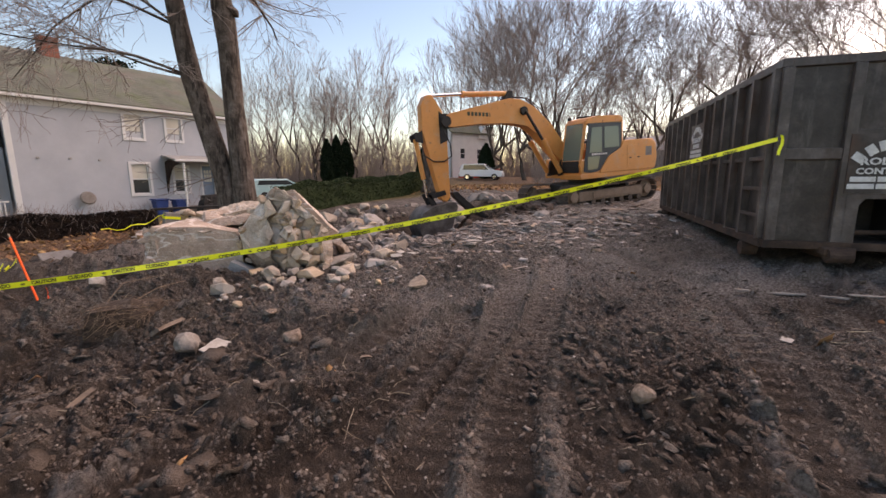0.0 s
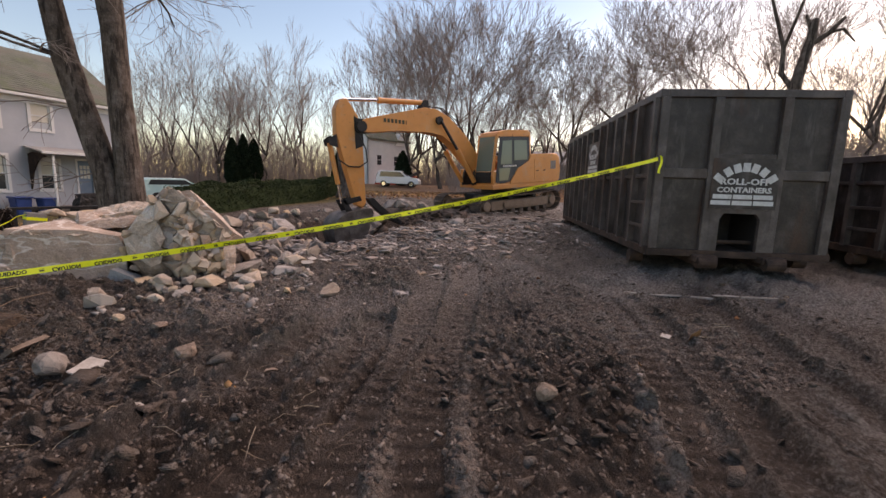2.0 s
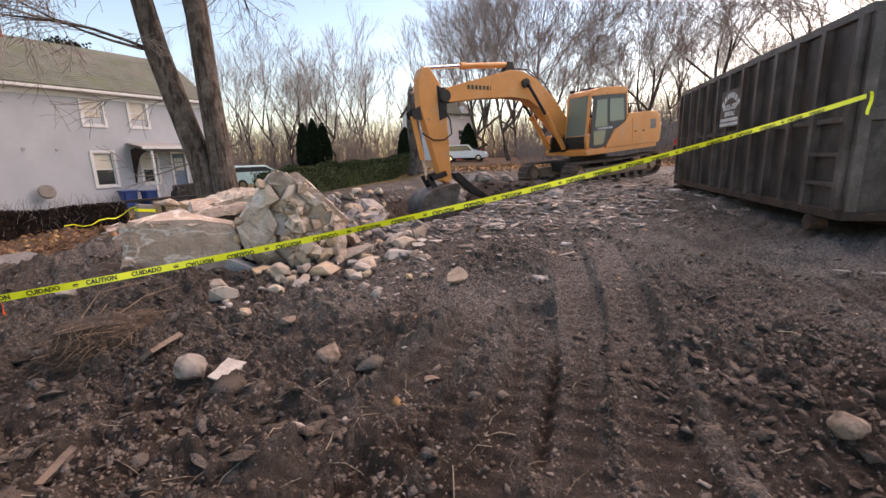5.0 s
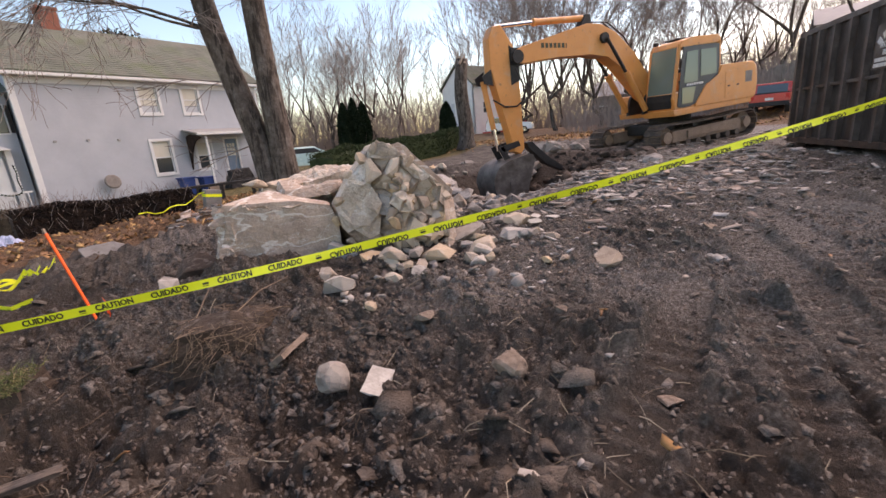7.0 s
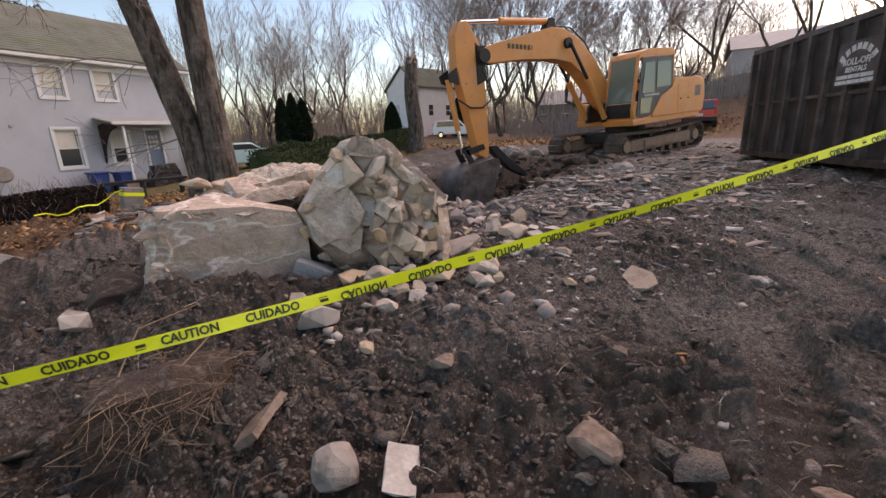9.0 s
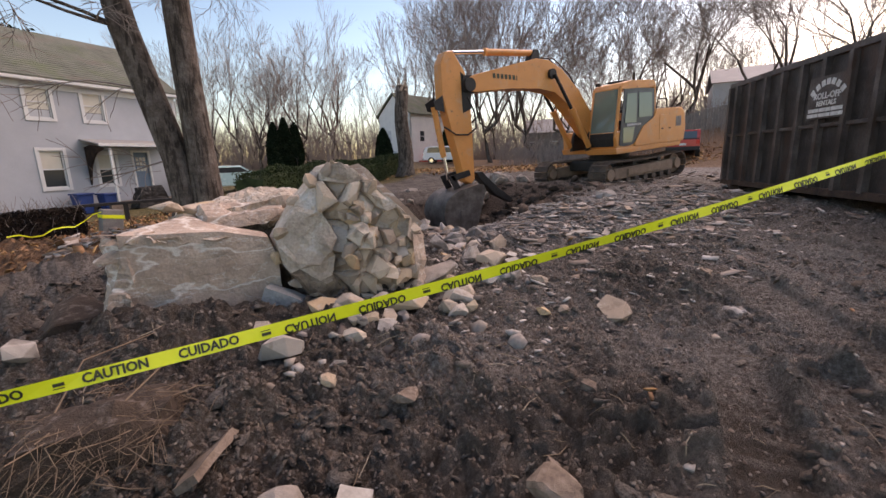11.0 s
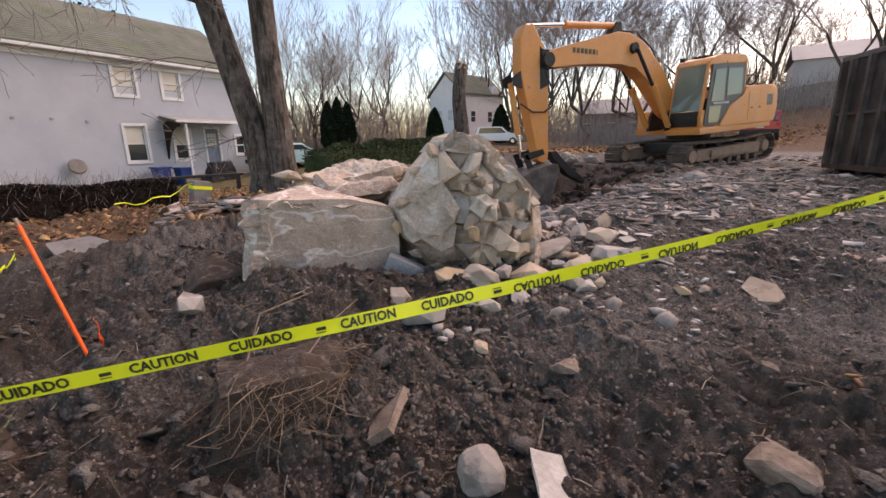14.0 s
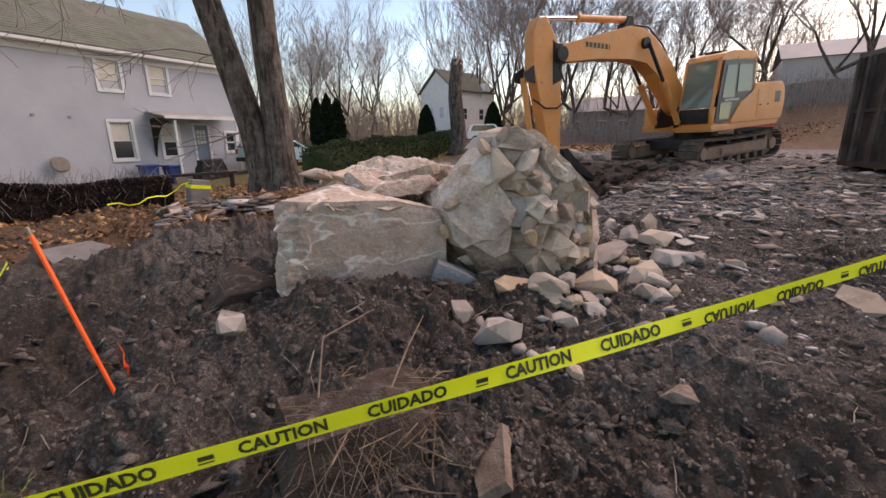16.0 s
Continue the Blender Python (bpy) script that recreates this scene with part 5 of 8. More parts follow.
# ---- bare trees ----
def grow(seed, height, r0, leaders, low, wide, finest):
    """A bare broad crown: leaders fan out of the trunk and fork again and again into fine twigs."""
    rng = random.Random(seed)
    thick, thin = [], []

    def limb(p, d, length, r, level):
        n = 3 if level < 3 else 2
        path, q, dd = [], Vector(p), Vector(d).normalized()
        for i in range(n + 1):
            path.append((q.copy(), max(r * (1 - 0.35 * i / n), 0.0085)))
            dd = (dd + Vector((rng.gauss(0, 0.07), rng.gauss(0, 0.07), 0.05 + rng.gauss(0, 0.05)))).normalized()
            q = q + dd * length / n
        (thick if level < 2 else thin).append(path)
        if level >= finest:
            return

        def child(base, lo, hi, scale):
            s1 = dd.cross(Vector((0.3, 0.9, 0.2))).normalized()
            s2, ang, tilt = dd.cross(s1), rng.uniform(0, 6.283), rng.uniform(lo, hi) * wide
            nd = dd * math.cos(tilt) + (s1 * math.cos(ang) + s2 * math.sin(ang)) * math.sin(tilt)
            limb(base, nd, length * scale * rng.uniform(0.8, 1.15), path[-1][1] * rng.uniform(0.68, 0.86), level + 1)
        for _ in range(3 if rng.random() < 0.25 else 2):
            child(path[-1][0], 0.25, 0.55, 0.76)
        if rng.random() < 0.75:
            child(path[-2][0], 0.5, 0.9, 0.62)
    trunk = [(Vector((rng.gauss(0, 0.02) * i * height, rng.gauss(0, 0.012) * i * height, low * height * i / 4)), r0 * (1.25 if i == 0 else 1 - 0.08 * i)) for i in range(5)]
    thick.append(trunk)
    for k in range(leaders):
        a = 6.283 * k / leaders + rng.uniform(-0.4, 0.4)
        tilt = (0.08 if k == 0 else rng.uniform(0.25, 0.75)) * wide
        i = 4 if k % 2 == 0 else 3
        limb(trunk[i][0], (math.cos(a) * math.sin(tilt), math.sin(a) * math.sin(tilt), math.cos(tilt)), height * 0.245 * (1.15 if k == 0 else 1.0), r0 * 0.6, 1)
    return thick, thin


tree_kinds = []
for s in range(6):
    hgt = (12.5, 14.0, 11.5, 14.0, 12.5, 10.5)[s]
    a, b = grow(100 + s, hgt, 0.17, (5, 6, 5, 4, 4, 5)[s], (0.24, 0.2, 0.22, 0.34, 0.3, 0.26)[s], (0.92, 0.85, 0.9, 0.7, 0.8, 0.85)[s], 7 if s < 3 else 6)
    tree_kinds.append((mesh_of("trunk", *tube_lists(a, 6), True), mesh_of("crown", *tube_lists(b, 3))))


def bare_tree(x, y, kind, size=1.0, turn=0.0):
    t = thing("bare_tree", Matrix.Translation((x, y, ground_at(x, y) - 0.1)) @ Matrix.Rotation(turn, 4, "Z") @ Matrix.Diagonal((size, size, size, 1)), "tall leafless deciduous tree with fine grey twigs", "tree", "bare trees behind the lot")
    part("trunk", tree_kinds[kind][0], BARK, t)
    part("crown", tree_kinds[kind][1], TWIG, t)
    return t


rng = random.Random(7)
# the row of trees behind the yard, by bearing (degrees clockwise from +y) and distance
spots = []
b = -8.0
while b < 84:
    spots.append((b + rng.uniform(-0.8, 0.8), rng.uniform(58, 96), rng.uniform(0.85, 1.25)))
    b += 1.5
for b, dist, s in [(31, 50, 1.3), (35, 49, 1.4), (40, 51, 1.45), (44.5, 50, 1.4), (50, 52, 1.4), (57, 50, 1.35), (64, 47, 1.25), (72, 46, 1.2), (79, 44, 1.2), (26, 64, 1.25), (28.5, 60, 1.3), (13, 62, 1.2), (10, 66, 1.2), (8, 60, 1.0)]:
    spots.append((b, dist, s))
for b, dist, s in spots:
    bare_tree(math.sin(radians(b)) * dist, math.cos(radians(b)) * dist, rng.randrange(3) + (3 if dist > 57 else 0), s, rng.uniform(0, 6.28))


# ---- the big twin-trunk tree ----
def twin_tree():
    base = Vector((-0.3, 17.4, 0.1))
    t = thing("twin_trunk_tree", Matrix.Translation(base), "big leafless tree with two grey trunks from one base", "tree")
    rng = random.Random(31)
    side = Vector((0.91, -0.41, 0))

    def stem(pts, r):
        return [(side * a + Vector((0, 0, z)) + Vector((0.05 * math.sin(z), 0.05 * math.cos(z * 1.3), 0)), rr) for a, z, rr in pts]
    left = stem([(-0.35, -0.3, 0.6), (-0.42, 0.4, 0.42), (-0.62, 1.6, 0.37), (-1.0, 3.4, 0.35), (-1.35, 5.0, 0.34), (-1.65, 6.6, 0.3), (-1.9, 8.4, 0.27), (-2.2, 10.5, 0.22), (-2.6, 13.5, 0.13)], 1)
    right = stem([(0.16, -0.3, 0.6), (0.1, 0.5, 0.42), (0.03, 2.0, 0.36), (0.05, 4.0, 0.335), (0.0, 6.0, 0.33), (-0.12, 7.0, 0.36), (-0.3, 8.6, 0.29), (-0.6, 11.0, 0.25), (-0.7, 14.5, 0.13)], 1)
    for nm, path in (("trunk", left), ("trunk", right)):
        ob = part(nm, mesh_of(nm, *tube_lists([path], 14), True), BARK, t)
    thick, thin = [], []

    def branch(p, d, length, r, level):
        n = 6
        path, q, dd = [], Vector(p), Vector(d).normalized()
        for i in range(n + 1):
            path.append((q.copy(), max(r * (1 - 0.75 * i / n), 0.006)))
            dd = (dd + Vector((rng.gauss(0, 0.13), rng.gauss(0, 0.13), rng.gauss(-0.03, 0.1)))).normalized()
            q = q + dd * length / n
        (thick if level == 0 else thin).append(path)
        if level > 2:
            return
        for _ in range((9, 6, 4)[level]):
            i = rng.randrange(1, n)
            nd = (path[i + 1][0] - path[i][0]).normalized() + Vector((rng.gauss(0, 0.6), rng.gauss(0, 0.6), rng.gauss(0, 0.45)))
            branch(path[i][0], nd, length * rng.uniform(0.35, 0.6), path[i][1] * 0.55, level + 1)
    for path, zs in ((left, (6, 7, 7, 8, 8)), (right, (6, 7, 7, 8, 8))):
        for i in zs:
            a = rng.uniform(0, 6.28)
            p = path[i][0]
            branch(p, Vector((math.cos(a), math.sin(a), rng.uniform(-0.1, 0.7))), rng.uniform(3.0, 6.0), 0.1, 0)
    # low boughs seen against the house and the sky
    for i, a, z, ln in ((2, -0.9, -0.1, 2.2), (3, -0.6, 0.1, 2.6)):
        p = left[i][0]
        branch(p, side * a + Vector((0, -0.4, z)), ln, 0.028, 1)
    for i, a, z, ln in ((6, 1.0, 0.9, 5.0), (7, 1.0, 0.0, 6.0), (7, 0.6, 0.3, 6.0), (5, -0.5, 1.2, 4.0)):
        branch(right[i][0], side * a + Vector((0, -0.5, z)), ln, 0.06, 0)
    for i, a, z, ln in ((5, -1.0, 0.3, 6.5), (6, -1.0, 0.2, 7.0), (6, -0.8, -0.25, 6.0), (7, -1.0, -0.15, 7.0), (4, -1.0, 0.35, 5.0), (5, -1.0, 0.6, 5.5), (6, -0.9, 0.5, 6.5), (4, -0.8, 0.1, 3.6), (7, -0.7, 0.3, 6.0), (6, -1.0, -0.1, 5.0)):
        branch(left[i][0], side * a + Vector((0, -0.7, z)), ln, 0.05, 0)
    for path in thick:
        part("limb", mesh_of("limb", *tube_lists([path], 6), True), BARK, t)
    part("crown", mesh_of("crown", *tube_lists(thin, 4)), TWIG, t)
    part("burl", rock_mesh("burl", 5, 1.0, 0.5), BARK, t, m=Matrix.Translation(right[5][0] + Vector((0.28, -0.2, 0.05))) @ Matrix.Diagonal((0.45, 0.4, 0.55, 1)))


twin_tree()


# ---- broken trunk by the far hedge ----
def broken_trunk(x, y, h, r, seed, label):
    t = thing("dead_trunk", Matrix.Translation((x, y, ground_at(x, y) - 0.1)), label, "tree trunk")
    rng = random.Random(seed)
    path = [(Vector((0.1 * math.sin(i * 0.9), 0.06 * i * 0.2, h * i / 8)), r * (1.35 if i == 0 else 1 - 0.035 * i)) for i in range(9)]
    part("stem", mesh_of("stem", *tube_lists([path], 14), True), BARK, t)
    sp = [[(Vector((rng.uniform(-r, r) * 0.6, rng.uniform(-r, r) * 0.6, h - 0.3)), 0.09), (Vector((rng.uniform(-r, r) * 0.7, rng.uniform(-r, r) * 0.7, h + rng.uniform(0.2, 0.7))), 0.01)] for _ in range(7)]
    part("splinter", mesh_of("splinter", *tube_lists(sp, 4)), RAWWOOD, t, "pale splintered break")


broken_trunk(11.3, 27.3, 5.4, 0.5, 3, "broken-off grey tree trunk with splintered top")


# ---- foliage of hedges: many small leaf cards with thickness from a folded pair ----
def leaf_cloud(name, points, size, seed):
    rng = random.Random(seed)
    vs, fs = [], []
    for p in points:
        a = Vector((rng.gauss(0, 1), rng.gauss(0, 1), rng.gauss(0, 1))).normalized()
        b = a.cross(Vector((rng.gauss(0, 1), rng.gauss(0, 1), rng.gauss(0, 1)))).normalized()
        s = size * rng.uniform(0.6, 1.4)
        k = len(vs)
        c = a.cross(b) * s * 0.25
        vs += [p - a * s, p + b * s * 0.5 - c, p + a * s, p - b * s * 0.5 - c]
        fs += [(k, k + 1, k + 2), (k, k + 2, k + 3)]
    return mesh_of(name, vs, fs)


def hedge(name, line, width, height, material, label, count, leaf, seed, twiggy=0):
    rng = random.Random(seed)
    t = thing(name, Matrix.Identity(4), label, "hedge")
    pts, core_v, core_f = [], [], []
    total = sum(math.dist(a, b) for a, b in zip(line, line[1:]))
    for (ax, ay), (bx, by) in zip(line, line[1:]):
        L = math.hypot(bx - ax, by - ay)
        nx, ny = -(by - ay) / L, (bx - ax) / L
        n = max(2, int(L / 0.4))
        st = len(core_v)
        for i in range(n + 1):
            u = i / n
            x, y = ax + (bx - ax) * u, ay + (by - ay) * u
            z = ground_at(x, y)
            hh = height * (1 + 0.05 * math.sin(x * 3.1) + 0.04 * math.sin(y * 5.3))
            for o, zz in ((-0.42, -0.1), (-0.44, 0.82), (0.0, 0.92), (0.44, 0.82), (0.42, -0.1)):
                core_v.append((x + nx * width * o, y + ny * width * o, z + zz * hh if zz > 0 else z - 0.1))
        for i in range(n):
            for j in range(4):
                q = st + i * 5 + j
                core_f.append((q, q + 1, q + 6, q + 5))
        core_f.append(tuple(st + j for j in range(5)))
        core_f.append(tuple(st + n * 5 + j for j in range(5))[::-1])
        for _ in range(int(count * L / total)):
            u, o, zz = rng.random(), rng.uniform(-0.5, 0.5), rng.random() ** 0.8
            if rng.random() < 0.75:
                if rng.random() < 0.5:
                    o = math.copysign(rng.uniform(0.4, 0.54), o)
                else:
                    zz = rng.uniform(0.86, 1.06)
            x, y = ax + (bx - ax) * u + nx * o * width, ay + (by - ay) * u + ny * o * width
            hh = height * (1 + 0.05 * math.sin(x * 3.1) + 0.06 * vnoise(np.array(x * 2.0), np.array(y * 2.0), 3))
            pts.append(Vector((x, y, ground_at(x, y) + zz * float(hh))))
    part("core", mesh_of("core", core_v, core_f), material, t)
    part("leaves", leaf_cloud("leaves", pts, leaf, seed), material, t)
    if twiggy:
        tw = []
        for _ in range(twiggy):
            p = rng.choice(pts)
            q = Vector((rng.gauss(0, 0.12), rng.gauss(0, 0.12), rng.uniform(0.12, 0.4)))
            tw.append([(p, 0.006), (p + q * 0.5 + Vector((rng.gauss(0, 0.03), 0, 0)), 0.005), (p + q, 0.003)])
        part("twig_growth", mesh_of("twig_growth", *tube_lists(tw, 3)), TWIG, t)["kind"] = "stuff"
    return t


hedge("dark_hedge", [(-6.5, 15.2), (-3.1, 16.9)], 1.1, 0.72, HEDGE_DARK, "low dark bare-twigged hedge before the pale house", 16000, 0.035, 11, 450)
hedge("brown_hedge", [(-13.0, 17.2), (-6.9, 17.8)], 1.0, 0.85, STRAWBUSH, "dry brown clipped hedge before the porch", 12000, 0.035, 13, 200)
hedge("green_hedge", [(1.3, 20.0), (12.4, 31.0)], 1.3, 1.25, HEDGE, "clipped evergreen hedge along the back of the lot", 26000, 0.05, 12)


def conifer(x, y, h, r, label):
    t = thing("arborvitae", Matrix.Translation((x, y, ground_at(x, y))), label, "evergreen", "columnar evergreens")
    rng = random.Random(int(x * 10))
    pts = []
    for _ in range(5000):
        u = rng.random()
        rad = r * (1 - u ** 2.2) ** 0.7 * (0.75 + 0.3 * rng.random()) * min(1, 0.6 + u * 3)
        a = rng.uniform(0, 6.283)
        rad *= 1 + 0.12 * math.sin(5 * a + u * 9)
        pts.append(Vector((math.cos(a) * rad, math.sin(a) * rad, 0.1 + u * h)))
    part("leaves", leaf_cloud("leaves", pts, 0.16, 5), CONIFER, t)
    part("trunk", mesh_of("trunk", *tube_lists([[(Vector((0, 0, -0.2)), 0.14), (Vector((0, 0, h * 0.5)), 0.3), (Vector((0, 0, h * 0.92)), 0.05)]], 8)), CONIFER, t)


for x, y, h, r in ((9.3, 56.5, 5.2, 0.95), (10.6, 57, 5.6, 0.95), (11.9, 57.5, 5.0, 0.9), (19.0, 47.5, 3.6, 0.9), (25.6, 44.5, 3.9, 1.0)):
    conifer(x, y, h, r, "dark green columnar evergreen")


def tall_pine(x, y, h, r, seed):
    """A ragged evergreen: whorls of drooping boughs with clumps of needles."""
    t = thing("pine_tree", Matrix.Translation((x, y, ground_at(x, y))), "tall ragged dark evergreen tree behind the buildings", "tree", "evergreens")
    rg = random.Random(seed)
    boughs, pts = [[(Vector((0, 0, -0.3)), 0.28), (Vector((0.1, 0, h * 0.5)), 0.18), (Vector((0, 0.1, h)), 0.03)]], []
    for i in range(46):
        u = 0.25 + 0.73 * rg.random()
        a = rg.uniform(0, 6.283)
        ln = r * (1.15 - u) * rg.uniform(0.7, 1.3) + 0.4
        p, e = Vector((0, 0, u * h)), Vector((math.cos(a) * ln, math.sin(a) * ln, u * h + rg.uniform(-0.5, 0.4)))
        boughs.append([(p, 0.05), (e, 0.012)])
        for _ in range(70):
            q = p.lerp(e, rg.uniform(0.25, 1.05))
            pts.append(q + Vector((rg.gauss(0, 0.25), rg.gauss(0, 0.25), rg.gauss(0, 0.16))))
    part("trunk", mesh_of("trunk", *tube_lists(boughs, 5)), BARK, t)
    part("needles", leaf_cloud("needles", pts, 0.15, seed), CONIFER, t)


tall_pine(-9.5, 45.0, 11.5, 3.8, 4)


def pollard(x, y):
    t = thing("lopped_tree", Matrix.Translation((x, y, ground_at(x, y) - 0.2)), "dark lopped tree with cut-back limbs", "tree")
    side = Vector((0.284, -0.959, 0))

    def stem(name, pts, sides):
        part(name, mesh_of(name, *tube_lists([[(side * u + Vector((0.1 * math.sin(z), 0, z)), r) for u, z, r in pts]], sides), True), BARK, t)
    stem("trunk", [(0, 0, 0.3), (0.0, 3.5, 0.24), (-0.1, 5.8, 0.21), (0.15, 7.6, 0.17), (0.2, 8.3, 0.13)], 12)
    for k in ([(0.12, 7.3, 0.12), (0.7, 7.7, 0.1), (1.1, 8.2, 0.06)], [(0.7, 7.7, 0.08), (1.1, 7.75, 0.06), (1.5, 7.2, 0.025)], [(-0.1, 5.5, 0.14), (-0.65, 6.3, 0.11), (-0.7, 7.3, 0.085), (-1.3, 9.4, 0.055), (-1.5, 11.5, 0.02)], [(-0.7, 7.3, 0.07), (-0.2, 9.2, 0.05), (0.1, 11.0, 0.02)], [(0.15, 7.8, 0.1), (-0.1, 8.5, 0.06)]):
        stem("limb", k, 8)


pollard(22.6, 6.6)


# ---- far white house ----
def far_house():
    u, v = Vector((-0.28, 0.96, 0)), Vector((0.96, 0.28, 0))
    m = Matrix((v, u, Vector((0, 0, 1)))).transposed().to_4x4()
    m.translation = Vector((23.4, 49.4, 0.6))
    t = thing("white_house", m, "white clapboard gabled house with a red rear deck", "house")
    W, D, E, A = 7.4, 5.6, 6.4, 8.7
    part("wall", boxed(0, W, 0, 0.2, 0, E), TRIM, t)
    part("wall", boxed(0, W, D - 0.2, D, 0, E), TRIM, t)
    g = [(0, 0), (D, 0), (D, E), (D / 2, A), (0, E)]
    for x in (0.2, W):
        part("gable_wall", prism(g, 0, 0.2), TRIM, t, m=Matrix.Translation((x, 0, 0)) @ Matrix.Rotation(radians(90), 4, "Z"))
    part("roof", prism([(-0.3, E - 0.15), (D / 2, A + 0.1), (D + 0.3, E - 0.15), (D + 0.3, E + 0.02), (D / 2, A + 0.28), (-0.3, E + 0.02)], 0, W + 0.5), ROOF, t, m=Matrix.Translation((W + 0.25, 0, 0)) @ Matrix.Rotation(radians(90), 4, "Z"))
    for x, z in ((1.6, 3.2), (3.2, 1.0), (4.6, 3.2), (6.2, 3.2)):
        w = part("window", boxed(x, x + 0.7, -0.02, 0.01, z, z + 1.2), GLASS_DARK, t)
        part("sash_bar", boxed(x, x + 0.7, -0.03, -0.02, z + 0.57, z + 0.63), TRIM, w)
    for y, z in ((1.6, 3.4), (3.4, 3.4), (2.5, 0.9)):
        w = part("window", boxed(-0.02, 0.01, y, y + 0.7, z, z + 1.2), GREYBLD, t)
        part("sash_bar", boxed(-0.03, -0.02, y, y + 0.7, z + 0.57, z + 0.63), TRIM, w)
    part("dormer", prism([(4.6, E - 0.6), (5.8, E + 1.1), (7.0, E - 0.6)], -0.15, 1.6), TRIM, t)
    dk = part("deck", boxed(1.2, 6.5, -2.4, -0.02, 0.7, 0.9), CARRED, t, "dark red wooden deck")
    for i in range(14):
        part("baluster", boxed(1.25 + i * 0.4, 1.32 + i * 0.4, -2.4, -2.33, 0.9, 1.8), CARRED, dk)
    part("hand_rail", boxed(1.2, 6.5, -2.42, -2.3, 1.8, 1.88), CARRED, dk)
    for x in (1.3, 3.8, 6.3):
        part("deck_post", boxed(x, x + 0.12, -2.4, -2.28, -0.3, 0.7), CARRED, dk)


far_house()


# ---- cars ----
def car(name, x, y, turn, paint, label, length=4.7, width=1.85, height=1.75, pickup=False):
    t = thing(name, Matrix.Translation((x, y, ground_at(x, y))) @ Matrix.Rotation(radians(turn), 4, "Z"), label, "car")
    L, w = length / 2, width / 2
    if pickup:
        prof = [(-L, 0.45), (-L, 1.1), (-0.45, 1.1), (-0.3, height), (0.85, height), (1.35, 1.15), (L - 0.1, 1.05), (L, 0.85), (L, 0.4)]
    else:
        prof = [(-L, 0.4), (-L - 0.02, 0.95), (-L + 0.25, height - 0.1), (-L + 0.5, height), (0.35, height), (1.05, 1.08), (L - 0.2, 0.98), (L, 0.75), (L, 0.35)]
    part("body", prism(prof, -w, w, 0.07), paint, t, smooth=False)
    zc, zt = 1.12, height - 0.1
    if pickup:
        part("tailgate_cover", boxed(-L + 0.05, -0.5, -w + 0.06, w - 0.06, 1.1, 1.16), BLACK, t, "black bed cover")
        part("rear_window", prism([(-0.42, 1.2), (-0.32, zt), (-0.34, zt), (-0.45, 1.2)], -w + 0.2, w - 0.2), GLASS_DARK, t)
        part("side_window", prism([(-0.2, 1.2), (-0.15, zt), (0.8, zt), (1.1, 1.2)], -w - 0.004, w + 0.004), GLASS_DARK, t)
        part("rear_bumper", boxed(-L - 0.1, -L + 0.02, -w, w, 0.4, 0.65, bevel=0.03), BLACK, t)
    else:
        part("side_window", prism([(-L + 0.4, zc), (-L + 0.55, zt), (0.3, zt), (0.85, zc)], -w - 0.004, w + 0.004), GLASS_DARK, t)
        part("rear_window", prism([(-L + 0.0, 1.15), (-L + 0.2, zt - 0.05), (-L + 0.17, zt - 0.05), (-L - 0.03, 1.15)], -w + 0.2, w - 0.2), GLASS_DARK, t)
        part("windscreen", prism([(0.5, zt), (1.0, 1.14), (1.02, 1.15), (0.52, zt + 0.02)], -w + 0.15, w - 0.15), GLASS_DARK, t)
        part("rear_bumper", boxed(-L - 0.08, -L + 0.05, -w + 0.05, w - 0.05, 0.4, 0.62, bevel=0.03), BLACK, t)
    for y2 in (-w + 0.12, w - 0.12):
        part("tail_lamp", boxed(-L - 0.035, -L + 0.02, y2 - 0.1, y2 + 0.1, 0.8, 1.05, bevel=0.02), LAMPRED, t)
    part("number_plate", boxed(-L - 0.05, -L - 0.03, -0.2, 0.2, 0.72, 0.86), WHITE_PAINT, t)
    for x2 in (-L + 0.85, L - 0.85):
        for y2 in (-w + 0.1, w - 0.1):
            wl = part("wheel", rod(bmesh.new(), (x2, y2 - 0.12, 0.34), (x2, y2 + 0.12, 0.34), 0.34, 20), TYRE, t)
            part("rim", rod(bmesh.new(), (x2, y2 - 0.13, 0.34), (x2, y2 + 0.13, 0.34), 0.2, 14), CHROME, wl)


car("suv", 23.4, 41.5, -40, CARWHITE, "white sport utility vehicle parked by the white house")
car("parked_car", 1.6, 31.0, 30, CARTEAL, "pale car parked behind the green hedge", 4.5, 1.8, 1.5)
car("pickup_truck", 29.8, 20.4, 28, CARRED, "red pickup truck with black bed cover", 5.3, 1.95, 1.8, pickup=True)


# ---- buildings and fence up on the bank ----
def grey_building(name, x, y, turn, L, D, H, label, wall=None):
    t = thing(name, Matrix.Translation((x, y, ground_at(x, y) - 0.3)) @ Matrix.Rotation(radians(turn), 4, "Z"), label, "building")
    part("wall", boxed(0, L, 0, D, 0, H), wall or GREYBLD, t)
    part("roof", prism([(-0.3, H), (D / 2, H + 1.8), (D + 0.3, H), (D / 2, H + 2.0)], 0, L + 0.4), GREYROOF, t, m=Matrix.Translation((L + 0.2, 0, 0)) @ Matrix.Rotation(radians(90), 4, "Z"))
    for i in range(int(L / 2.6)):
        w = part("window", boxed(0.9 + i * 2.6, 1.8 + i * 2.6, -0.03, 0.0, 1.2, 2.4), GLASS_DARK, t)
        part("window_frame", boxed(0.85 + i * 2.6, 1.85 + i * 2.6, -0.05, -0.03, 2.4, 2.5), TRIM, w)


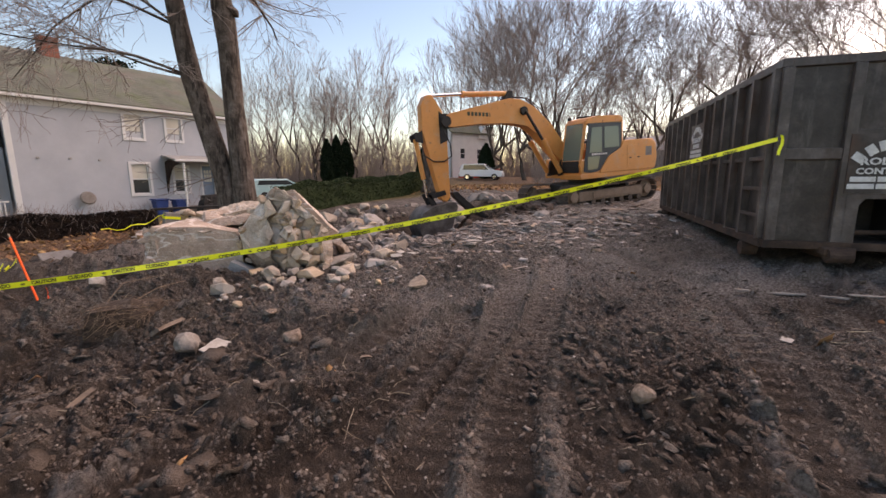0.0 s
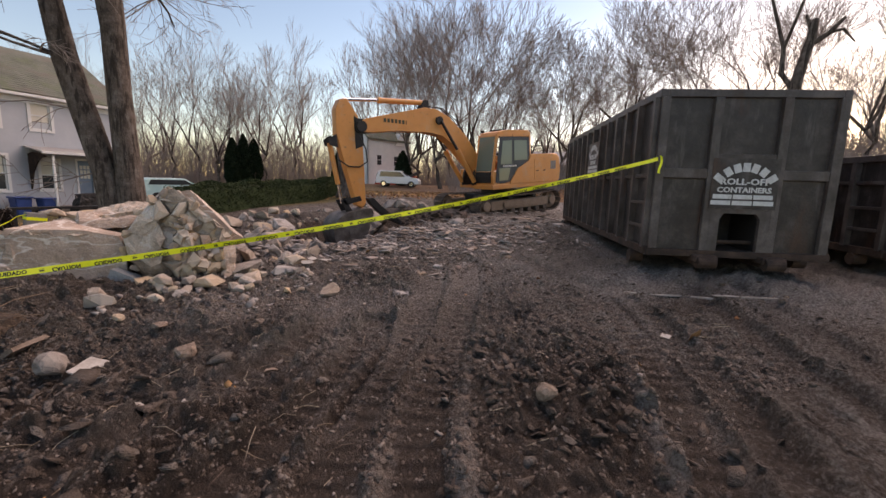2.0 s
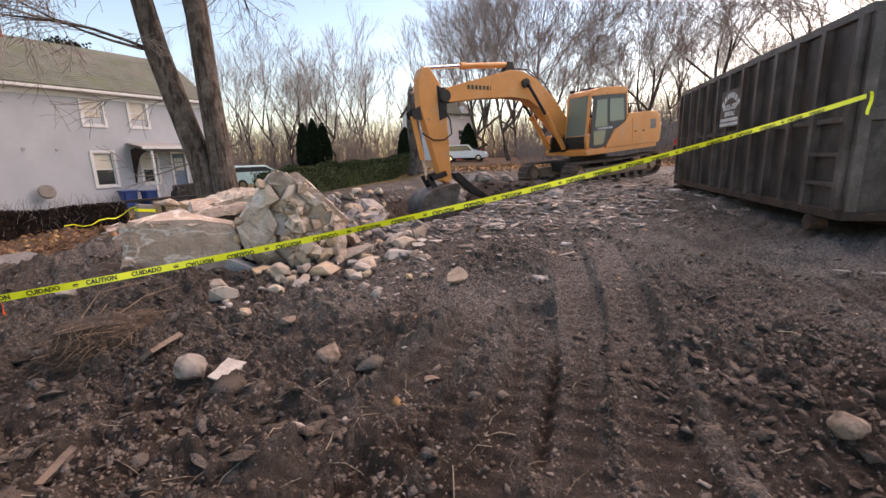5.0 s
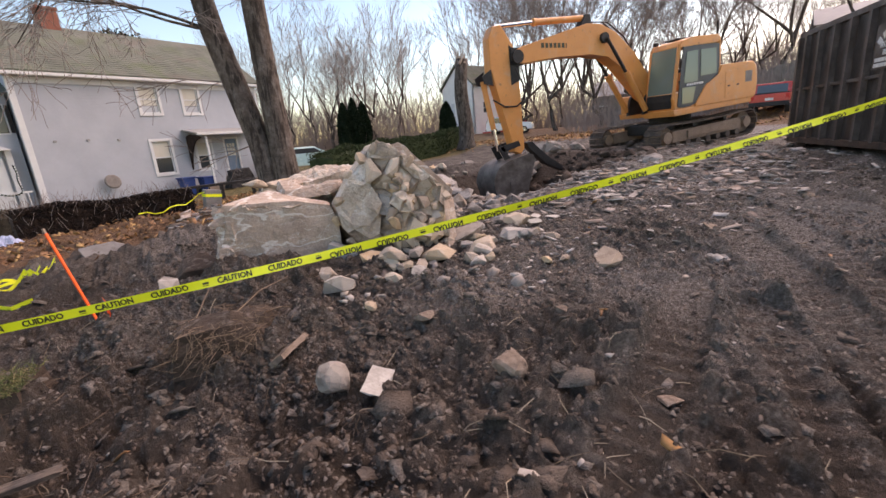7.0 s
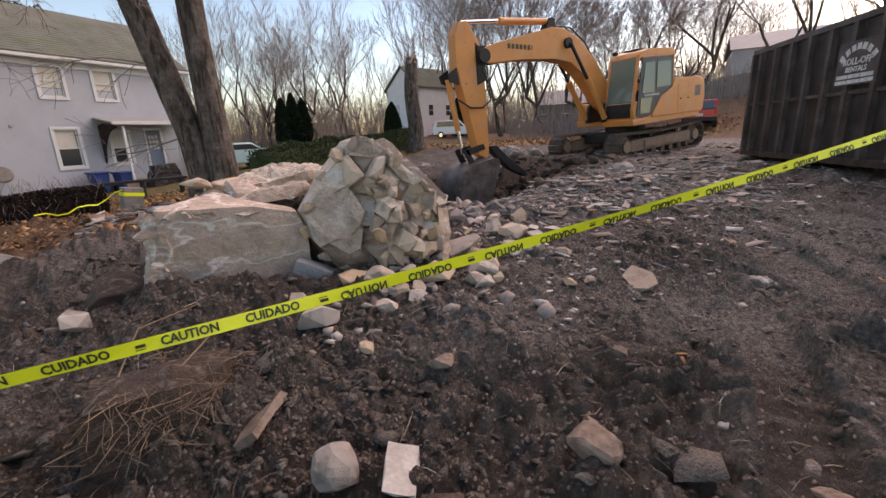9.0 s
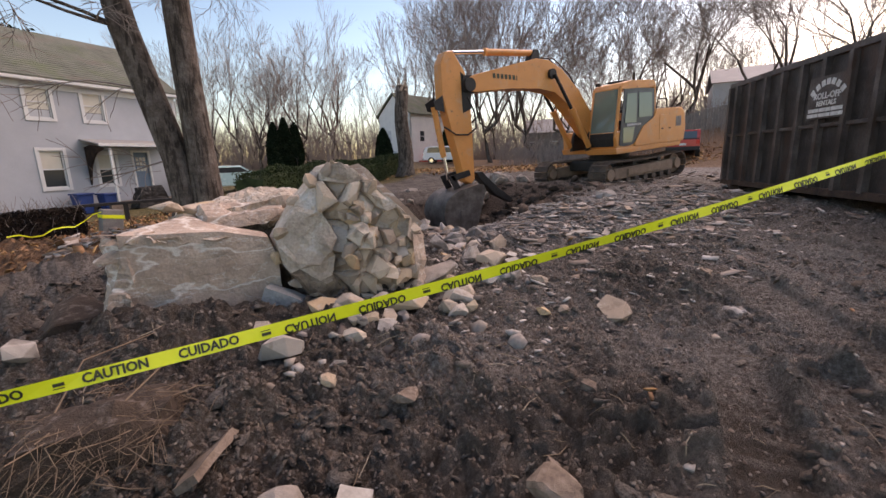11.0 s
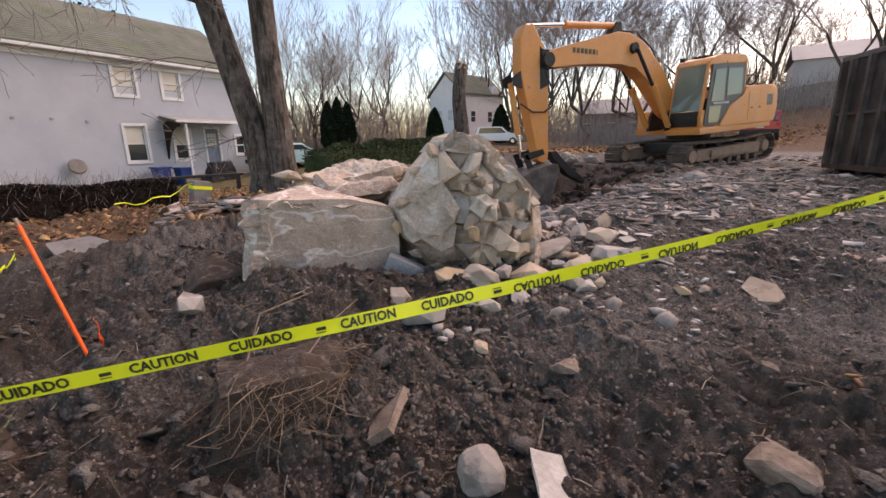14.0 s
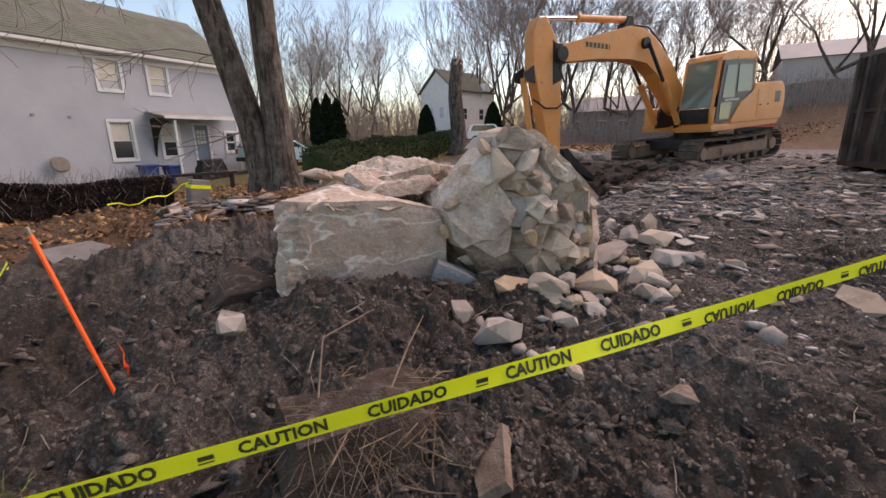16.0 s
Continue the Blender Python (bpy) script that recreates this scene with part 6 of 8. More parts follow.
grey_building("grey_building", 47.0, 27.5, -60, 16, 9, 4.6, "pale grey low building up on the bank")
grey_building("grey_building", 39, 47, -50, 13, 8, 3.6, "dark grey house half hidden behind bare trees", FENCEW)


def fence():
    t = thing("board_fence", Matrix.Identity(4), "weathered grey board fence along the top of the bank", "fence")
    a, b = Vector((33, 38, 0)), Vector((44, 16, 0))
    n = 120
    board = from_bm("board", boxed(-0.09, 0.09, -0.012, 0.012, 0, 1.8))
    ang = math.atan2(b.y - a.y, b.x - a.x)
    for i in range(n):
        p = a.lerp(b, i / n)
        part("board", board, FENCEW, t, m=Matrix.Translation((p.x, p.y, ground_at(p.x, p.y) - 0.05)) @ Matrix.Rotation(ang, 4, "Z"))
    for i in range(0, n, 12):
        p = a.lerp(b, i / n)
        part("post", boxed(-0.06, 0.06, 0.02, 0.14, -0.2, 1.75), FENCEW, t, m=Matrix.Translation((p.x, p.y, ground_at(p.x, p.y))) @ Matrix.Rotation(ang, 4, "Z"))


fence()


# ---- foundation rubble: the concrete block and the masonry chunk ----
def veined(m, colour, scale, width, amount):
    """Thin pale veins of lime where a noise crosses its middle."""
    nt, ns = m.node_tree, m.node_tree.nodes
    L = nt.links.new
    b = ns["Principled BSDF"]
    old = b.inputs["Base Color"].links[0].from_socket
    geo = ns.new("ShaderNodeNewGeometry")
    mp = ns.new("ShaderNodeMapping")
    mp.inputs["Scale"].default_value = (0.8, 0.8, 1.9)
    L(geo.outputs["Position"], mp.inputs[0])
    n = ns.new("ShaderNodeTexNoise")
    n.inputs["Scale"].default_value, n.inputs["Detail"].default_value = scale, 4
    L(mp.outputs[0], n.inputs["Vector"])
    a = ns.new("ShaderNodeMath")
    a.operation = "SUBTRACT"
    L(n.outputs[0], a.inputs[0])
    a.inputs[1].default_value = 0.5
    ab = ns.new("ShaderNodeMath")
    ab.operation = "ABSOLUTE"
    L(a.outputs[0], ab.inputs[0])
    r = ns.new("ShaderNodeMapRange")
    r.inputs[1].default_value, r.inputs[2].default_value, r.inputs[3].default_value, r.inputs[4].default_value = 0.0, width, amount, 0.0
    L(ab.outputs[0], r.inputs[0])
    mix = ns.new("ShaderNodeMix")
    mix.data_type = "RGBA"
    L(r.outputs[0], mix.inputs[0])
    L(old, mix.inputs[6])
    mix.inputs[7].default_value = (*colour, 1)
    L(mix.outputs[2], b.inputs["Base Color"])


veined(CONCRETE, (0.66, 0.61, 0.55), 1.5, 0.02, 0.9)
veined(CONCRETE, (0.58, 0.53, 0.47), 3.4, 0.012, 0.6)
add_layer(CONCRETE, (0.5, 0.46, 0.41), 2.4, 0.6, 0.72, 0.4)
add_layer(CONCRETE, (0.22, 0.16, 0.11), 1.7, 0.58, 0.75, 0.5)
add_layer(MORTAR, (0.54, 0.51, 0.47), 3.2, 0.55, 0.66, 0.75)
add_layer(MORTAR, (0.09, 0.06, 0.04), 2.1, 0.6, 0.7, 0.7)


def rough_block(name, corners, seed, amp, edge=0.11):
    """A hull over the corners, cut fine and worn."""
    bm = bmesh.new()
    for c in corners:
        bm.verts.new(c)
    r = bmesh.ops.convex_hull(bm, input=bm.verts[:])
    bmesh.ops.triangulate(bm, faces=bm.faces[:])
    for _ in range(5):
        long = [e for e in bm.edges if e.calc_length() > edge]
        if not long:
            break
        bmesh.ops.subdivide_edges(bm, edges=long, cuts=1)
        bmesh.ops.triangulate(bm, faces=bm.faces[:])
    bm.normal_update()
    off = Vector((seed * 3.1, seed * 1.7, 0))
    for v in bm.verts:
        p = v.co + off
        k = noise.noise(p * 2.1) * 0.8 + noise.noise(p * 5.3) * 0.5 + abs(noise.noise(p * 11)) * 0.4 + noise.noise(p * 23) * 0.3
        k += 0.8 * (noise.voronoi(p * 4.0)[0][1] - noise.voronoi(p * 4.0)[0][0]) - 0.4
        v.co += v.normal * amp * k
        chip = noise.noise(p * 3.3)
        if chip > 0.25:
            v.co -= v.normal * amp * (chip - 0.25) * 4.0
    return from_bm(name, bm)


blk = thing("concrete_block", Matrix.Identity(4), "big broken concrete block with pale lime veins", "concrete block")
part("body", rough_block("body", [(-1.42, 7.5, -0.15), (-0.17, 7.38, -0.2), (-0.19, 7.4, 0.62), (-0.24, 7.42, 0.77), (-0.62, 7.44, 0.86), (-1.39, 7.5, 0.9), (-1.52, 8.2, -0.1), (-1.45, 8.15, 0.84), (-0.9, 8.25, 0.95), (-0.2, 8.1, 0.74), (-0.12, 8.1, -0.2)], 3, 0.016, 0.04), CONCRETE, blk)
part("chipped_corner", rough_block("chipped_corner", [(-1.56, 7.44, 0.1), (-1.3, 7.38, 0.1), (-1.36, 7.43, 0.42), (-1.52, 7.46, 0.44), (-1.6, 7.75, 0.3), (-1.45, 7.6, 0.52)], 5, 0.04, 0.04), CONCRETE, blk)
part("broken_edge", rough_block("broken_edge", [(-1.5, 7.53, 0.35), (-1.34, 7.48, 0.5), (-1.36, 7.5, 0.88), (-1.52, 7.75, 0.86), (-1.55, 7.8, 0.3), (-1.3, 7.6, 0.6)], 6, 0.05, 0.04), CONCRETE, blk)

rng = random.Random(19)
for k in range(9):       # spalled bits along the upper and side edges
    u = k / 8
    c = Vector((-1.4 + 1.15 * u, 7.47 - 0.07 * u, 0.9 - 0.12 * u)) if k < 6 else Vector((-1.43, 7.52, 0.75 - 0.2 * (k - 6)))
    r = rng.uniform(0.07, 0.13)
    part("spalled_edge", rough_block("spalled_edge", [c + Vector((rng.uniform(-1.5, 1.5) * r, rng.uniform(-0.3, 1.2) * r, rng.uniform(-0.9, 0.35) * r)) for _ in range(9)], 80 + k, 0.03, 0.04), CONCRETE, blk)
mass = thing("masonry_lump", Matrix.Identity(4), "rough slab of stone and mortar lying behind the block", "rubble")
part("body", rough_block("body", [(-1.15, 8.3, 0.0), (-1.1, 8.35, 0.92), (-0.55, 8.2, 1.0), (0.1, 8.2, 1.08), (0.6, 8.4, 1.02), (0.8, 8.5, 0.0), (0.7, 9.5, 0.1), (0.5, 9.3, 1.08), (-0.2, 9.3, 1.14), (-0.8, 9.1, 1.02), (-1.0, 9.6, 0.0)], 8, 0.07, 0.06), MORTAR, mass)
part("layer", rough_block("layer", [(-0.75, 7.95, 0.8), (0.05, 7.9, 0.86), (0.1, 8.5, 0.95), (-0.8, 8.5, 0.98), (-0.7, 8.0, 0.94), (0.0, 7.98, 0.98), (0.1, 8.4, 1.04), (-0.75, 8.4, 1.06)], 9, 0.035, 0.05), CONCRETE, mass)
rocks = [rock_mesh("stone", 40 + i, 0.8, 0.7, (8, 13, 18)[i % 3], (0.012, 0.018, 0.026)[i % 3], 0.6) for i in range(10)]


cobbles = [rock_mesh("stone", 60 + i, 0.8, 0.5, 26, 0.06, 0.1) for i in range(4)]


def place_rock(name, x, y, s, label, flat=0.75, k=0, dz=0.15, tilt=(0, 0), turn=None, material=None, group="", cat="rock"):
    rng = random.Random(int(x * 97 + y * 131))
    ob = new(name, (cobbles[k % 4] if label.startswith("rounded") else rocks[k % 10]).copy())
    ob.data.materials.clear()
    ob.data.materials.append(material or STONE)
    a = rng.uniform(0, 6.28) if turn is None else radians(turn)
    ob.matrix_basis = Matrix.Translation((x, y, gz(x, y) + s * flat * dz)) @ Matrix.Rotation(a, 4, "Z") @ Matrix.Rotation(radians(tilt[0]), 4, "X") @ Matrix.Rotation(radians(tilt[1]), 4, "Y") @ Matrix.Diagonal((s, s * 0.8, s * flat, 1))
    return tagged(ob, label, cat, group)


rng = random.Random(17)
for i in range(26):
    a = rng.uniform(0, 6.28)
    x, y = -0.2 + rng.uniform(-0.85, 0.75), 8.6 + rng.uniform(-0.4, 0.4)
    s = rng.uniform(0.16, 0.46)
    part("stone", rocks[rng.randrange(10)], STONE, mass, m=Matrix.Translation((x, y, 1.02 + rng.uniform(-0.14, 0.03))) @ Matrix.Rotation(a, 4, "Z") @ Matrix.Diagonal((s, s * 0.8, s * 0.5, 1)))
for r_ in rocks:
    r_.materials.clear()
    r_.materials.append(STONE)

MORTAR_DIRTY = mat("dirty_mortar", [(0.07, 0.05, 0.036), (0.17, 0.125, 0.09), (0.3, 0.24, 0.185)], 4.5, 0.95, bump=0.9, bump_scale=40)
chunk = thing("masonry_chunk", Matrix.Identity(4), "tilted chunk of rubble-stone foundation wall with crumbling mortar", "rubble")
hull = [(0.36, 7.2, 1.42), (0.5, 7.16, 1.38), (0.75, 7.0, 1.14), (1.0, 6.84, 0.84), (1.02, 6.76, 0.62), (0.98, 6.86, 0.2), (0.6, 6.76, 0.1), (0.3, 6.92, 0.12), (0.02, 7.14, 0.2), (-0.17, 7.42, 0.55), (-0.2, 7.46, 0.74), (0.02, 7.28, 1.08), (0.22, 7.24, 1.26), (0.62, 8.2, 1.1), (1.2, 7.8, 0.6), (1.2, 7.7, -0.1), (-0.1, 8.2, 0.8), (-0.1, 8.2, -0.1), (0.7, 8.3, -0.1)]
heart = Vector((0.45, 7.55, 0.55))
body = part("body", rough_block("body", [heart.lerp(Vector(h), 0.92) + Vector((0, 0.09, 0)) for h in hull], 13, 0.03, 0.05), MORTAR, chunk)


def face_y(x, z):
    """Depth of the broken wall face: leaning back towards its top and its flank."""
    return 6.8 + 0.34 * max(0.0, z - 0.45) ** 1.15 + 0.62 * max(0.0, 0.62 - x) ** 1.25 + 0.25 * max(0.0, 0.35 - z)


def clip_cell(poly, p, q):
    """Keeps the side of a polygon that is nearer to p than to q."""
    m, d = (p + q) / 2, q - p
    out = []
    for i, a in enumerate(poly):
        b = poly[(i + 1) % len(poly)]
        fa, fb = (a - m).dot(d), (b - m).dot(d)
        if fa <= 0:
            out.append(a)
        if fa * fb < 0:
            out.append(a.lerp(b, fa / (fa - fb)))
    return out


rng = random.Random(29)
outline = [Vector(p) for p in ((0.3, 1.4), (0.42, 1.44), (0.54, 1.36), (0.76, 1.13), (1.0, 0.86), (1.04, 0.6), (1.0, 0.22), (0.6, 0.08), (0.3, 0.1), (0.02, 0.2), (-0.17, 0.5), (-0.2, 0.74), (0.02, 1.08), (0.18, 1.26))]
seeds = []
for _ in range(4000):
    p = Vector((rng.uniform(-0.2, 1.05), rng.uniform(0.08, 1.44)))
    rim = p.x - 0.36 > (1.42 - p.y) * 1.05 - 0.15
    bare = rim or p.x < 0.1 or (p.x < 0.34 and p.y < 1.02)
    gap = rng.choice((0.16, 0.22, 0.3)) if bare else rng.choice((0.07, 0.1, 0.14, 0.19, 0.24))
    if all((p - q).length > 0.5 * (gap + g) for q, g, _, _ in seeds):
        seeds.append((p, gap, bare, rim))
for p, gap, bare, rim in seeds:
    poly = list(outline)
    for q, _, _, _ in seeds:
        if q is not p and len(poly) > 2:
            poly = clip_cell(poly, p, q)
    if len(poly) < 3:
        continue
    mid = sum(poly, Vector((0, 0))) / len(poly)
    out = rng.uniform(-0.012, 0.012) if bare else rng.uniform(-0.12, 0.06)
    tx, tz = (rng.gauss(0, 0.05), rng.gauss(0, 0.05)) if bare else (rng.gauss(0, 0.42), rng.gauss(0, 0.42))
    soil = bare and p.x < 0.34 and 0.15 < p.y < 0.5 and not rim
    bm = bmesh.new()
    rings = []
    for scale, depth in ((1.03, 0.3), (1.03, 0.0), (0.6, 0.0)) if bare else ((1.0, 0.3), (1.0, rng.uniform(0.005, 0.04)), (rng.uniform(0.7, 0.95), 0.0)):
        ring = []
        for v in poly:
            w = mid + (v - mid) * scale
            jig = 0.03 * noise.noise(Vector((v.x * 11, v.y * 11, 3.0)))
            y0 = face_y(w.x, w.y) if bare else face_y(mid.x, mid.y) * 0.4 + face_y(w.x, w.y) * 0.6
            y0 += 0.09 * noise.noise(Vector((w.x * 5, w.y * 5, 7.0)))
            ring.append(bm.verts.new((w.x + jig, y0 - out + tx * (w.x - mid.x) + tz * (w.y - mid.y) + depth + jig, w.y + jig)))
        rings.append(ring)
    for r0, r1 in zip(rings, rings[1:]):
        for i in range(len(r0)):
            j = (i + 1) % len(r0)
            bm.faces.new((r0[i], r0[j], r1[j], r1[i]))
    hub = bm.verts.new((mid.x, face_y(mid.x, mid.y) - out - (0.012 if bare else rng.uniform(0.0, 0.04)), mid.y))
    for i in range(len(poly)):
        bm.faces.new((rings[2][i], rings[2][(i + 1) % len(poly)], hub))
    bm.faces.new(rings[0][::-1])
    part("mortar" if bare else "stone", bm, MORTAR_DIRTY if soil else MORTAR if bare else STONE, chunk)
for k in range(34):       # stones standing out of the face and along its broken rim
    if k < 18:
        x, z = rng.uniform(0.35, 0.9), rng.uniform(0.15, 1.2)
        if x - 0.36 > (1.42 - z) * 1.05 - 0.1:
            continue
    else:
        u = (k - 18) / 15 * (len(outline) - 1)
        e = outline[int(u)].lerp(outline[(int(u) + 1) % len(outline)], u - int(u))
        x, z = e.x + rng.uniform(-0.04, 0.02), e.y + rng.uniform(-0.05, 0.01)
    s = rng.uniform(0.1, 0.24)
    part("stone", rocks[rng.randrange(10)], STONE, chunk, m=Matrix.Translation((x, face_y(x, z) + rng.uniform(0.0, 0.06), z)) @ Matrix.Rotation(rng.uniform(0, 6.28), 4, "Y") @ Matrix.Rotation(rng.gauss(0, 0.5), 4, "X") @ Matrix.Diagonal((s * 1.2, s * 0.7, s, 1)))
part("slate_face", rough_block("slate_face", [(0.24, 7.06, 0.62), (0.36, 6.98, 0.6), (0.38, 7.0, 0.82), (0.26, 7.1, 0.88), (0.32, 7.25, 0.75)], 17, 0.015, 0.05), STONE_GREY, chunk, "smooth blue-grey stone face")
q = [Vector(v) for v in ((0.36, 7.32, 1.33), (0.56, 7.24, 1.36), (1.08, 6.92, 0.74), (1.32, 7.5, 0.58), (0.75, 8.0, 1.22))]
nn = (q[2] - q[0]).cross(q[4] - q[0]).normalized()
part("parging_slab", rough_block("parging_slab", [tuple(v + nn * 0.1) for v in q] + [tuple(v - nn * 0.06) for v in q], 21, 0.022), CONCRETE, chunk, "flat concrete facing slab")
part("lower_slab", rough_block("lower_slab", [(0.95, 6.72, 0.05), (1.12, 6.8, 0.0), (1.15, 6.95, 0.7), (0.98, 6.85, 0.75), (1.05, 7.3, 0.6), (1.2, 7.3, 0.0)], 23, 0.03), CONCRETE, chunk)

# single stones in front of the chunk and about the yard
for i, (x, y, s, f, lab, mt) in enumerate([
    (-0.44, 6.25, 0.36, 0.8, "pale broken fieldstone lying in mud", STONE), (-0.5, 6.6, 0.26, 0.9, "pale broken fieldstone lying in mud", STONE),
    (0.2, 6.5, 0.36, 0.75, "angular tan foundation stone", STONE), (0.05, 6.72, 0.34, 0.7, "angular tan foundation stone", STONE),
    (0.72, 6.5, 0.46, 0.65, "large tan foundation stone", STONE), (0.5, 6.62, 0.24, 0.8, "angular tan foundation stone", STONE),
    (1.3, 6.9, 0.5, 0.5, "brown slab of stone leaning in rubble", STONE_GREY), (1.75, 6.55, 0.46, 0.6, "pale grey rubble stone", STONE_GREY),
    (1.45, 6.65, 0.28, 0.7, "pale grey rubble stone", STONE), (1.0, 6.25, 0.24, 0.7, "pale broken fieldstone lying in mud", STONE),
    (1.55, 5.62, 0.16, 0.8, "small tan stone half sunk in mud", STONE), (1.7, 5.55, 0.14, 0.8, "small tan stone half sunk in mud", STONE),
    (-0.7, 4.97, 0.34, 0.95, "rounded tan fieldstone half sunk in mud", STONE_GREY), (0.27, 4.28, 0.33, 0.75, "rounded brown fieldstone half sunk in mud", STONE_MUDDY),
    (0.1, 5.35, 0.2, 0.6, "crusted brown stone in mud", STONE_MUDDY), (-0.25, 5.75, 0.16, 0.8, "small pale stone lying on mud", STONE),
    (-0.12, 5.95, 0.13, 0.8, "small pale stone lying on mud", STONE_GREY), (-1.95, 6.9, 0.24, 1.2, "small grey upright stone", STONE_GREY),
    (2.29, 1.85, 0.22, 1.0, "rounded brown stone half sunk in mud", STONE_MUDDY),
    (-0.1, 3.55, 0.14, 0.8, "small pale stone lying on mud", STONE), (-0.35, 2.15, 0.17, 0.8, "small pale stone lying on mud", STONE),
    (1.0, 4.7, 0.16, 0.6, "small brown stone lying on mud", STONE_MUDDY), (0.85, 3.62, 0.16, 0.3, "flat brown stone flake", STONE_MUDDY),
    (-3.3, 10.2, 0.95, 0.3, "flat grey slab of concrete lying on dirt", STONE_GREY), (-1.9, 8.0, 0.8, 0.6, "dark dirty slab leaning against the block", CLOD),
    (7.1, 9.3, 0.6, 0.8, "dark grey boulder among debris", STONE_GREY), (3.2, 12.2, 1.0, 0.8, "large grey boulder by the pit", STONE_GREY)]):
    place_rock("stone", x, y, s, lab, f, i, 0.18, (rng.uniform(-15, 15), rng.uniform(-15, 15)), None, mt, "", "rock")
for i in range(30):
    x, y = rng.uniform(0.1, 2.0), rng.uniform(6.1, 6.85)
    place_rock("stone", x, y, rng.uniform(0.12, 0.3), "broken tan stone fallen from the wall", rng.uniform(0.6, 0.9), i, 0.2, (rng.uniform(-30, 30), rng.uniform(-30, 30)), None, STONE if i % 3 else STONE_GREY, "stones at the foot of the wall")
# the smooth grey kerb piece
kerb = thing("kerb_piece", Matrix.Translation((-0.16, 7.2, 0.16)) @ Matrix.Rotation(radians(-28), 4, "Z") @ Matrix.Rotation(radians(22), 4, "Y"), "smooth grey broken kerb piece lying before the block", "kerb")
part("body", rough_block("body", [(-0.24, -0.09, -0.09), (0.24, -0.09, -0.09), (0.26, 0.1, -0.09), (-0.24, 0.1, -0.09), (-0.24, -0.08, 0.1), (0.22, -0.08, 0.09), (0.22, 0.09, 0.09), (-0.24, 0.08, 0.1)], 31, 0.012, 0.05), GREYPVC, kerb)

# rubble row from the chunk back to the machine
rng = random.Random(23)


def along(a, b, w):
    def f():
        u = rng.random()
        return a[0] + (b[0] - a[0]) * u + rng.gauss(0, w), a[1] + (b[1] - a[1]) * u + rng.gauss(0, w)
    return f


rock_sets = {}
for mt in (STONE, STONE_GREY):
    rock_sets[mt.name] = [r.copy() for r in rocks]
    for r_ in rock_sets[mt.name]:
        r_.materials.clear()
        r_.materials.append(mt)


def place_many(count, place, lo, hi, label, group, grey):
    for i in range(count):
        x, y = place()
        s = lo * (hi / lo) ** (rng.random() ** 1.5)
        ob = new("rubble_stone", rock_sets["grey_stone" if rng.random() < grey else "field_stone"][rng.randrange(10)])
        ob.matrix_basis = Matrix.Translation((x, y, gz(x, y) + s * 0.14)) @ Matrix.Rotation(rng.uniform(0, 6.28), 4, "Z") @ Matrix.Rotation(rng.gauss(0, 0.4), 4, "X") @ Matrix.Rotation(rng.gauss(0, 0.4), 4, "Y") @ Matrix.Diagonal((s, s * rng.uniform(0.65, 0.95), s * rng.uniform(0.5, 0.85), 1))
        tagged(ob, label, "rock", group)


place_many(70, along((1.1, 6.9), (3.2, 9.8), 0.45), 0.1, 0.42, "grey-brown rubble stone spilled from the wall", "spilled rubble", 0.5)
place_many(90, along((1.4, 8.6), (4.0, 13.4), 0.6), 0.16, 0.62, "grey rubble stone beside the pit", "rubble by the pit", 0.7)
place_many(45, along((0.6, 10.5), (5.2, 16.0), 0.7), 0.2, 0.6, "grey rubble stone beyond the pit", "rubble beyond the pit", 0.6)
place_many(36, along((6.4, 14.4), (9.2, 15.2), 0.5), 0.4, 0.95, "big dark grey boulder heaped behind the bucket", "boulders behind the bucket", 0.95)
for i in range(14):
    place_rock("rubble_stone", rng.uniform(5.6, 8.4), rng.uniform(10.6, 12.8), rng.uniform(0.2, 0.55), "dark soil-caked rock in the dug pit", 0.8, i, 0.2, (rng.uniform(-25, 25), 0), None, CLOD, "rocks in the pit")


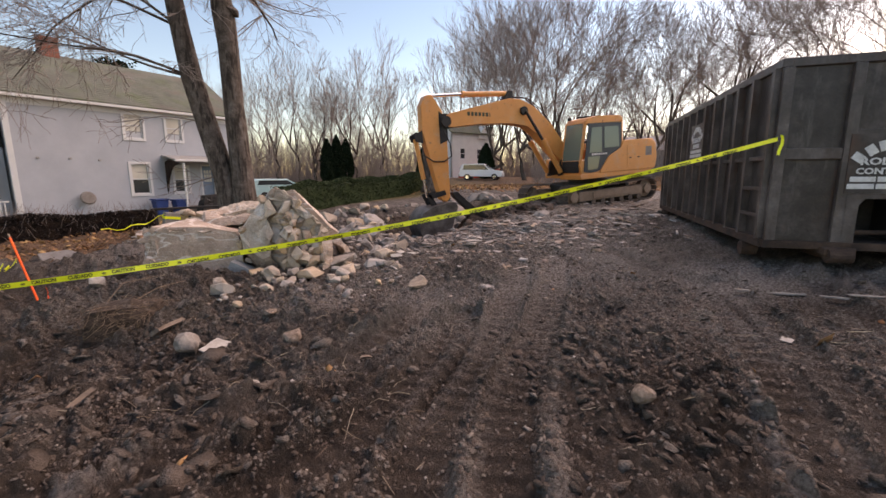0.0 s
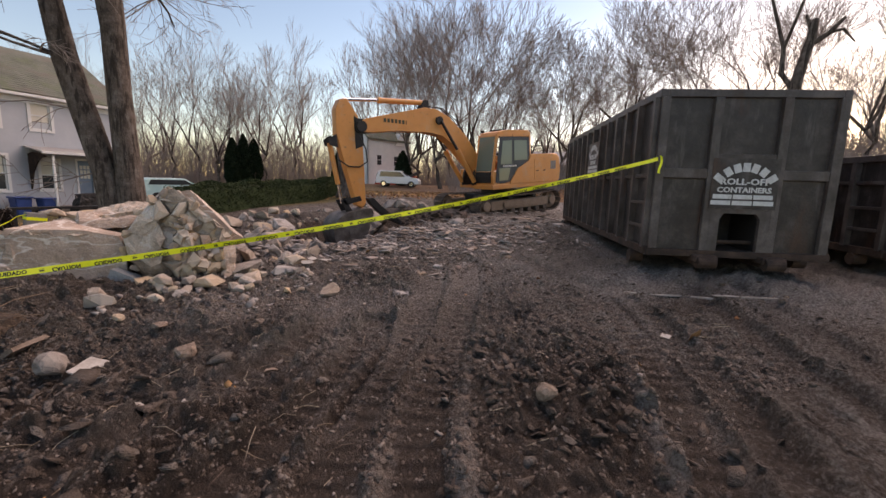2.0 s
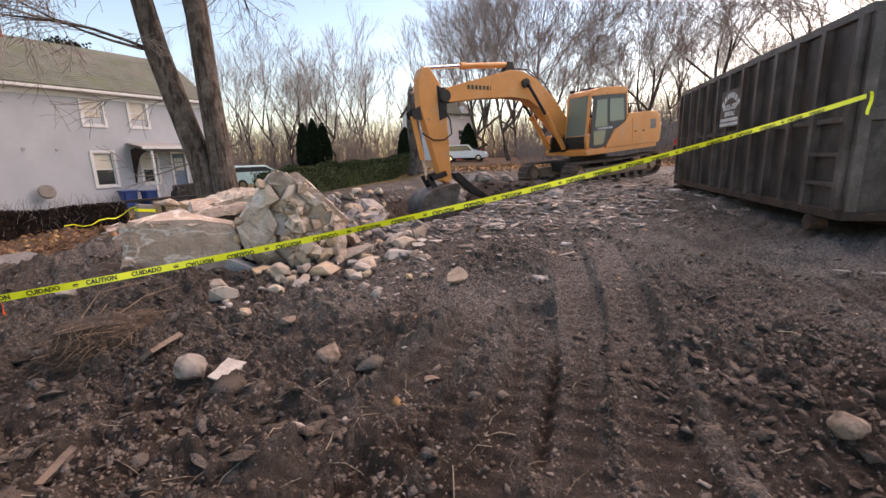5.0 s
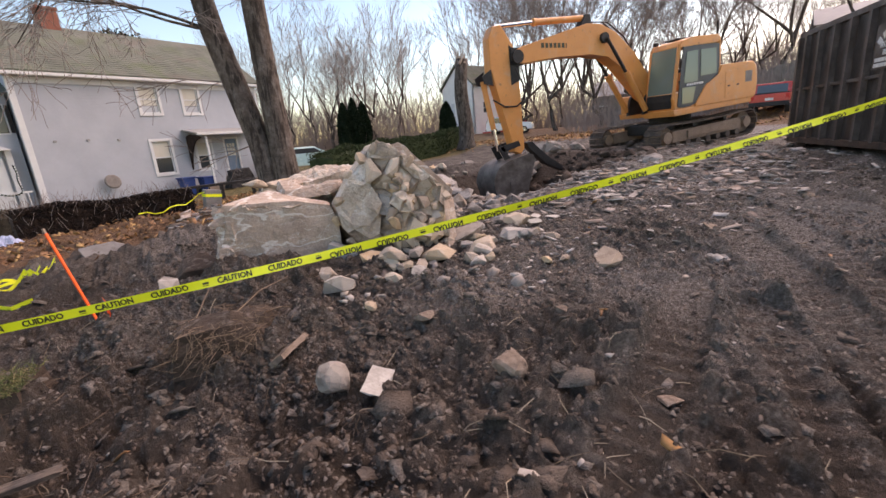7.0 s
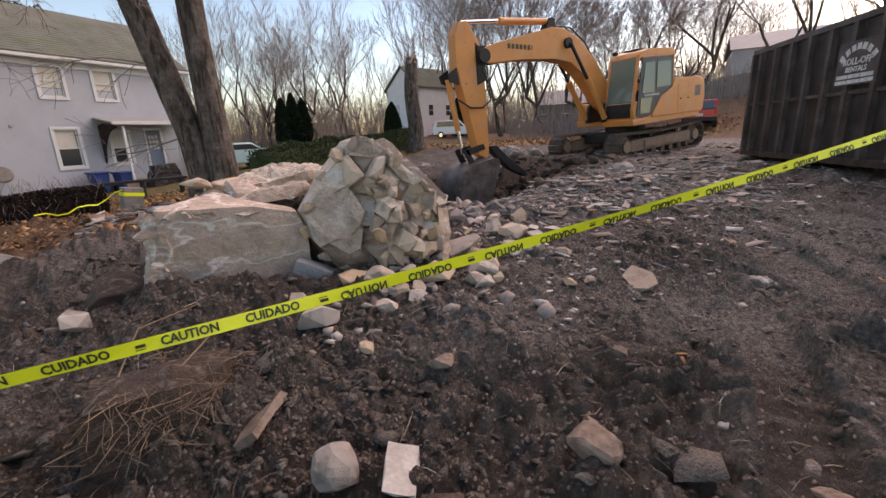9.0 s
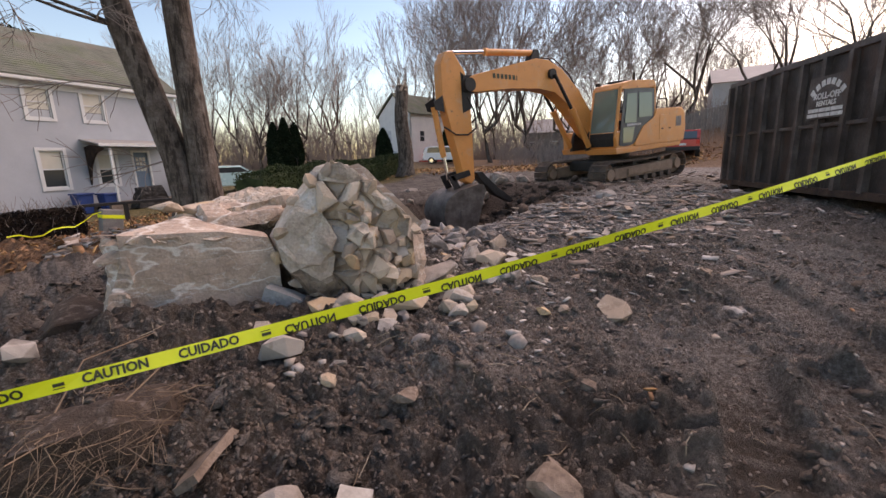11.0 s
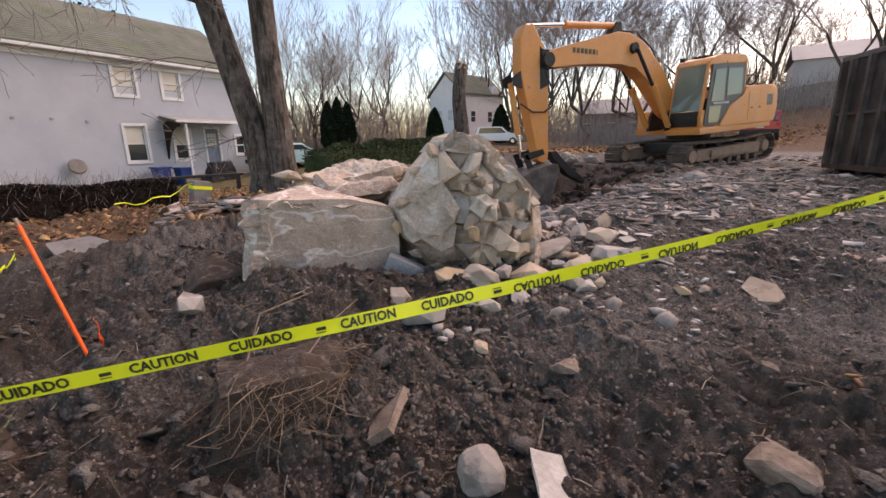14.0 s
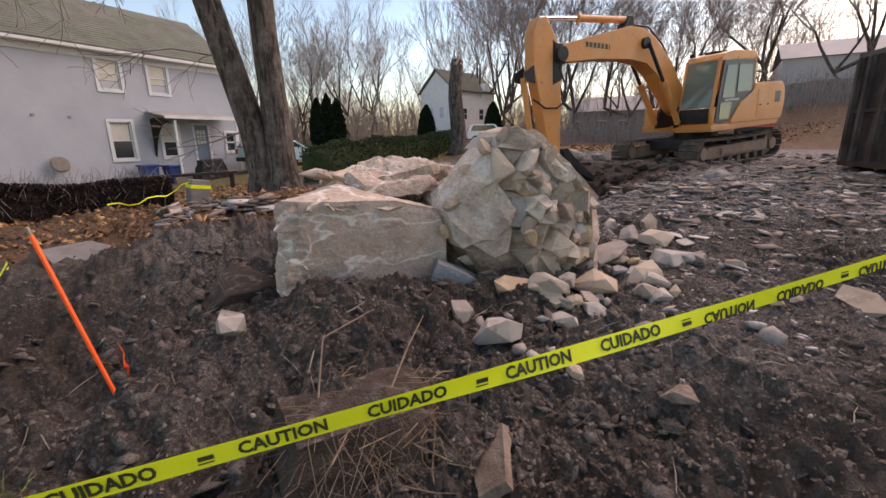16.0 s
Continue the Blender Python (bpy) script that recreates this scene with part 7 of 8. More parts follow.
# ---- loose stuff: clods, pebbles, chips, sticks, leaves ----
def scatter_solid(name, count, place, lo, hi, flat, material, label, seed, sink=0.1, jagged=0.35):
    """Many small uneven lumps joined as one."""
    rs = np.random.RandomState(seed)
    base = np.array([(0, 0, 1), (0.89, 0, 0.45), (0.28, 0.85, 0.45), (-0.72, 0.53, 0.45), (-0.72, -0.53, 0.45), (0.28, -0.85, 0.45), (0.72, 0.53, -0.45), (-0.28, 0.85, -0.45), (-0.89, 0, -0.45), (-0.28, -0.85, -0.45), (0.72, -0.53, -0.45), (0, 0, -1)])
    tri = np.array([(0, 1, 2), (0, 2, 3), (0, 3, 4), (0, 4, 5), (0, 5, 1), (1, 6, 2), (2, 7, 3), (3, 8, 4), (4, 9, 5), (5, 10, 1), (6, 7, 2), (7, 8, 3), (8, 9, 4), (9, 10, 5), (10, 6, 1)])
    x, y = place(rs, count)
    n = len(x)
    s = lo * (hi / lo) ** (rs.rand(n) ** 2.2) * 0.5
    z = ground_height(x, y)
    v = base[None] * (1 + jagged * (rs.rand(n, 12, 1) - 0.5) * 2)
    v = v * np.stack([s * rs.uniform(0.7, 1.3, n), s * rs.uniform(0.7, 1.3, n), s * flat * rs.uniform(0.6, 1.2, n)], 1)[:, None, :]
    a = rs.rand(n) * 6.283
    ca, sa = np.cos(a)[:, None], np.sin(a)[:, None]
    tx, ty = rs.randn(n)[:, None] * 0.3, rs.randn(n)[:, None] * 0.3
    vx, vy = v[:, :, 0] * ca - v[:, :, 1] * sa, v[:, :, 0] * sa + v[:, :, 1] * ca
    vz = v[:, :, 2] + vx * tx + vy * ty
    co = np.stack([vx + x[:, None], vy + y[:, None], vz + (z + s * flat * sink)[:, None]], 2).reshape(-1, 3)
    f = (tri[None] + (np.arange(n) * 12)[:, None, None]).reshape(-1, 3)
    me = bpy.data.meshes.new(name)
    me.vertices.add(len(co))
    me.vertices.foreach_set("co", co.ravel())
    me.loops.add(f.size)
    me.loops.foreach_set("vertex_index", f.ravel())
    me.polygons.add(len(f))
    me.polygons.foreach_set("loop_start", np.arange(0, f.size, 3))
    me.update(calc_edges=True)
    me.materials.append(material)
    return tagged(new(name, me), label, "debris", kind="stuff")


def rect(x0, x1, y0, y1, keep=None):
    def f(rs, n):
        x, y = rs.uniform(x0, x1, n), rs.uniform(y0, y1, n)
        if keep is not None:
            k = rs.rand(n) < keep(x, y)
            x, y = x[k], y[k]
        return x, y
    return f


def off_ruts(x, y):
    d = np.full(np.shape(x), 9.0)
    for pts, w in RUTS:
        d = np.minimum(d, line_dist(x, y, pts)[0] - w * 0.45)
    return np.where(d > 0, 1.0, 0.12) * (0.15 + 0.85 * sstep(-0.2, 0.5, vnoise(x * 0.9, y * 0.9, 21)))


def island_mat(name, colours, rough=0.9):
    """A colour for each piece, with grain."""
    m = bpy.data.materials.new(name)
    m.use_nodes = True
    ns, L = m.node_tree.nodes, m.node_tree.links.new
    b = ns["Principled BSDF"]
    g = ns.new("ShaderNodeNewGeometry")
    r = ns.new("ShaderNodeValToRGB")
    el = r.color_ramp.elements
    r.color_ramp.interpolation = "CONSTANT"
    el[0].position, el[0].color = 0.0, (*colours[0], 1)
    el[1].position, el[1].color = 1 - 1 / len(colours), (*colours[-1], 1)
    for i in range(1, len(colours) - 1):
        e = el.new(i / len(colours))
        e.color = (*colours[i], 1)
    L(g.outputs["Random Per Island"], r.inputs[0])
    n = ns.new("ShaderNodeTexNoise")
    n.inputs["Scale"].default_value, n.inputs["Detail"].default_value = 25, 6
    L(g.outputs["Position"], n.inputs["Vector"])
    mx = ns.new("ShaderNodeMix")
    mx.data_type, mx.blend_type = "RGBA", "OVERLAY"
    mx.inputs[0].default_value = 0.5
    L(r.outputs[0], mx.inputs[6])
    L(n.outputs[0], mx.inputs[7])
    L(mx.outputs[2], b.inputs["Base Color"])
    b.inputs["Roughness"].default_value = rough
    bp = ns.new("ShaderNodeBump")
    bp.inputs["Strength"].default_value, bp.inputs["Distance"].default_value = 0.5, 0.01
    L(n.outputs[0], bp.inputs["Height"])
    L(bp.outputs[0], b.inputs["Normal"])
    return m


SOIL_BITS = island_mat("soil_bits", [(0.055, 0.039, 0.03), (0.08, 0.058, 0.046), (0.115, 0.09, 0.073), (0.066, 0.05, 0.04), (0.13, 0.11, 0.095)])
PEBBLES = island_mat("pebbles", [(0.17, 0.14, 0.115), (0.26, 0.22, 0.185), (0.24, 0.21, 0.19), (0.12, 0.095, 0.08), (0.19, 0.155, 0.125), (0.33, 0.3, 0.27)])
CHIPS = island_mat("demolition_chips", [(0.23, 0.195, 0.17), (0.32, 0.28, 0.25), (0.13, 0.1, 0.085), (0.42, 0.38, 0.35), (0.2, 0.15, 0.11), (0.26, 0.225, 0.205), (0.38, 0.355, 0.335), (0.1, 0.078, 0.065), (0.17, 0.13, 0.105)])
STRAW = island_mat("dry_sticks", [(0.2, 0.15, 0.1), (0.3, 0.24, 0.17), (0.12, 0.085, 0.06), (0.36, 0.3, 0.22)])
LITTER = island_mat("leaf_litter", [(0.2, 0.09, 0.035), (0.3, 0.16, 0.06), (0.14, 0.07, 0.03), (0.4, 0.25, 0.1), (0.25, 0.13, 0.06)])


def berms(x, y):
    """Crumbs heap up along the ruts' edges, on the middle ridge and in the dug corner."""
    d = np.full(np.shape(x), 9.0)
    for pts, w in RUTS:
        d = np.minimum(d, np.abs(line_dist(x, y, pts)[0] - w * 0.68))
    k = 0.75 * np.exp(-(d / 0.13) ** 2)
    k = np.maximum(k, 0.9 * np.exp(-(((x - 2.4) / 0.5) ** 2 + ((y - 2.3) / 0.7) ** 2)))
    k = np.maximum(k, 0.5 * sstep(0.3, -0.8, x))
    k = np.maximum(k, 0.3 * sstep(0.1, 0.6, vnoise(x * 1.3, y * 1.3, 21)))
    return k * off_ruts(x, y) + 0.03


scatter_solid("mud_clods", 30000, rect(-4.4, 7.0, 0.7, 9.6, berms), 0.014, 0.075, 0.7, MUD_DARK, "loose crumbling clods of brown mud", 1, -0.1, 0.6)
scatter_solid("mud_clods", 9000, rect(-3.3, 4.8, 1.0, 7.2, lambda x, y: 0.12 + 0.88 * off_ruts(x, y) * churned(x, y)), 0.025, 0.085, 0.55, MUD, "broken crumbling clods of paler earth", 44, -0.25, 0.75)
scatter_solid("mud_clods", 1700, rect(-4.2, 0.6, 3.2, 9.2, lambda x, y: 0.15 + 0.85 * sstep(0.8, -1.2, x)), 0.03, 0.15, 0.42, MUD, "coarse clods of dug brown earth", 2, -0.6, 0.7)

scatter_solid("mud_clods", 340, lambda rs, n: (2.35 + rs.randn(n) * 0.42, 2.2 + rs.randn(n) * 0.75), 0.04, 0.13, 0.45, MUD_DARK, "coarse clods pressed up between the ruts", 41, -0.3, 0.7)
scatter_solid("mud_clods", 700, rect(-2.2, 0.2, 1.6, 4.4, lambda x, y: 0.2 + 0.8 * sstep(0.0, 0.4, vnoise(x * 1.7, y * 1.7, 61))), 0.06, 0.22, 0.4, MUD_DARK, "flat crusted clods of dug clay", 42, -0.2, 0.55)
scatter_solid("black_clods", 900, lambda rs, n: (6.0 + rs.randn(n) * 1.5, 12.2 + rs.randn(n) * 1.0), 0.06, 0.4, 0.7, CLOD, "lumps of black-brown soil in the dug pit", 43, 0.1, 0.6)


def crumbs(name, count, place, lo, hi, label, seed):
    """Tiny four-sided crumbs of soil joined as one."""
    rs = np.random.RandomState(seed)
    x, y = place(rs, count)
    n = len(x)
    s = lo * (hi / lo) ** (rs.rand(n) ** 1.8) * 0.5
    z = ground_height(x, y)
    a = rs.rand(n, 1) * 6.283 + np.array([[0, 1.57, 3.14, 4.71]]) + rs.randn(n, 4) * 0.25
    r = s[:, None] * rs.uniform(0.7, 1.3, (n, 4))
    vx, vy = np.concatenate([np.cos(a) * r, rs.randn(n, 1) * 0.3 * s[:, None]], 1), np.concatenate([np.sin(a) * r, rs.randn(n, 1) * 0.3 * s[:, None]], 1)
    vz = np.concatenate([-0.25 * s[:, None] * np.ones((n, 4)) + rs.randn(n, 4) * 0.2 * s[:, None], s[:, None] * rs.uniform(0.6, 1.2, (n, 1))], 1)
    co = np.stack([vx + x[:, None], vy + y[:, None], vz + z[:, None]], 2).reshape(-1, 3)
    f = (np.array([(0, 1, 4), (1, 2, 4), (2, 3, 4), (3, 0, 4)])[None] + (np.arange(n) * 5)[:, None, None]).reshape(-1, 3)
    me = bpy.data.meshes.new(name)
    me.vertices.add(len(co))
    me.vertices.foreach_set("co", co.ravel())
    me.loops.add(f.size)
    me.loops.foreach_set("vertex_index", f.ravel())
    me.polygons.add(len(f))
    me.polygons.foreach_set("loop_start", np.arange(0, f.size, 3))
    me.update(calc_edges=True)
    me.materials.append(SOIL_BITS)
    return tagged(new(name, me), label, "soil", kind="stuff")


crumbs("soil_crumbs", 110000, rect(-3.2, 4.6, 0.9, 7.0, lambda x, y: 0.25 + 0.75 * off_ruts(x, y)), 0.008, 0.035, "fine dry crumbs of brown soil", 9)
scatter_solid("small_stones", 90, lambda rs, n: (rs.uniform(-0.6, 2.1, n), 6.15 + rs.randn(n) * 0.33), 0.04, 0.16, 0.75, PEBBLES, "small pale stones before the rubble", 13, 0.2, 0.45)
scatter_solid("pebbles", 800, rect(-4.5, 9, 0.7, 12), 0.01, 0.045, 0.7, PEBBLES, "scattered pale pebbles and chips", 3)


def mat_zone(x, y):
    return np.exp(-((((x - 5.4) / 3.3) ** 2 + ((y - 8.2) / 2.2) ** 2) ** 1.4)) * (1 - np.exp(-((((x - 6.1) / 2.6) ** 2 + ((y - 12.5) / 2.1) ** 2) ** 2)))


def plates(name, count, place, lo, hi, label, material, seed, slim=0.4, thick=0.08, tilt=0.18, lift=0.0):
    """Thin broken pieces (lath, plaster, shingle) joined as one."""
    rs = np.random.RandomState(seed)
    x, y = place(rs, count)
    n = len(x)
    L = lo * (hi / lo) ** (rs.rand(n) ** 2) * 0.5
    w = L * rs.uniform(slim * 0.4, min(1, slim * 2), n)
    h = np.maximum(0.004, L * thick)
    z = ground_height(x, y) + h + lift
    sx = np.array([-1, 1, 1, -1, -1, 1, 1, -1])
    sy = np.array([-1, -1, 1, 1, -1, -1, 1, 1])
    sz = np.array([-1, -1, -1, -1, 1, 1, 1, 1])
    jig = 1 + 0.35 * (rs.rand(n, 8) - 0.5)
    vx, vy, vz = sx * L[:, None] * jig, sy * w[:, None] * jig[:, ::-1], sz * h[:, None]
    a = rs.rand(n)[:, None] * 6.283
    X, Y = vx * np.cos(a) - vy * np.sin(a), vx * np.sin(a) + vy * np.cos(a)
    Z = vz + X * rs.randn(n, 1) * tilt + Y * rs.randn(n, 1) * tilt
    co = np.stack([X + x[:, None], Y + y[:, None], Z + z[:, None]], 2).reshape(-1, 3)
    q = np.array([(0, 3, 2, 1), (4, 5, 6, 7), (0, 1, 5, 4), (1, 2, 6, 5), (2, 3, 7, 6), (3, 0, 4, 7)])
    f = (q[None] + (np.arange(n) * 8)[:, None, None]).reshape(-1, 4)
    me = bpy.data.meshes.new(name)
    me.vertices.add(len(co))
    me.vertices.foreach_set("co", co.ravel())
    me.loops.add(f.size)
    me.loops.foreach_set("vertex_index", f.ravel())
    me.polygons.add(len(f))
    me.polygons.foreach_set("loop_start", np.arange(0, f.size, 4))
    me.update(calc_edges=True)
    me.materials.append(material)
    return tagged(new(name, me), label, "debris", kind="stuff")


plates("demolition_debris", 17000, rect(1.0, 10.5, 5.0, 13.5, mat_zone), 0.025, 0.24, "flattened grey shingle, lath and plaster debris", CHIPS, 4)
plates("demolition_debris", 3000, rect(0.8, 9.5, 4.9, 11), 0.02, 0.1, "scattered grey chips of plaster and lath", CHIPS, 5)
plates("demolition_debris", 900, rect(9, 18, 6, 12.5), 0.05, 0.4, "scattered grey chips beyond the machine", CHIPS, 6)
plates("demolition_debris", 500, rect(-2.9, -1.0, 12.2, 14.4), 0.06, 0.5, "pale broken plaster beside the big tree", CHIPS, 7)
plates("plaster_bits", 150, rect(-3.5, 6.5, 1.2, 6.5), 0.015, 0.06, "small pale plaster bits on mud", PEBBLES, 8, 0.7)
plates("leaf_litter", 7000, rect(-10, 0.5, 10.8, 24, lambda x, y: sstep(11.0, 13.0, y - 0.2 * x)), 0.06, 0.12, "fallen brown oak leaves along the hedge", LITTER, 10, 0.6, 0.03, 0.5, 0.01)
plates("leaf_litter", 34, rect(-3.5, 6, 1.2, 10), 0.05, 0.1, "single brown leaves blown on mud", LITTER, 11, 0.6, 0.03, 0.5, 0.005)
plates("leaf_litter", 5000, rect(10, 34, 17, 34, lambda x, y: sstep(20, 26, x * 0.86 + y * 0.5)), 0.1, 0.22, "fallen leaves on the bank", LITTER, 12, 0.6, 0.03, 0.5, 0.01)


def sticks(name, count, place, lo, hi, r, label, material, seed):
    rg = random.Random(seed)
    paths = []
    for _ in range(count):
        x, y = place(rg)
        L, a = rg.uniform(lo, hi), rg.uniform(0, 6.28)
        dx, dy = math.cos(a) * L, math.sin(a) * L
        z0, z1 = gz(x, y), gz(x + dx, y + dy)
        rr = r * rg.uniform(0.5, 1.3)
        paths.append([(Vector((x, y, z0 + rr)), rr), (Vector((x + dx * 0.5 + rg.gauss(0, L * 0.08), y + dy * 0.5 + rg.gauss(0, L * 0.08), (z0 + z1) / 2 + rr + rg.uniform(0, L * 0.15))), rr * 0.9), (Vector((x + dx, y + dy, z1 + rr + rg.uniform(0, L * 0.12))), rr * 0.4)])
    ob = new(name, mesh_of(name, *tube_lists(paths, 4)))
    ob.data.materials.append(material)
    return tagged(ob, label, "debris", kind="stuff")


sticks("dry_sticks", 420, lambda r: (r.uniform(-3.8, 1.0), r.uniform(1.5, 8.5)), 0.05, 0.24, 0.0028, "thin dry sticks and straw on mud", STRAW, 3)
sticks("dry_sticks", 160, lambda r: (r.uniform(0, 5), r.uniform(1.2, 6.5)), 0.05, 0.2, 0.003, "thin dry sticks and straw on mud", STRAW, 4)

sticks("root_fibres", 420, lambda r: (r.gauss(-1.3, 0.9), r.gauss(5.6, 1.0)), 0.06, 0.26, 0.0022, "torn brown root fibres in the dug earth", ROOTMAT, 5)

# ---- root ball ----
rb = Vector((-1.42, 5.88, -0.06))
root = thing("root_ball", Matrix.Translation(rb), "torn-out root ball of brown earth with hanging fibres", "root ball")
part("earth", rough_block("earth", [(-0.45, -0.25, -0.3), (0.4, -0.3, -0.3), (0.45, 0.4, -0.3), (-0.5, 0.4, -0.3), (-0.36, -0.16, 0.22), (0.3, -0.18, 0.24), (0.34, 0.3, 0.2), (-0.36, 0.3, 0.18), (0, 0, 0.3)], 41, 0.06), CLOD, root)
rg = random.Random(51)
paths = []
for _ in range(240):
    a = rg.uniform(-math.pi, math.pi)
    p = Vector((math.cos(a) * 0.38 * rg.uniform(0.4, 1.05), math.sin(a) * 0.3 * rg.uniform(0.4, 1.05), rg.uniform(0.0, 0.28)))
    d = Vector((p.x * 0.4 + rg.gauss(0, 0.11), p.y * 0.4 - 0.06 + rg.gauss(0, 0.09), -rg.uniform(0.02, 0.22)))
    r = rg.choice((0.0012, 0.0016, 0.0022, 0.004))
    paths.append([(p, r), (p + d * 0.4 + Vector((rg.gauss(0, 0.07), rg.gauss(0, 0.07), 0.05)), r * 0.9), (p + d * 0.8 + Vector((rg.gauss(0, 0.03), rg.gauss(0, 0.03), 0)), r * 0.7), (p + d + Vector((rg.gauss(0, 0.04), rg.gauss(0, 0.04), 0)), r * 0.4)])
part("root_hair", mesh_of("root_hair", *tube_lists(paths, 4)), ROOTMAT, root)["kind"] = "stuff"
for k, (a, b, c) in enumerate((((0.05, -0.1, 0.25), (0.3, 0.2, 0.35), (0.55, 0.55, 0.33)), ((-0.2, 0.1, 0.25), (-0.1, 0.4, 0.4), (0.25, 0.6, 0.42)), ((0.2, 0.0, 0.2), (0.45, 0.1, 0.2), (0.7, 0.15, 0.1)))):
    part("root", mesh_of("root", *tube_lists([[(Vector(a), 0.006), (Vector(b), 0.005), (Vector(c), 0.003)]], 6), True), ROOTMAT, root)

# ---- orange survey stakes ----
def stake(x, y, top, h, label):
    b = Vector((x, y, gz(x, y) - 0.12))
    t = thing("survey_stake", look(b, b + (Vector(top) - b)) @ Matrix.Rotation(radians(180), 4, "X"), label, "stake", "survey stakes")
    L = (Vector(top) - b).length
    part("lath", boxed(-0.021, 0.021, -0.006, 0.006, 0, L * 0.96, bevel=0.002), ORANGE, t)
    part("lath_tip", boxed(-0.021, 0.021, -0.006, 0.006, L * 0.96, L, bevel=0.002), RAWWOOD, t, "bare wooden tip")


stake(-2.55, 6.95, (-2.76, 6.94, 0.95), 1.0, "leaning fluorescent orange wooden survey stake in mud")
stake(-3.95, 8.1, (-4.02, 8.12, 0.28), 0.3, "short fluorescent orange survey stake in mud")

# ---- broken boards and cards ----
def board(name, x, y, L, w, th, turn, tilt, material, label, dz=0.02):
    bm = bmesh.new()
    box(bm, -L / 2, L / 2, -w / 2, w / 2, -th / 2, th / 2)
    bmesh.ops.subdivide_edges(bm, edges=bm.edges[:], cuts=2)
    rg = random.Random(int(x * 71 + y * 13))
    for v in bm.verts:
        v.co += Vector((rg.gauss(0, 0.02 * L), rg.gauss(0, 0.05 * w), 0.008 * L * math.sin(v.co.x * 6)))
    ob = part(name, bm, material, None, label, Matrix.Translation((x, y, gz(x, y) + dz)) @ Matrix.Rotation(radians(turn), 4, "Z") @ Matrix.Rotation(radians(tilt), 4, "X"))
    return tagged(ob, label, "board", "broken boards")


board("torn_board", -0.45, 4.8, 0.3, 0.15, 0.012, 60, 18, PAPER, "torn white board lying on mud", 0.05)
sl = thing("stone_slab", Matrix.Translation((-0.98, 5.5, gz(-0.98, 5.5) + 0.06)) @ Matrix.Rotation(radians(58), 4, "Z") @ Matrix.Rotation(radians(-35), 4, "X"), "flat broken stone slab tilted in the mud", "rock")
part("body", rough_block("body", [(-0.2, -0.09, -0.02), (0.2, -0.1, -0.02), (0.24, 0.02, -0.02), (0.1, 0.11, -0.02), (-0.2, 0.07, -0.02), (-0.18, -0.08, 0.03), (0.19, -0.09, 0.03), (0.22, 0.02, 0.03), (0.09, 0.1, 0.03), (-0.19, 0.06, 0.03)], 33, 0.018, 0.05), STONE_MUDDY, sl)
place_rock("stone", 1.97, 5.28, 0.42, "flat tan stone slab on mud", 0.4, 3, 0.2, (8, -6), 20, STONE)
board("torn_board", 4.22, 2.0, 0.12, 0.08, 0.006, 20, 5, PAPER, "small white scrap on mud", 0.03)
board("plank", 5.45, 2.62, 1.0, 0.05, 0.012, -48, 2, DEBRIS, "pale weathered plank lying by the dumpster", 0.02)
board("plank", 6.05, 1.98, 0.7, 0.05, 0.012, -46, 2, DEBRIS, "pale weathered plank lying by the dumpster", 0.02)
rng = random.Random(77)
for i in range(60):
    x, y = rng.gauss(5.8, 1.6), rng.gauss(8.8, 1.1)
    board("plank", x, y, rng.uniform(0.2, 0.8), rng.uniform(0.03, 0.11), 0.014, rng.uniform(0, 180), rng.uniform(-12, 12), rng.choice((RAWWOOD, DEBRIS, DEBRIS, PAPER)), "broken grey board in the demolition debris", 0.03)
for i, (x, y) in enumerate(((2.15, 6.7), (2.3, 6.9), (2.0, 6.95), (2.45, 6.75), (5.6, 8.7), (6.1, 9.0))):
    board("paper_scrap", x, y, 0.17, 0.1, 0.004, 37 * i, 20 - 7 * i, PAPER, "crumpled white paper scrap in debris", 0.05)
for x, y in ((2.34, 5.0), (2.75, 4.75)):
    rag = thing("crumpled_rag", Matrix.Translation((x, y, gz(x, y) + 0.02)) @ Matrix.Rotation(x * 9, 4, "Z"), "crumpled grey-white rag trodden into mud", "rag")
    part("cloth", rough_block("cloth", [(-0.13, -0.06, -0.03), (0.12, -0.08, -0.03), (0.14, 0.05, -0.03), (-0.1, 0.08, -0.03), (-0.07, 0.0, 0.025), (0.06, 0.02, 0.03), (0.0, -0.05, 0.02)], int(x * 10), 0.06, 0.02), DEBRIS, rag)
board("rotten_board", -2.75, 5.0, 0.9, 0.07, 0.03, 12, 5, TRACK, "dark rotten board sunk in mud", 0.04)
board("metal_strip", -1.3, 3.9, 0.3, 0.035, 0.01, 75, 30, TRACK, "grey metal strip standing in mud", 0.06)


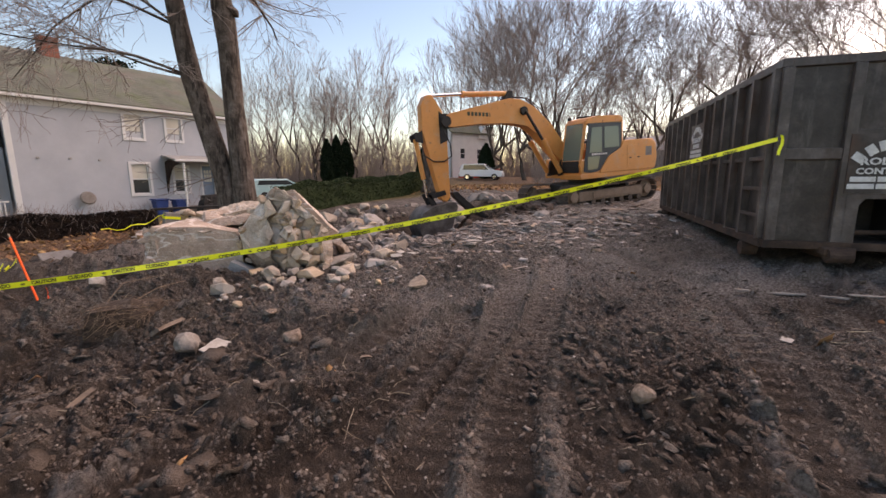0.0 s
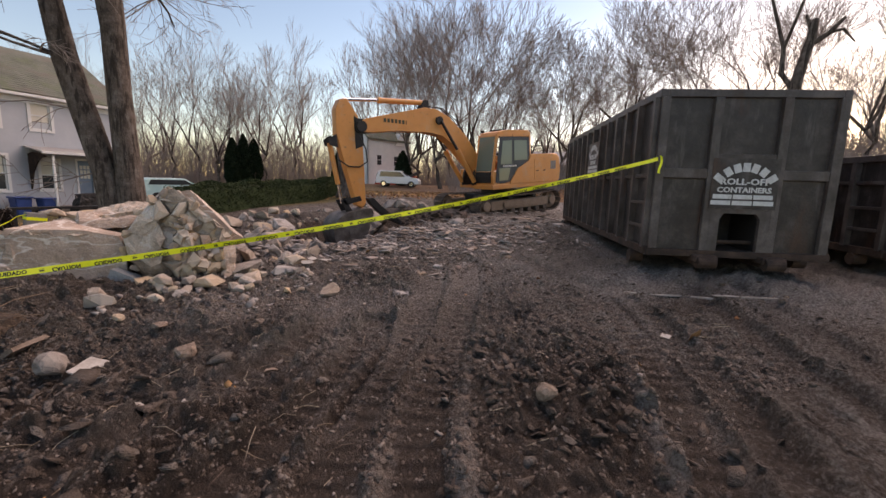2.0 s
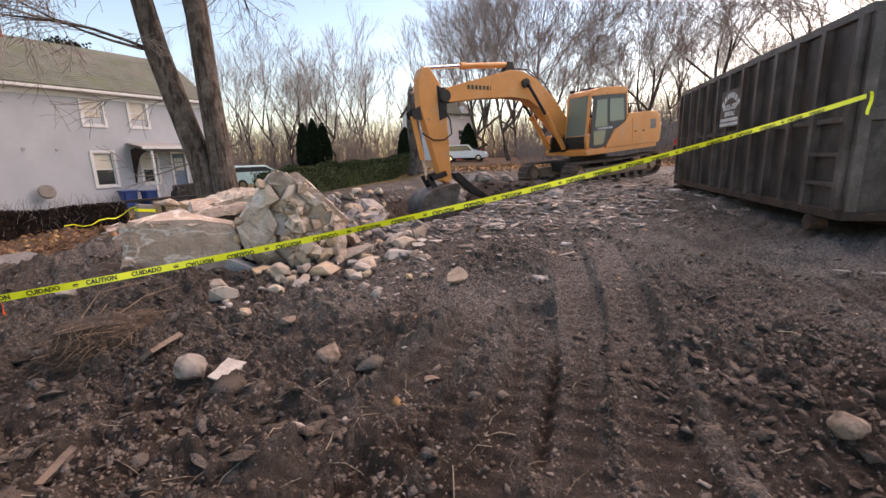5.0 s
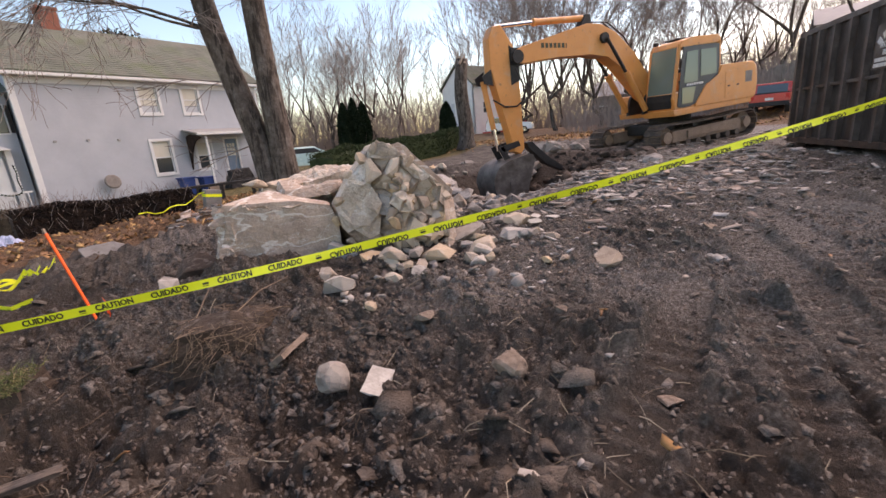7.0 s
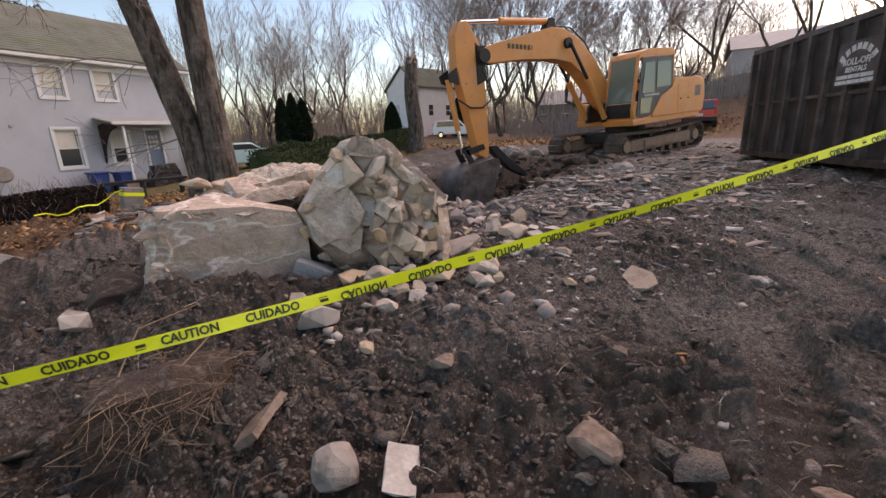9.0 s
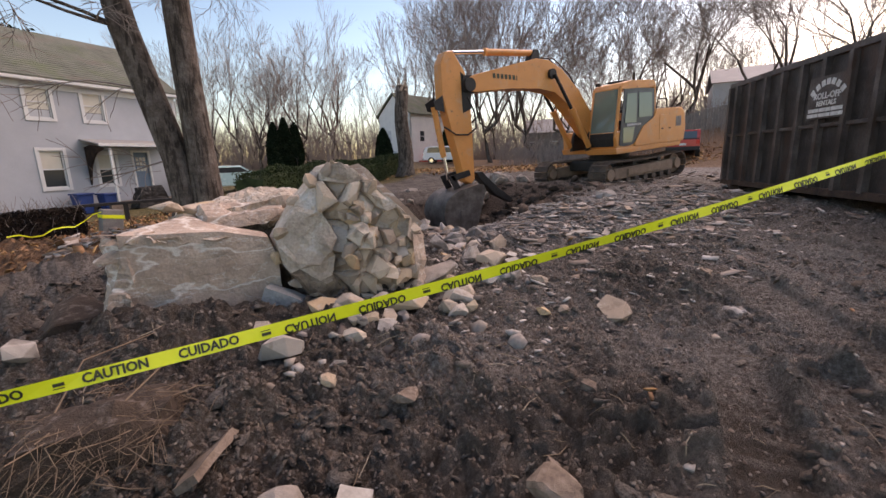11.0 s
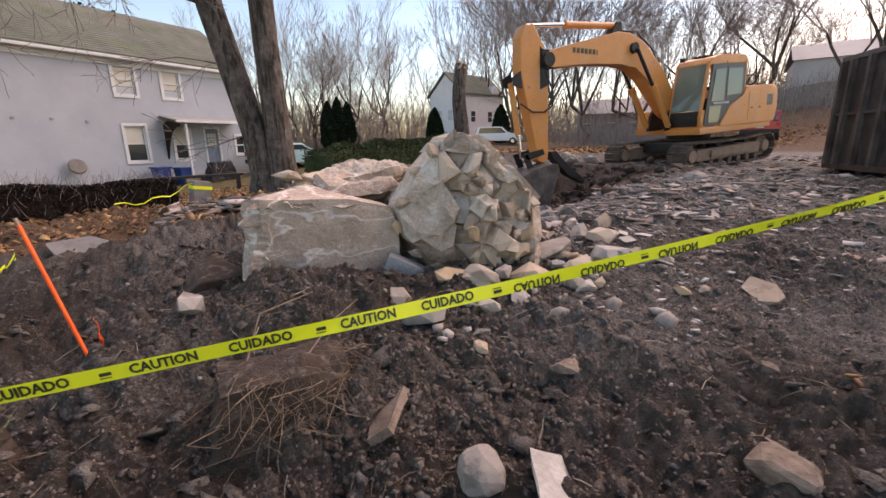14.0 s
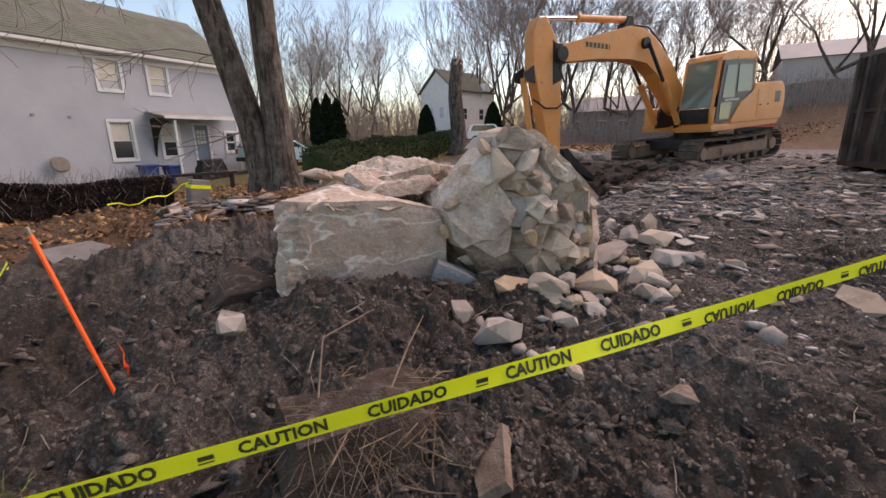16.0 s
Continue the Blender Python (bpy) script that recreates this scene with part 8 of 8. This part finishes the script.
# ---- by the house: bins, covered grill, pedestal with tape ----
def bin_(x, y, turn, label, h=0.85):
    t = thing("wheeled_bin", Matrix.Translation((x, y, ground_at(x, y))) @ Matrix.Rotation(radians(turn), 4, "Z"), label, "bin", "blue bins")
    bm = bmesh.new()
    bmesh.ops.create_cone(bm, cap_ends=True, segments=4, radius1=0.36, radius2=0.46, depth=h, matrix=Matrix.Translation((0, 0, h / 2 + 0.04)) @ Matrix.Rotation(radians(45), 4, "Z"))
    bmesh.ops.bevel(bm, geom=bm.edges[:], offset=0.03, segments=2, affect="EDGES")
    part("body", bm, BINBLUE, t)
    part("lid", boxed(-0.36, 0.36, -0.38, 0.38, h + 0.04, h + 0.12, bevel=0.03), BINBLUE, t)
    for s in (-0.3, 0.3):
        part("wheel", rod(bmesh.new(), (s - 0.03, 0.3, 0.12), (s + 0.03, 0.3, 0.12), 0.12, 14), TYRE, t)


hd, hn, h0 = Vector((0.834, 0.552, 0)), Vector((0.552, -0.834, 0)), Vector((-5.12, 28.86, 0))
p = h0 + hd * 0.1 + hn * 0.7
bin_(p.x, p.y, 33, "dark blue wheeled bin beside the house")
p = h0 + hd * 0.95 + hn * 1.1
bin_(p.x, p.y, 33, "bright blue recycling bin beside the house", 0.75)
p = h0 + hd * 2.4 + hn * 1.9
gr = thing("covered_grill", Matrix.Translation((p.x, p.y, ground_at(p.x, p.y))) @ Matrix.Rotation(radians(33), 4, "Z"), "black fabric-covered grill on the porch side", "grill")
part("cover", rough_block("cover", [(-0.8, -0.35, 0), (0.8, -0.35, 0), (0.8, 0.35, 0), (-0.8, 0.35, 0), (-0.55, -0.3, 0.95), (0.45, -0.3, 1.0), (0.45, 0.3, 1.0), (-0.55, 0.3, 0.95)], 61, 0.04), BLACK, gr)
bench = thing("low_trestle", Matrix.Translation((-2.6, 22.5, ground_at(-2.6, 22.5))) @ Matrix.Rotation(radians(20), 4, "Z"), "long dark trestle with odds and ends beneath the tree", "trestle")
part("beam", boxed(-1.5, 1.5, -0.12, 0.12, 0.62, 0.72, bevel=0.01), BLACK, bench)
for x in (-1.3, 0, 1.3):
    part("leg", boxed(x - 0.05, x + 0.05, -0.1, 0.1, -0.05, 0.62), BLACK, bench)
ped = thing("utility_pedestal", Matrix.Translation((-2.37, 15.6, ground_at(-2.37, 15.6) - 0.05)) @ Matrix.Rotation(radians(20), 4, "Z") @ Matrix.Rotation(radians(8), 4, "Y"), "grey-green utility pedestal with yellow tape tied round", "pedestal")
part("body", boxed(-0.2, 0.2, -0.18, 0.18, 0, 0.62, bevel=0.03), FENCEW, ped)
part("tape_wrap", boxed(-0.208, 0.208, -0.188, 0.188, 0.42, 0.5), TAPE, ped)


def ribbon(name, pts, w, label):
    vs, fs = [], []
    for i, p in enumerate(pts):
        p = Vector(p)
        vs += [p + Vector((0.01 * math.sin(i), 0, w)), p + Vector((0, 0.01 * math.cos(i), -w))]
    fs = [(2 * i, 2 * i + 1, 2 * i + 3, 2 * i + 2) for i in range(len(pts) - 1)]
    ob = part(name, mesh_of(name, vs, fs), TAPE, None, label)
    sol = ob.modifiers.new("thickness", "SOLIDIFY")
    sol.thickness = 0.002
    return tagged(ob, label, "barrier tape")


ribbon("loose_tape", [(-2.45 - 0.16 * i, 15.5 - 0.09 * i, 0.5 - 0.09 * i + 0.006 * i * i + 0.05 * math.sin(i * 1.7)) for i in range(10)], 0.013, "loose yellow tape sagging over the hedge")
ribbon("loose_tape", [(-4.9 + 0.22 * i, 8.9 - 0.1 * i + 0.08 * math.sin(i * 2.1), gz(-4.9 + 0.22 * i, 8.9 - 0.1 * i) + 0.06) for i in range(7)], 0.024, "loose yellow tape lying on the ground")


GRASS = island_mat("grass_blades", [(0.1, 0.12, 0.04), (0.16, 0.16, 0.06), (0.22, 0.18, 0.09), (0.07, 0.09, 0.03)])
# heap of coloured plastic sheets and cloth by the end of the hedge
for k, (x, y, sx, mt, lab) in enumerate(((-6.45, 14.5, 0.5, CLOTHBLUE, "crumpled pale blue plastic sheet on grass"), (-7.05, 14.75, 0.42, CLOTHPINK, "crumpled pink and white cloth on grass"), (-6.55, 14.85, 0.45, TAPE, "crumpled yellow plastic sheet on grass"), (-7.15, 14.5, 0.3, CLOTHGREEN, "crumpled green plastic bag on grass"), (-7.45, 14.7, 0.4, CLOTHBLUE, "crumpled white cloth on grass"))):
    sheet = thing("plastic_sheet", Matrix.Translation((x, y, ground_at(x, y))) @ Matrix.Rotation(k * 1.1, 4, "Z") @ Matrix.Diagonal((sx, sx * 0.8, 0.8, 1)), lab, "cloth", "coloured heap")
    part("cloth", rough_block("cloth", [(-1, -0.6, -0.05), (1, -0.5, -0.05), (0.9, 0.6, -0.05), (-1, 0.6, -0.05), (-0.5, -0.2, 0.2), (0.3, 0.0, 0.26), (0.6, 0.2, 0.14)], 71 + k, 0.09, 0.1), mt, sheet)
mark_ = thing("marker_post", Matrix.Translation((-7.15, 15.35, ground_at(-7.15, 15.35) - 0.05)) @ Matrix.Rotation(radians(-6), 4, "Y"), "fluorescent orange plastic marker post with a flat head", "marker")
part("post", from_bm("post", rod(bmesh.new(), (0, 0, 0), (0, 0, 0.75), 0.045, 10)), ORANGE, mark_)
part("head", boxed(-0.26, 0.2, -0.06, 0.06, 0.72, 0.95, bevel=0.03), ORANGE, mark_)
part("head_cap", boxed(0.2, 0.27, -0.05, 0.05, 0.74, 0.93, bevel=0.02), FENCEW, mark_, "grey cap")
# tangled yellow tape by the short stake, a pin flag, a grass tussock
rg = random.Random(91)
for k in range(4):
    a0 = rg.uniform(-0.4, 0.4)
    ribbon("loose_tape", [(-4.7 + 0.09 * i, 9.75 + 0.05 * math.sin(i * 1.3 + k) + (k - 1.5) * 0.12 + 0.03 * i * a0, gz(-4.7 + 0.09 * i, 9.75) + 0.04 + 0.04 * math.sin(i * 0.9 + k * 2)) for i in range(10)], 0.02, "tangled yellow tape lying on dirt")
flag = thing("pin_flag", Matrix.Translation((-2.72, 5.35, gz(-2.72, 5.35))), "small yellow marking flag on a wire", "flag")
part("wire", from_bm("wire", rod(bmesh.new(), (0, 0, -0.05), (0, 0, 0.22), 0.003, 6)), FENCEW, flag)
part("cloth", boxed(-0.02, 0.03, -0.002, 0.002, 0.1, 0.22), TAPE, flag)
sod = thing("grass_sod", Matrix.Translation((-3.05, 6.05, gz(-3.05, 6.05) + 0.05)), "torn-up sod of grass with dark soil", "sod")
part("soil", rough_block("soil", [(-0.35, -0.25, -0.15), (0.33, -0.25, -0.15), (0.35, 0.25, -0.15), (-0.35, 0.25, -0.15), (-0.3, -0.2, 0.12), (0.28, -0.2, 0.1), (0.3, 0.2, 0.12), (-0.3, 0.2, 0.14)], 45, 0.05), CLOD, sod)
blades = []
for _ in range(900):
    p = Vector((rg.uniform(-0.33, 0.3), rg.uniform(-0.25, 0.22), 0.1))
    e = Vector((rg.gauss(0, 0.05), rg.gauss(-0.02, 0.05), rg.uniform(0.03, 0.1)))
    blades.append([(p, 0.0028), (p + e * 0.6, 0.0022), (p + e + Vector((0, 0, -0.02)), 0.0006)])
part("grass_blades", mesh_of("grass_blades", *tube_lists(blades, 3)), GRASS, sod)["kind"] = "stuff"
ribbon("flagging_ribbon", [(-2.52 + 0.01 * math.sin(i * 2), 7.05, gz(-2.52, 7.05) + 0.02 + 0.04 * i) for i in range(6)], 0.018, "faded orange flagging ribbon at the stake").data.materials[0] = ORANGE


# ---- understory thicket below the far trees ----
def thicket(count, b0, b1, d0, d1, h0_, h1_, seed, material):
    rs = random.Random(seed)
    paths = []
    for _ in range(count):
        b, dist = radians(rs.uniform(b0, b1)), rs.uniform(d0, d1)
        x, y = math.sin(b) * dist, math.cos(b) * dist
        z = ground_at(x, y)
        h = rs.uniform(h0_, h1_)
        lean = Vector((rs.gauss(0, 0.22), rs.gauss(0, 0.22), 1)) * h
        r = 0.012 + 0.006 * h * rs.random()
        p = Vector((x, y, z - 0.1))
        paths.append([(p, r), (p + lean * 0.5 + Vector((rs.gauss(0, 0.1), rs.gauss(0, 0.1), 0)), r * 0.8), (p + lean, r * 0.3)])
        for _ in range(3):
            q = p + lean * rs.uniform(0.3, 0.8)
            e = Vector((rs.gauss(0, 0.5), rs.gauss(0, 0.5), rs.uniform(0.2, 0.8))) * h * 0.35
            paths.append([(q, r * 0.5), (q + e, r * 0.25)])
    ob = new("thicket", mesh_of("thicket", *tube_lists(paths, 3)))
    ob.data.materials.append(material)
    return tagged(ob, "dense brown leafless thicket below the trees", "thicket", kind="stuff")


thicket(9000, -14, 86, 60, 100, 2.0, 8.5, 5, TWIG)
thicket(2500, 36, 84, 40, 60, 0.8, 3.5, 6, TWIG)
thicket(4500, -14, 60, 58, 75, 0.6, 2.2, 7, TWIG)
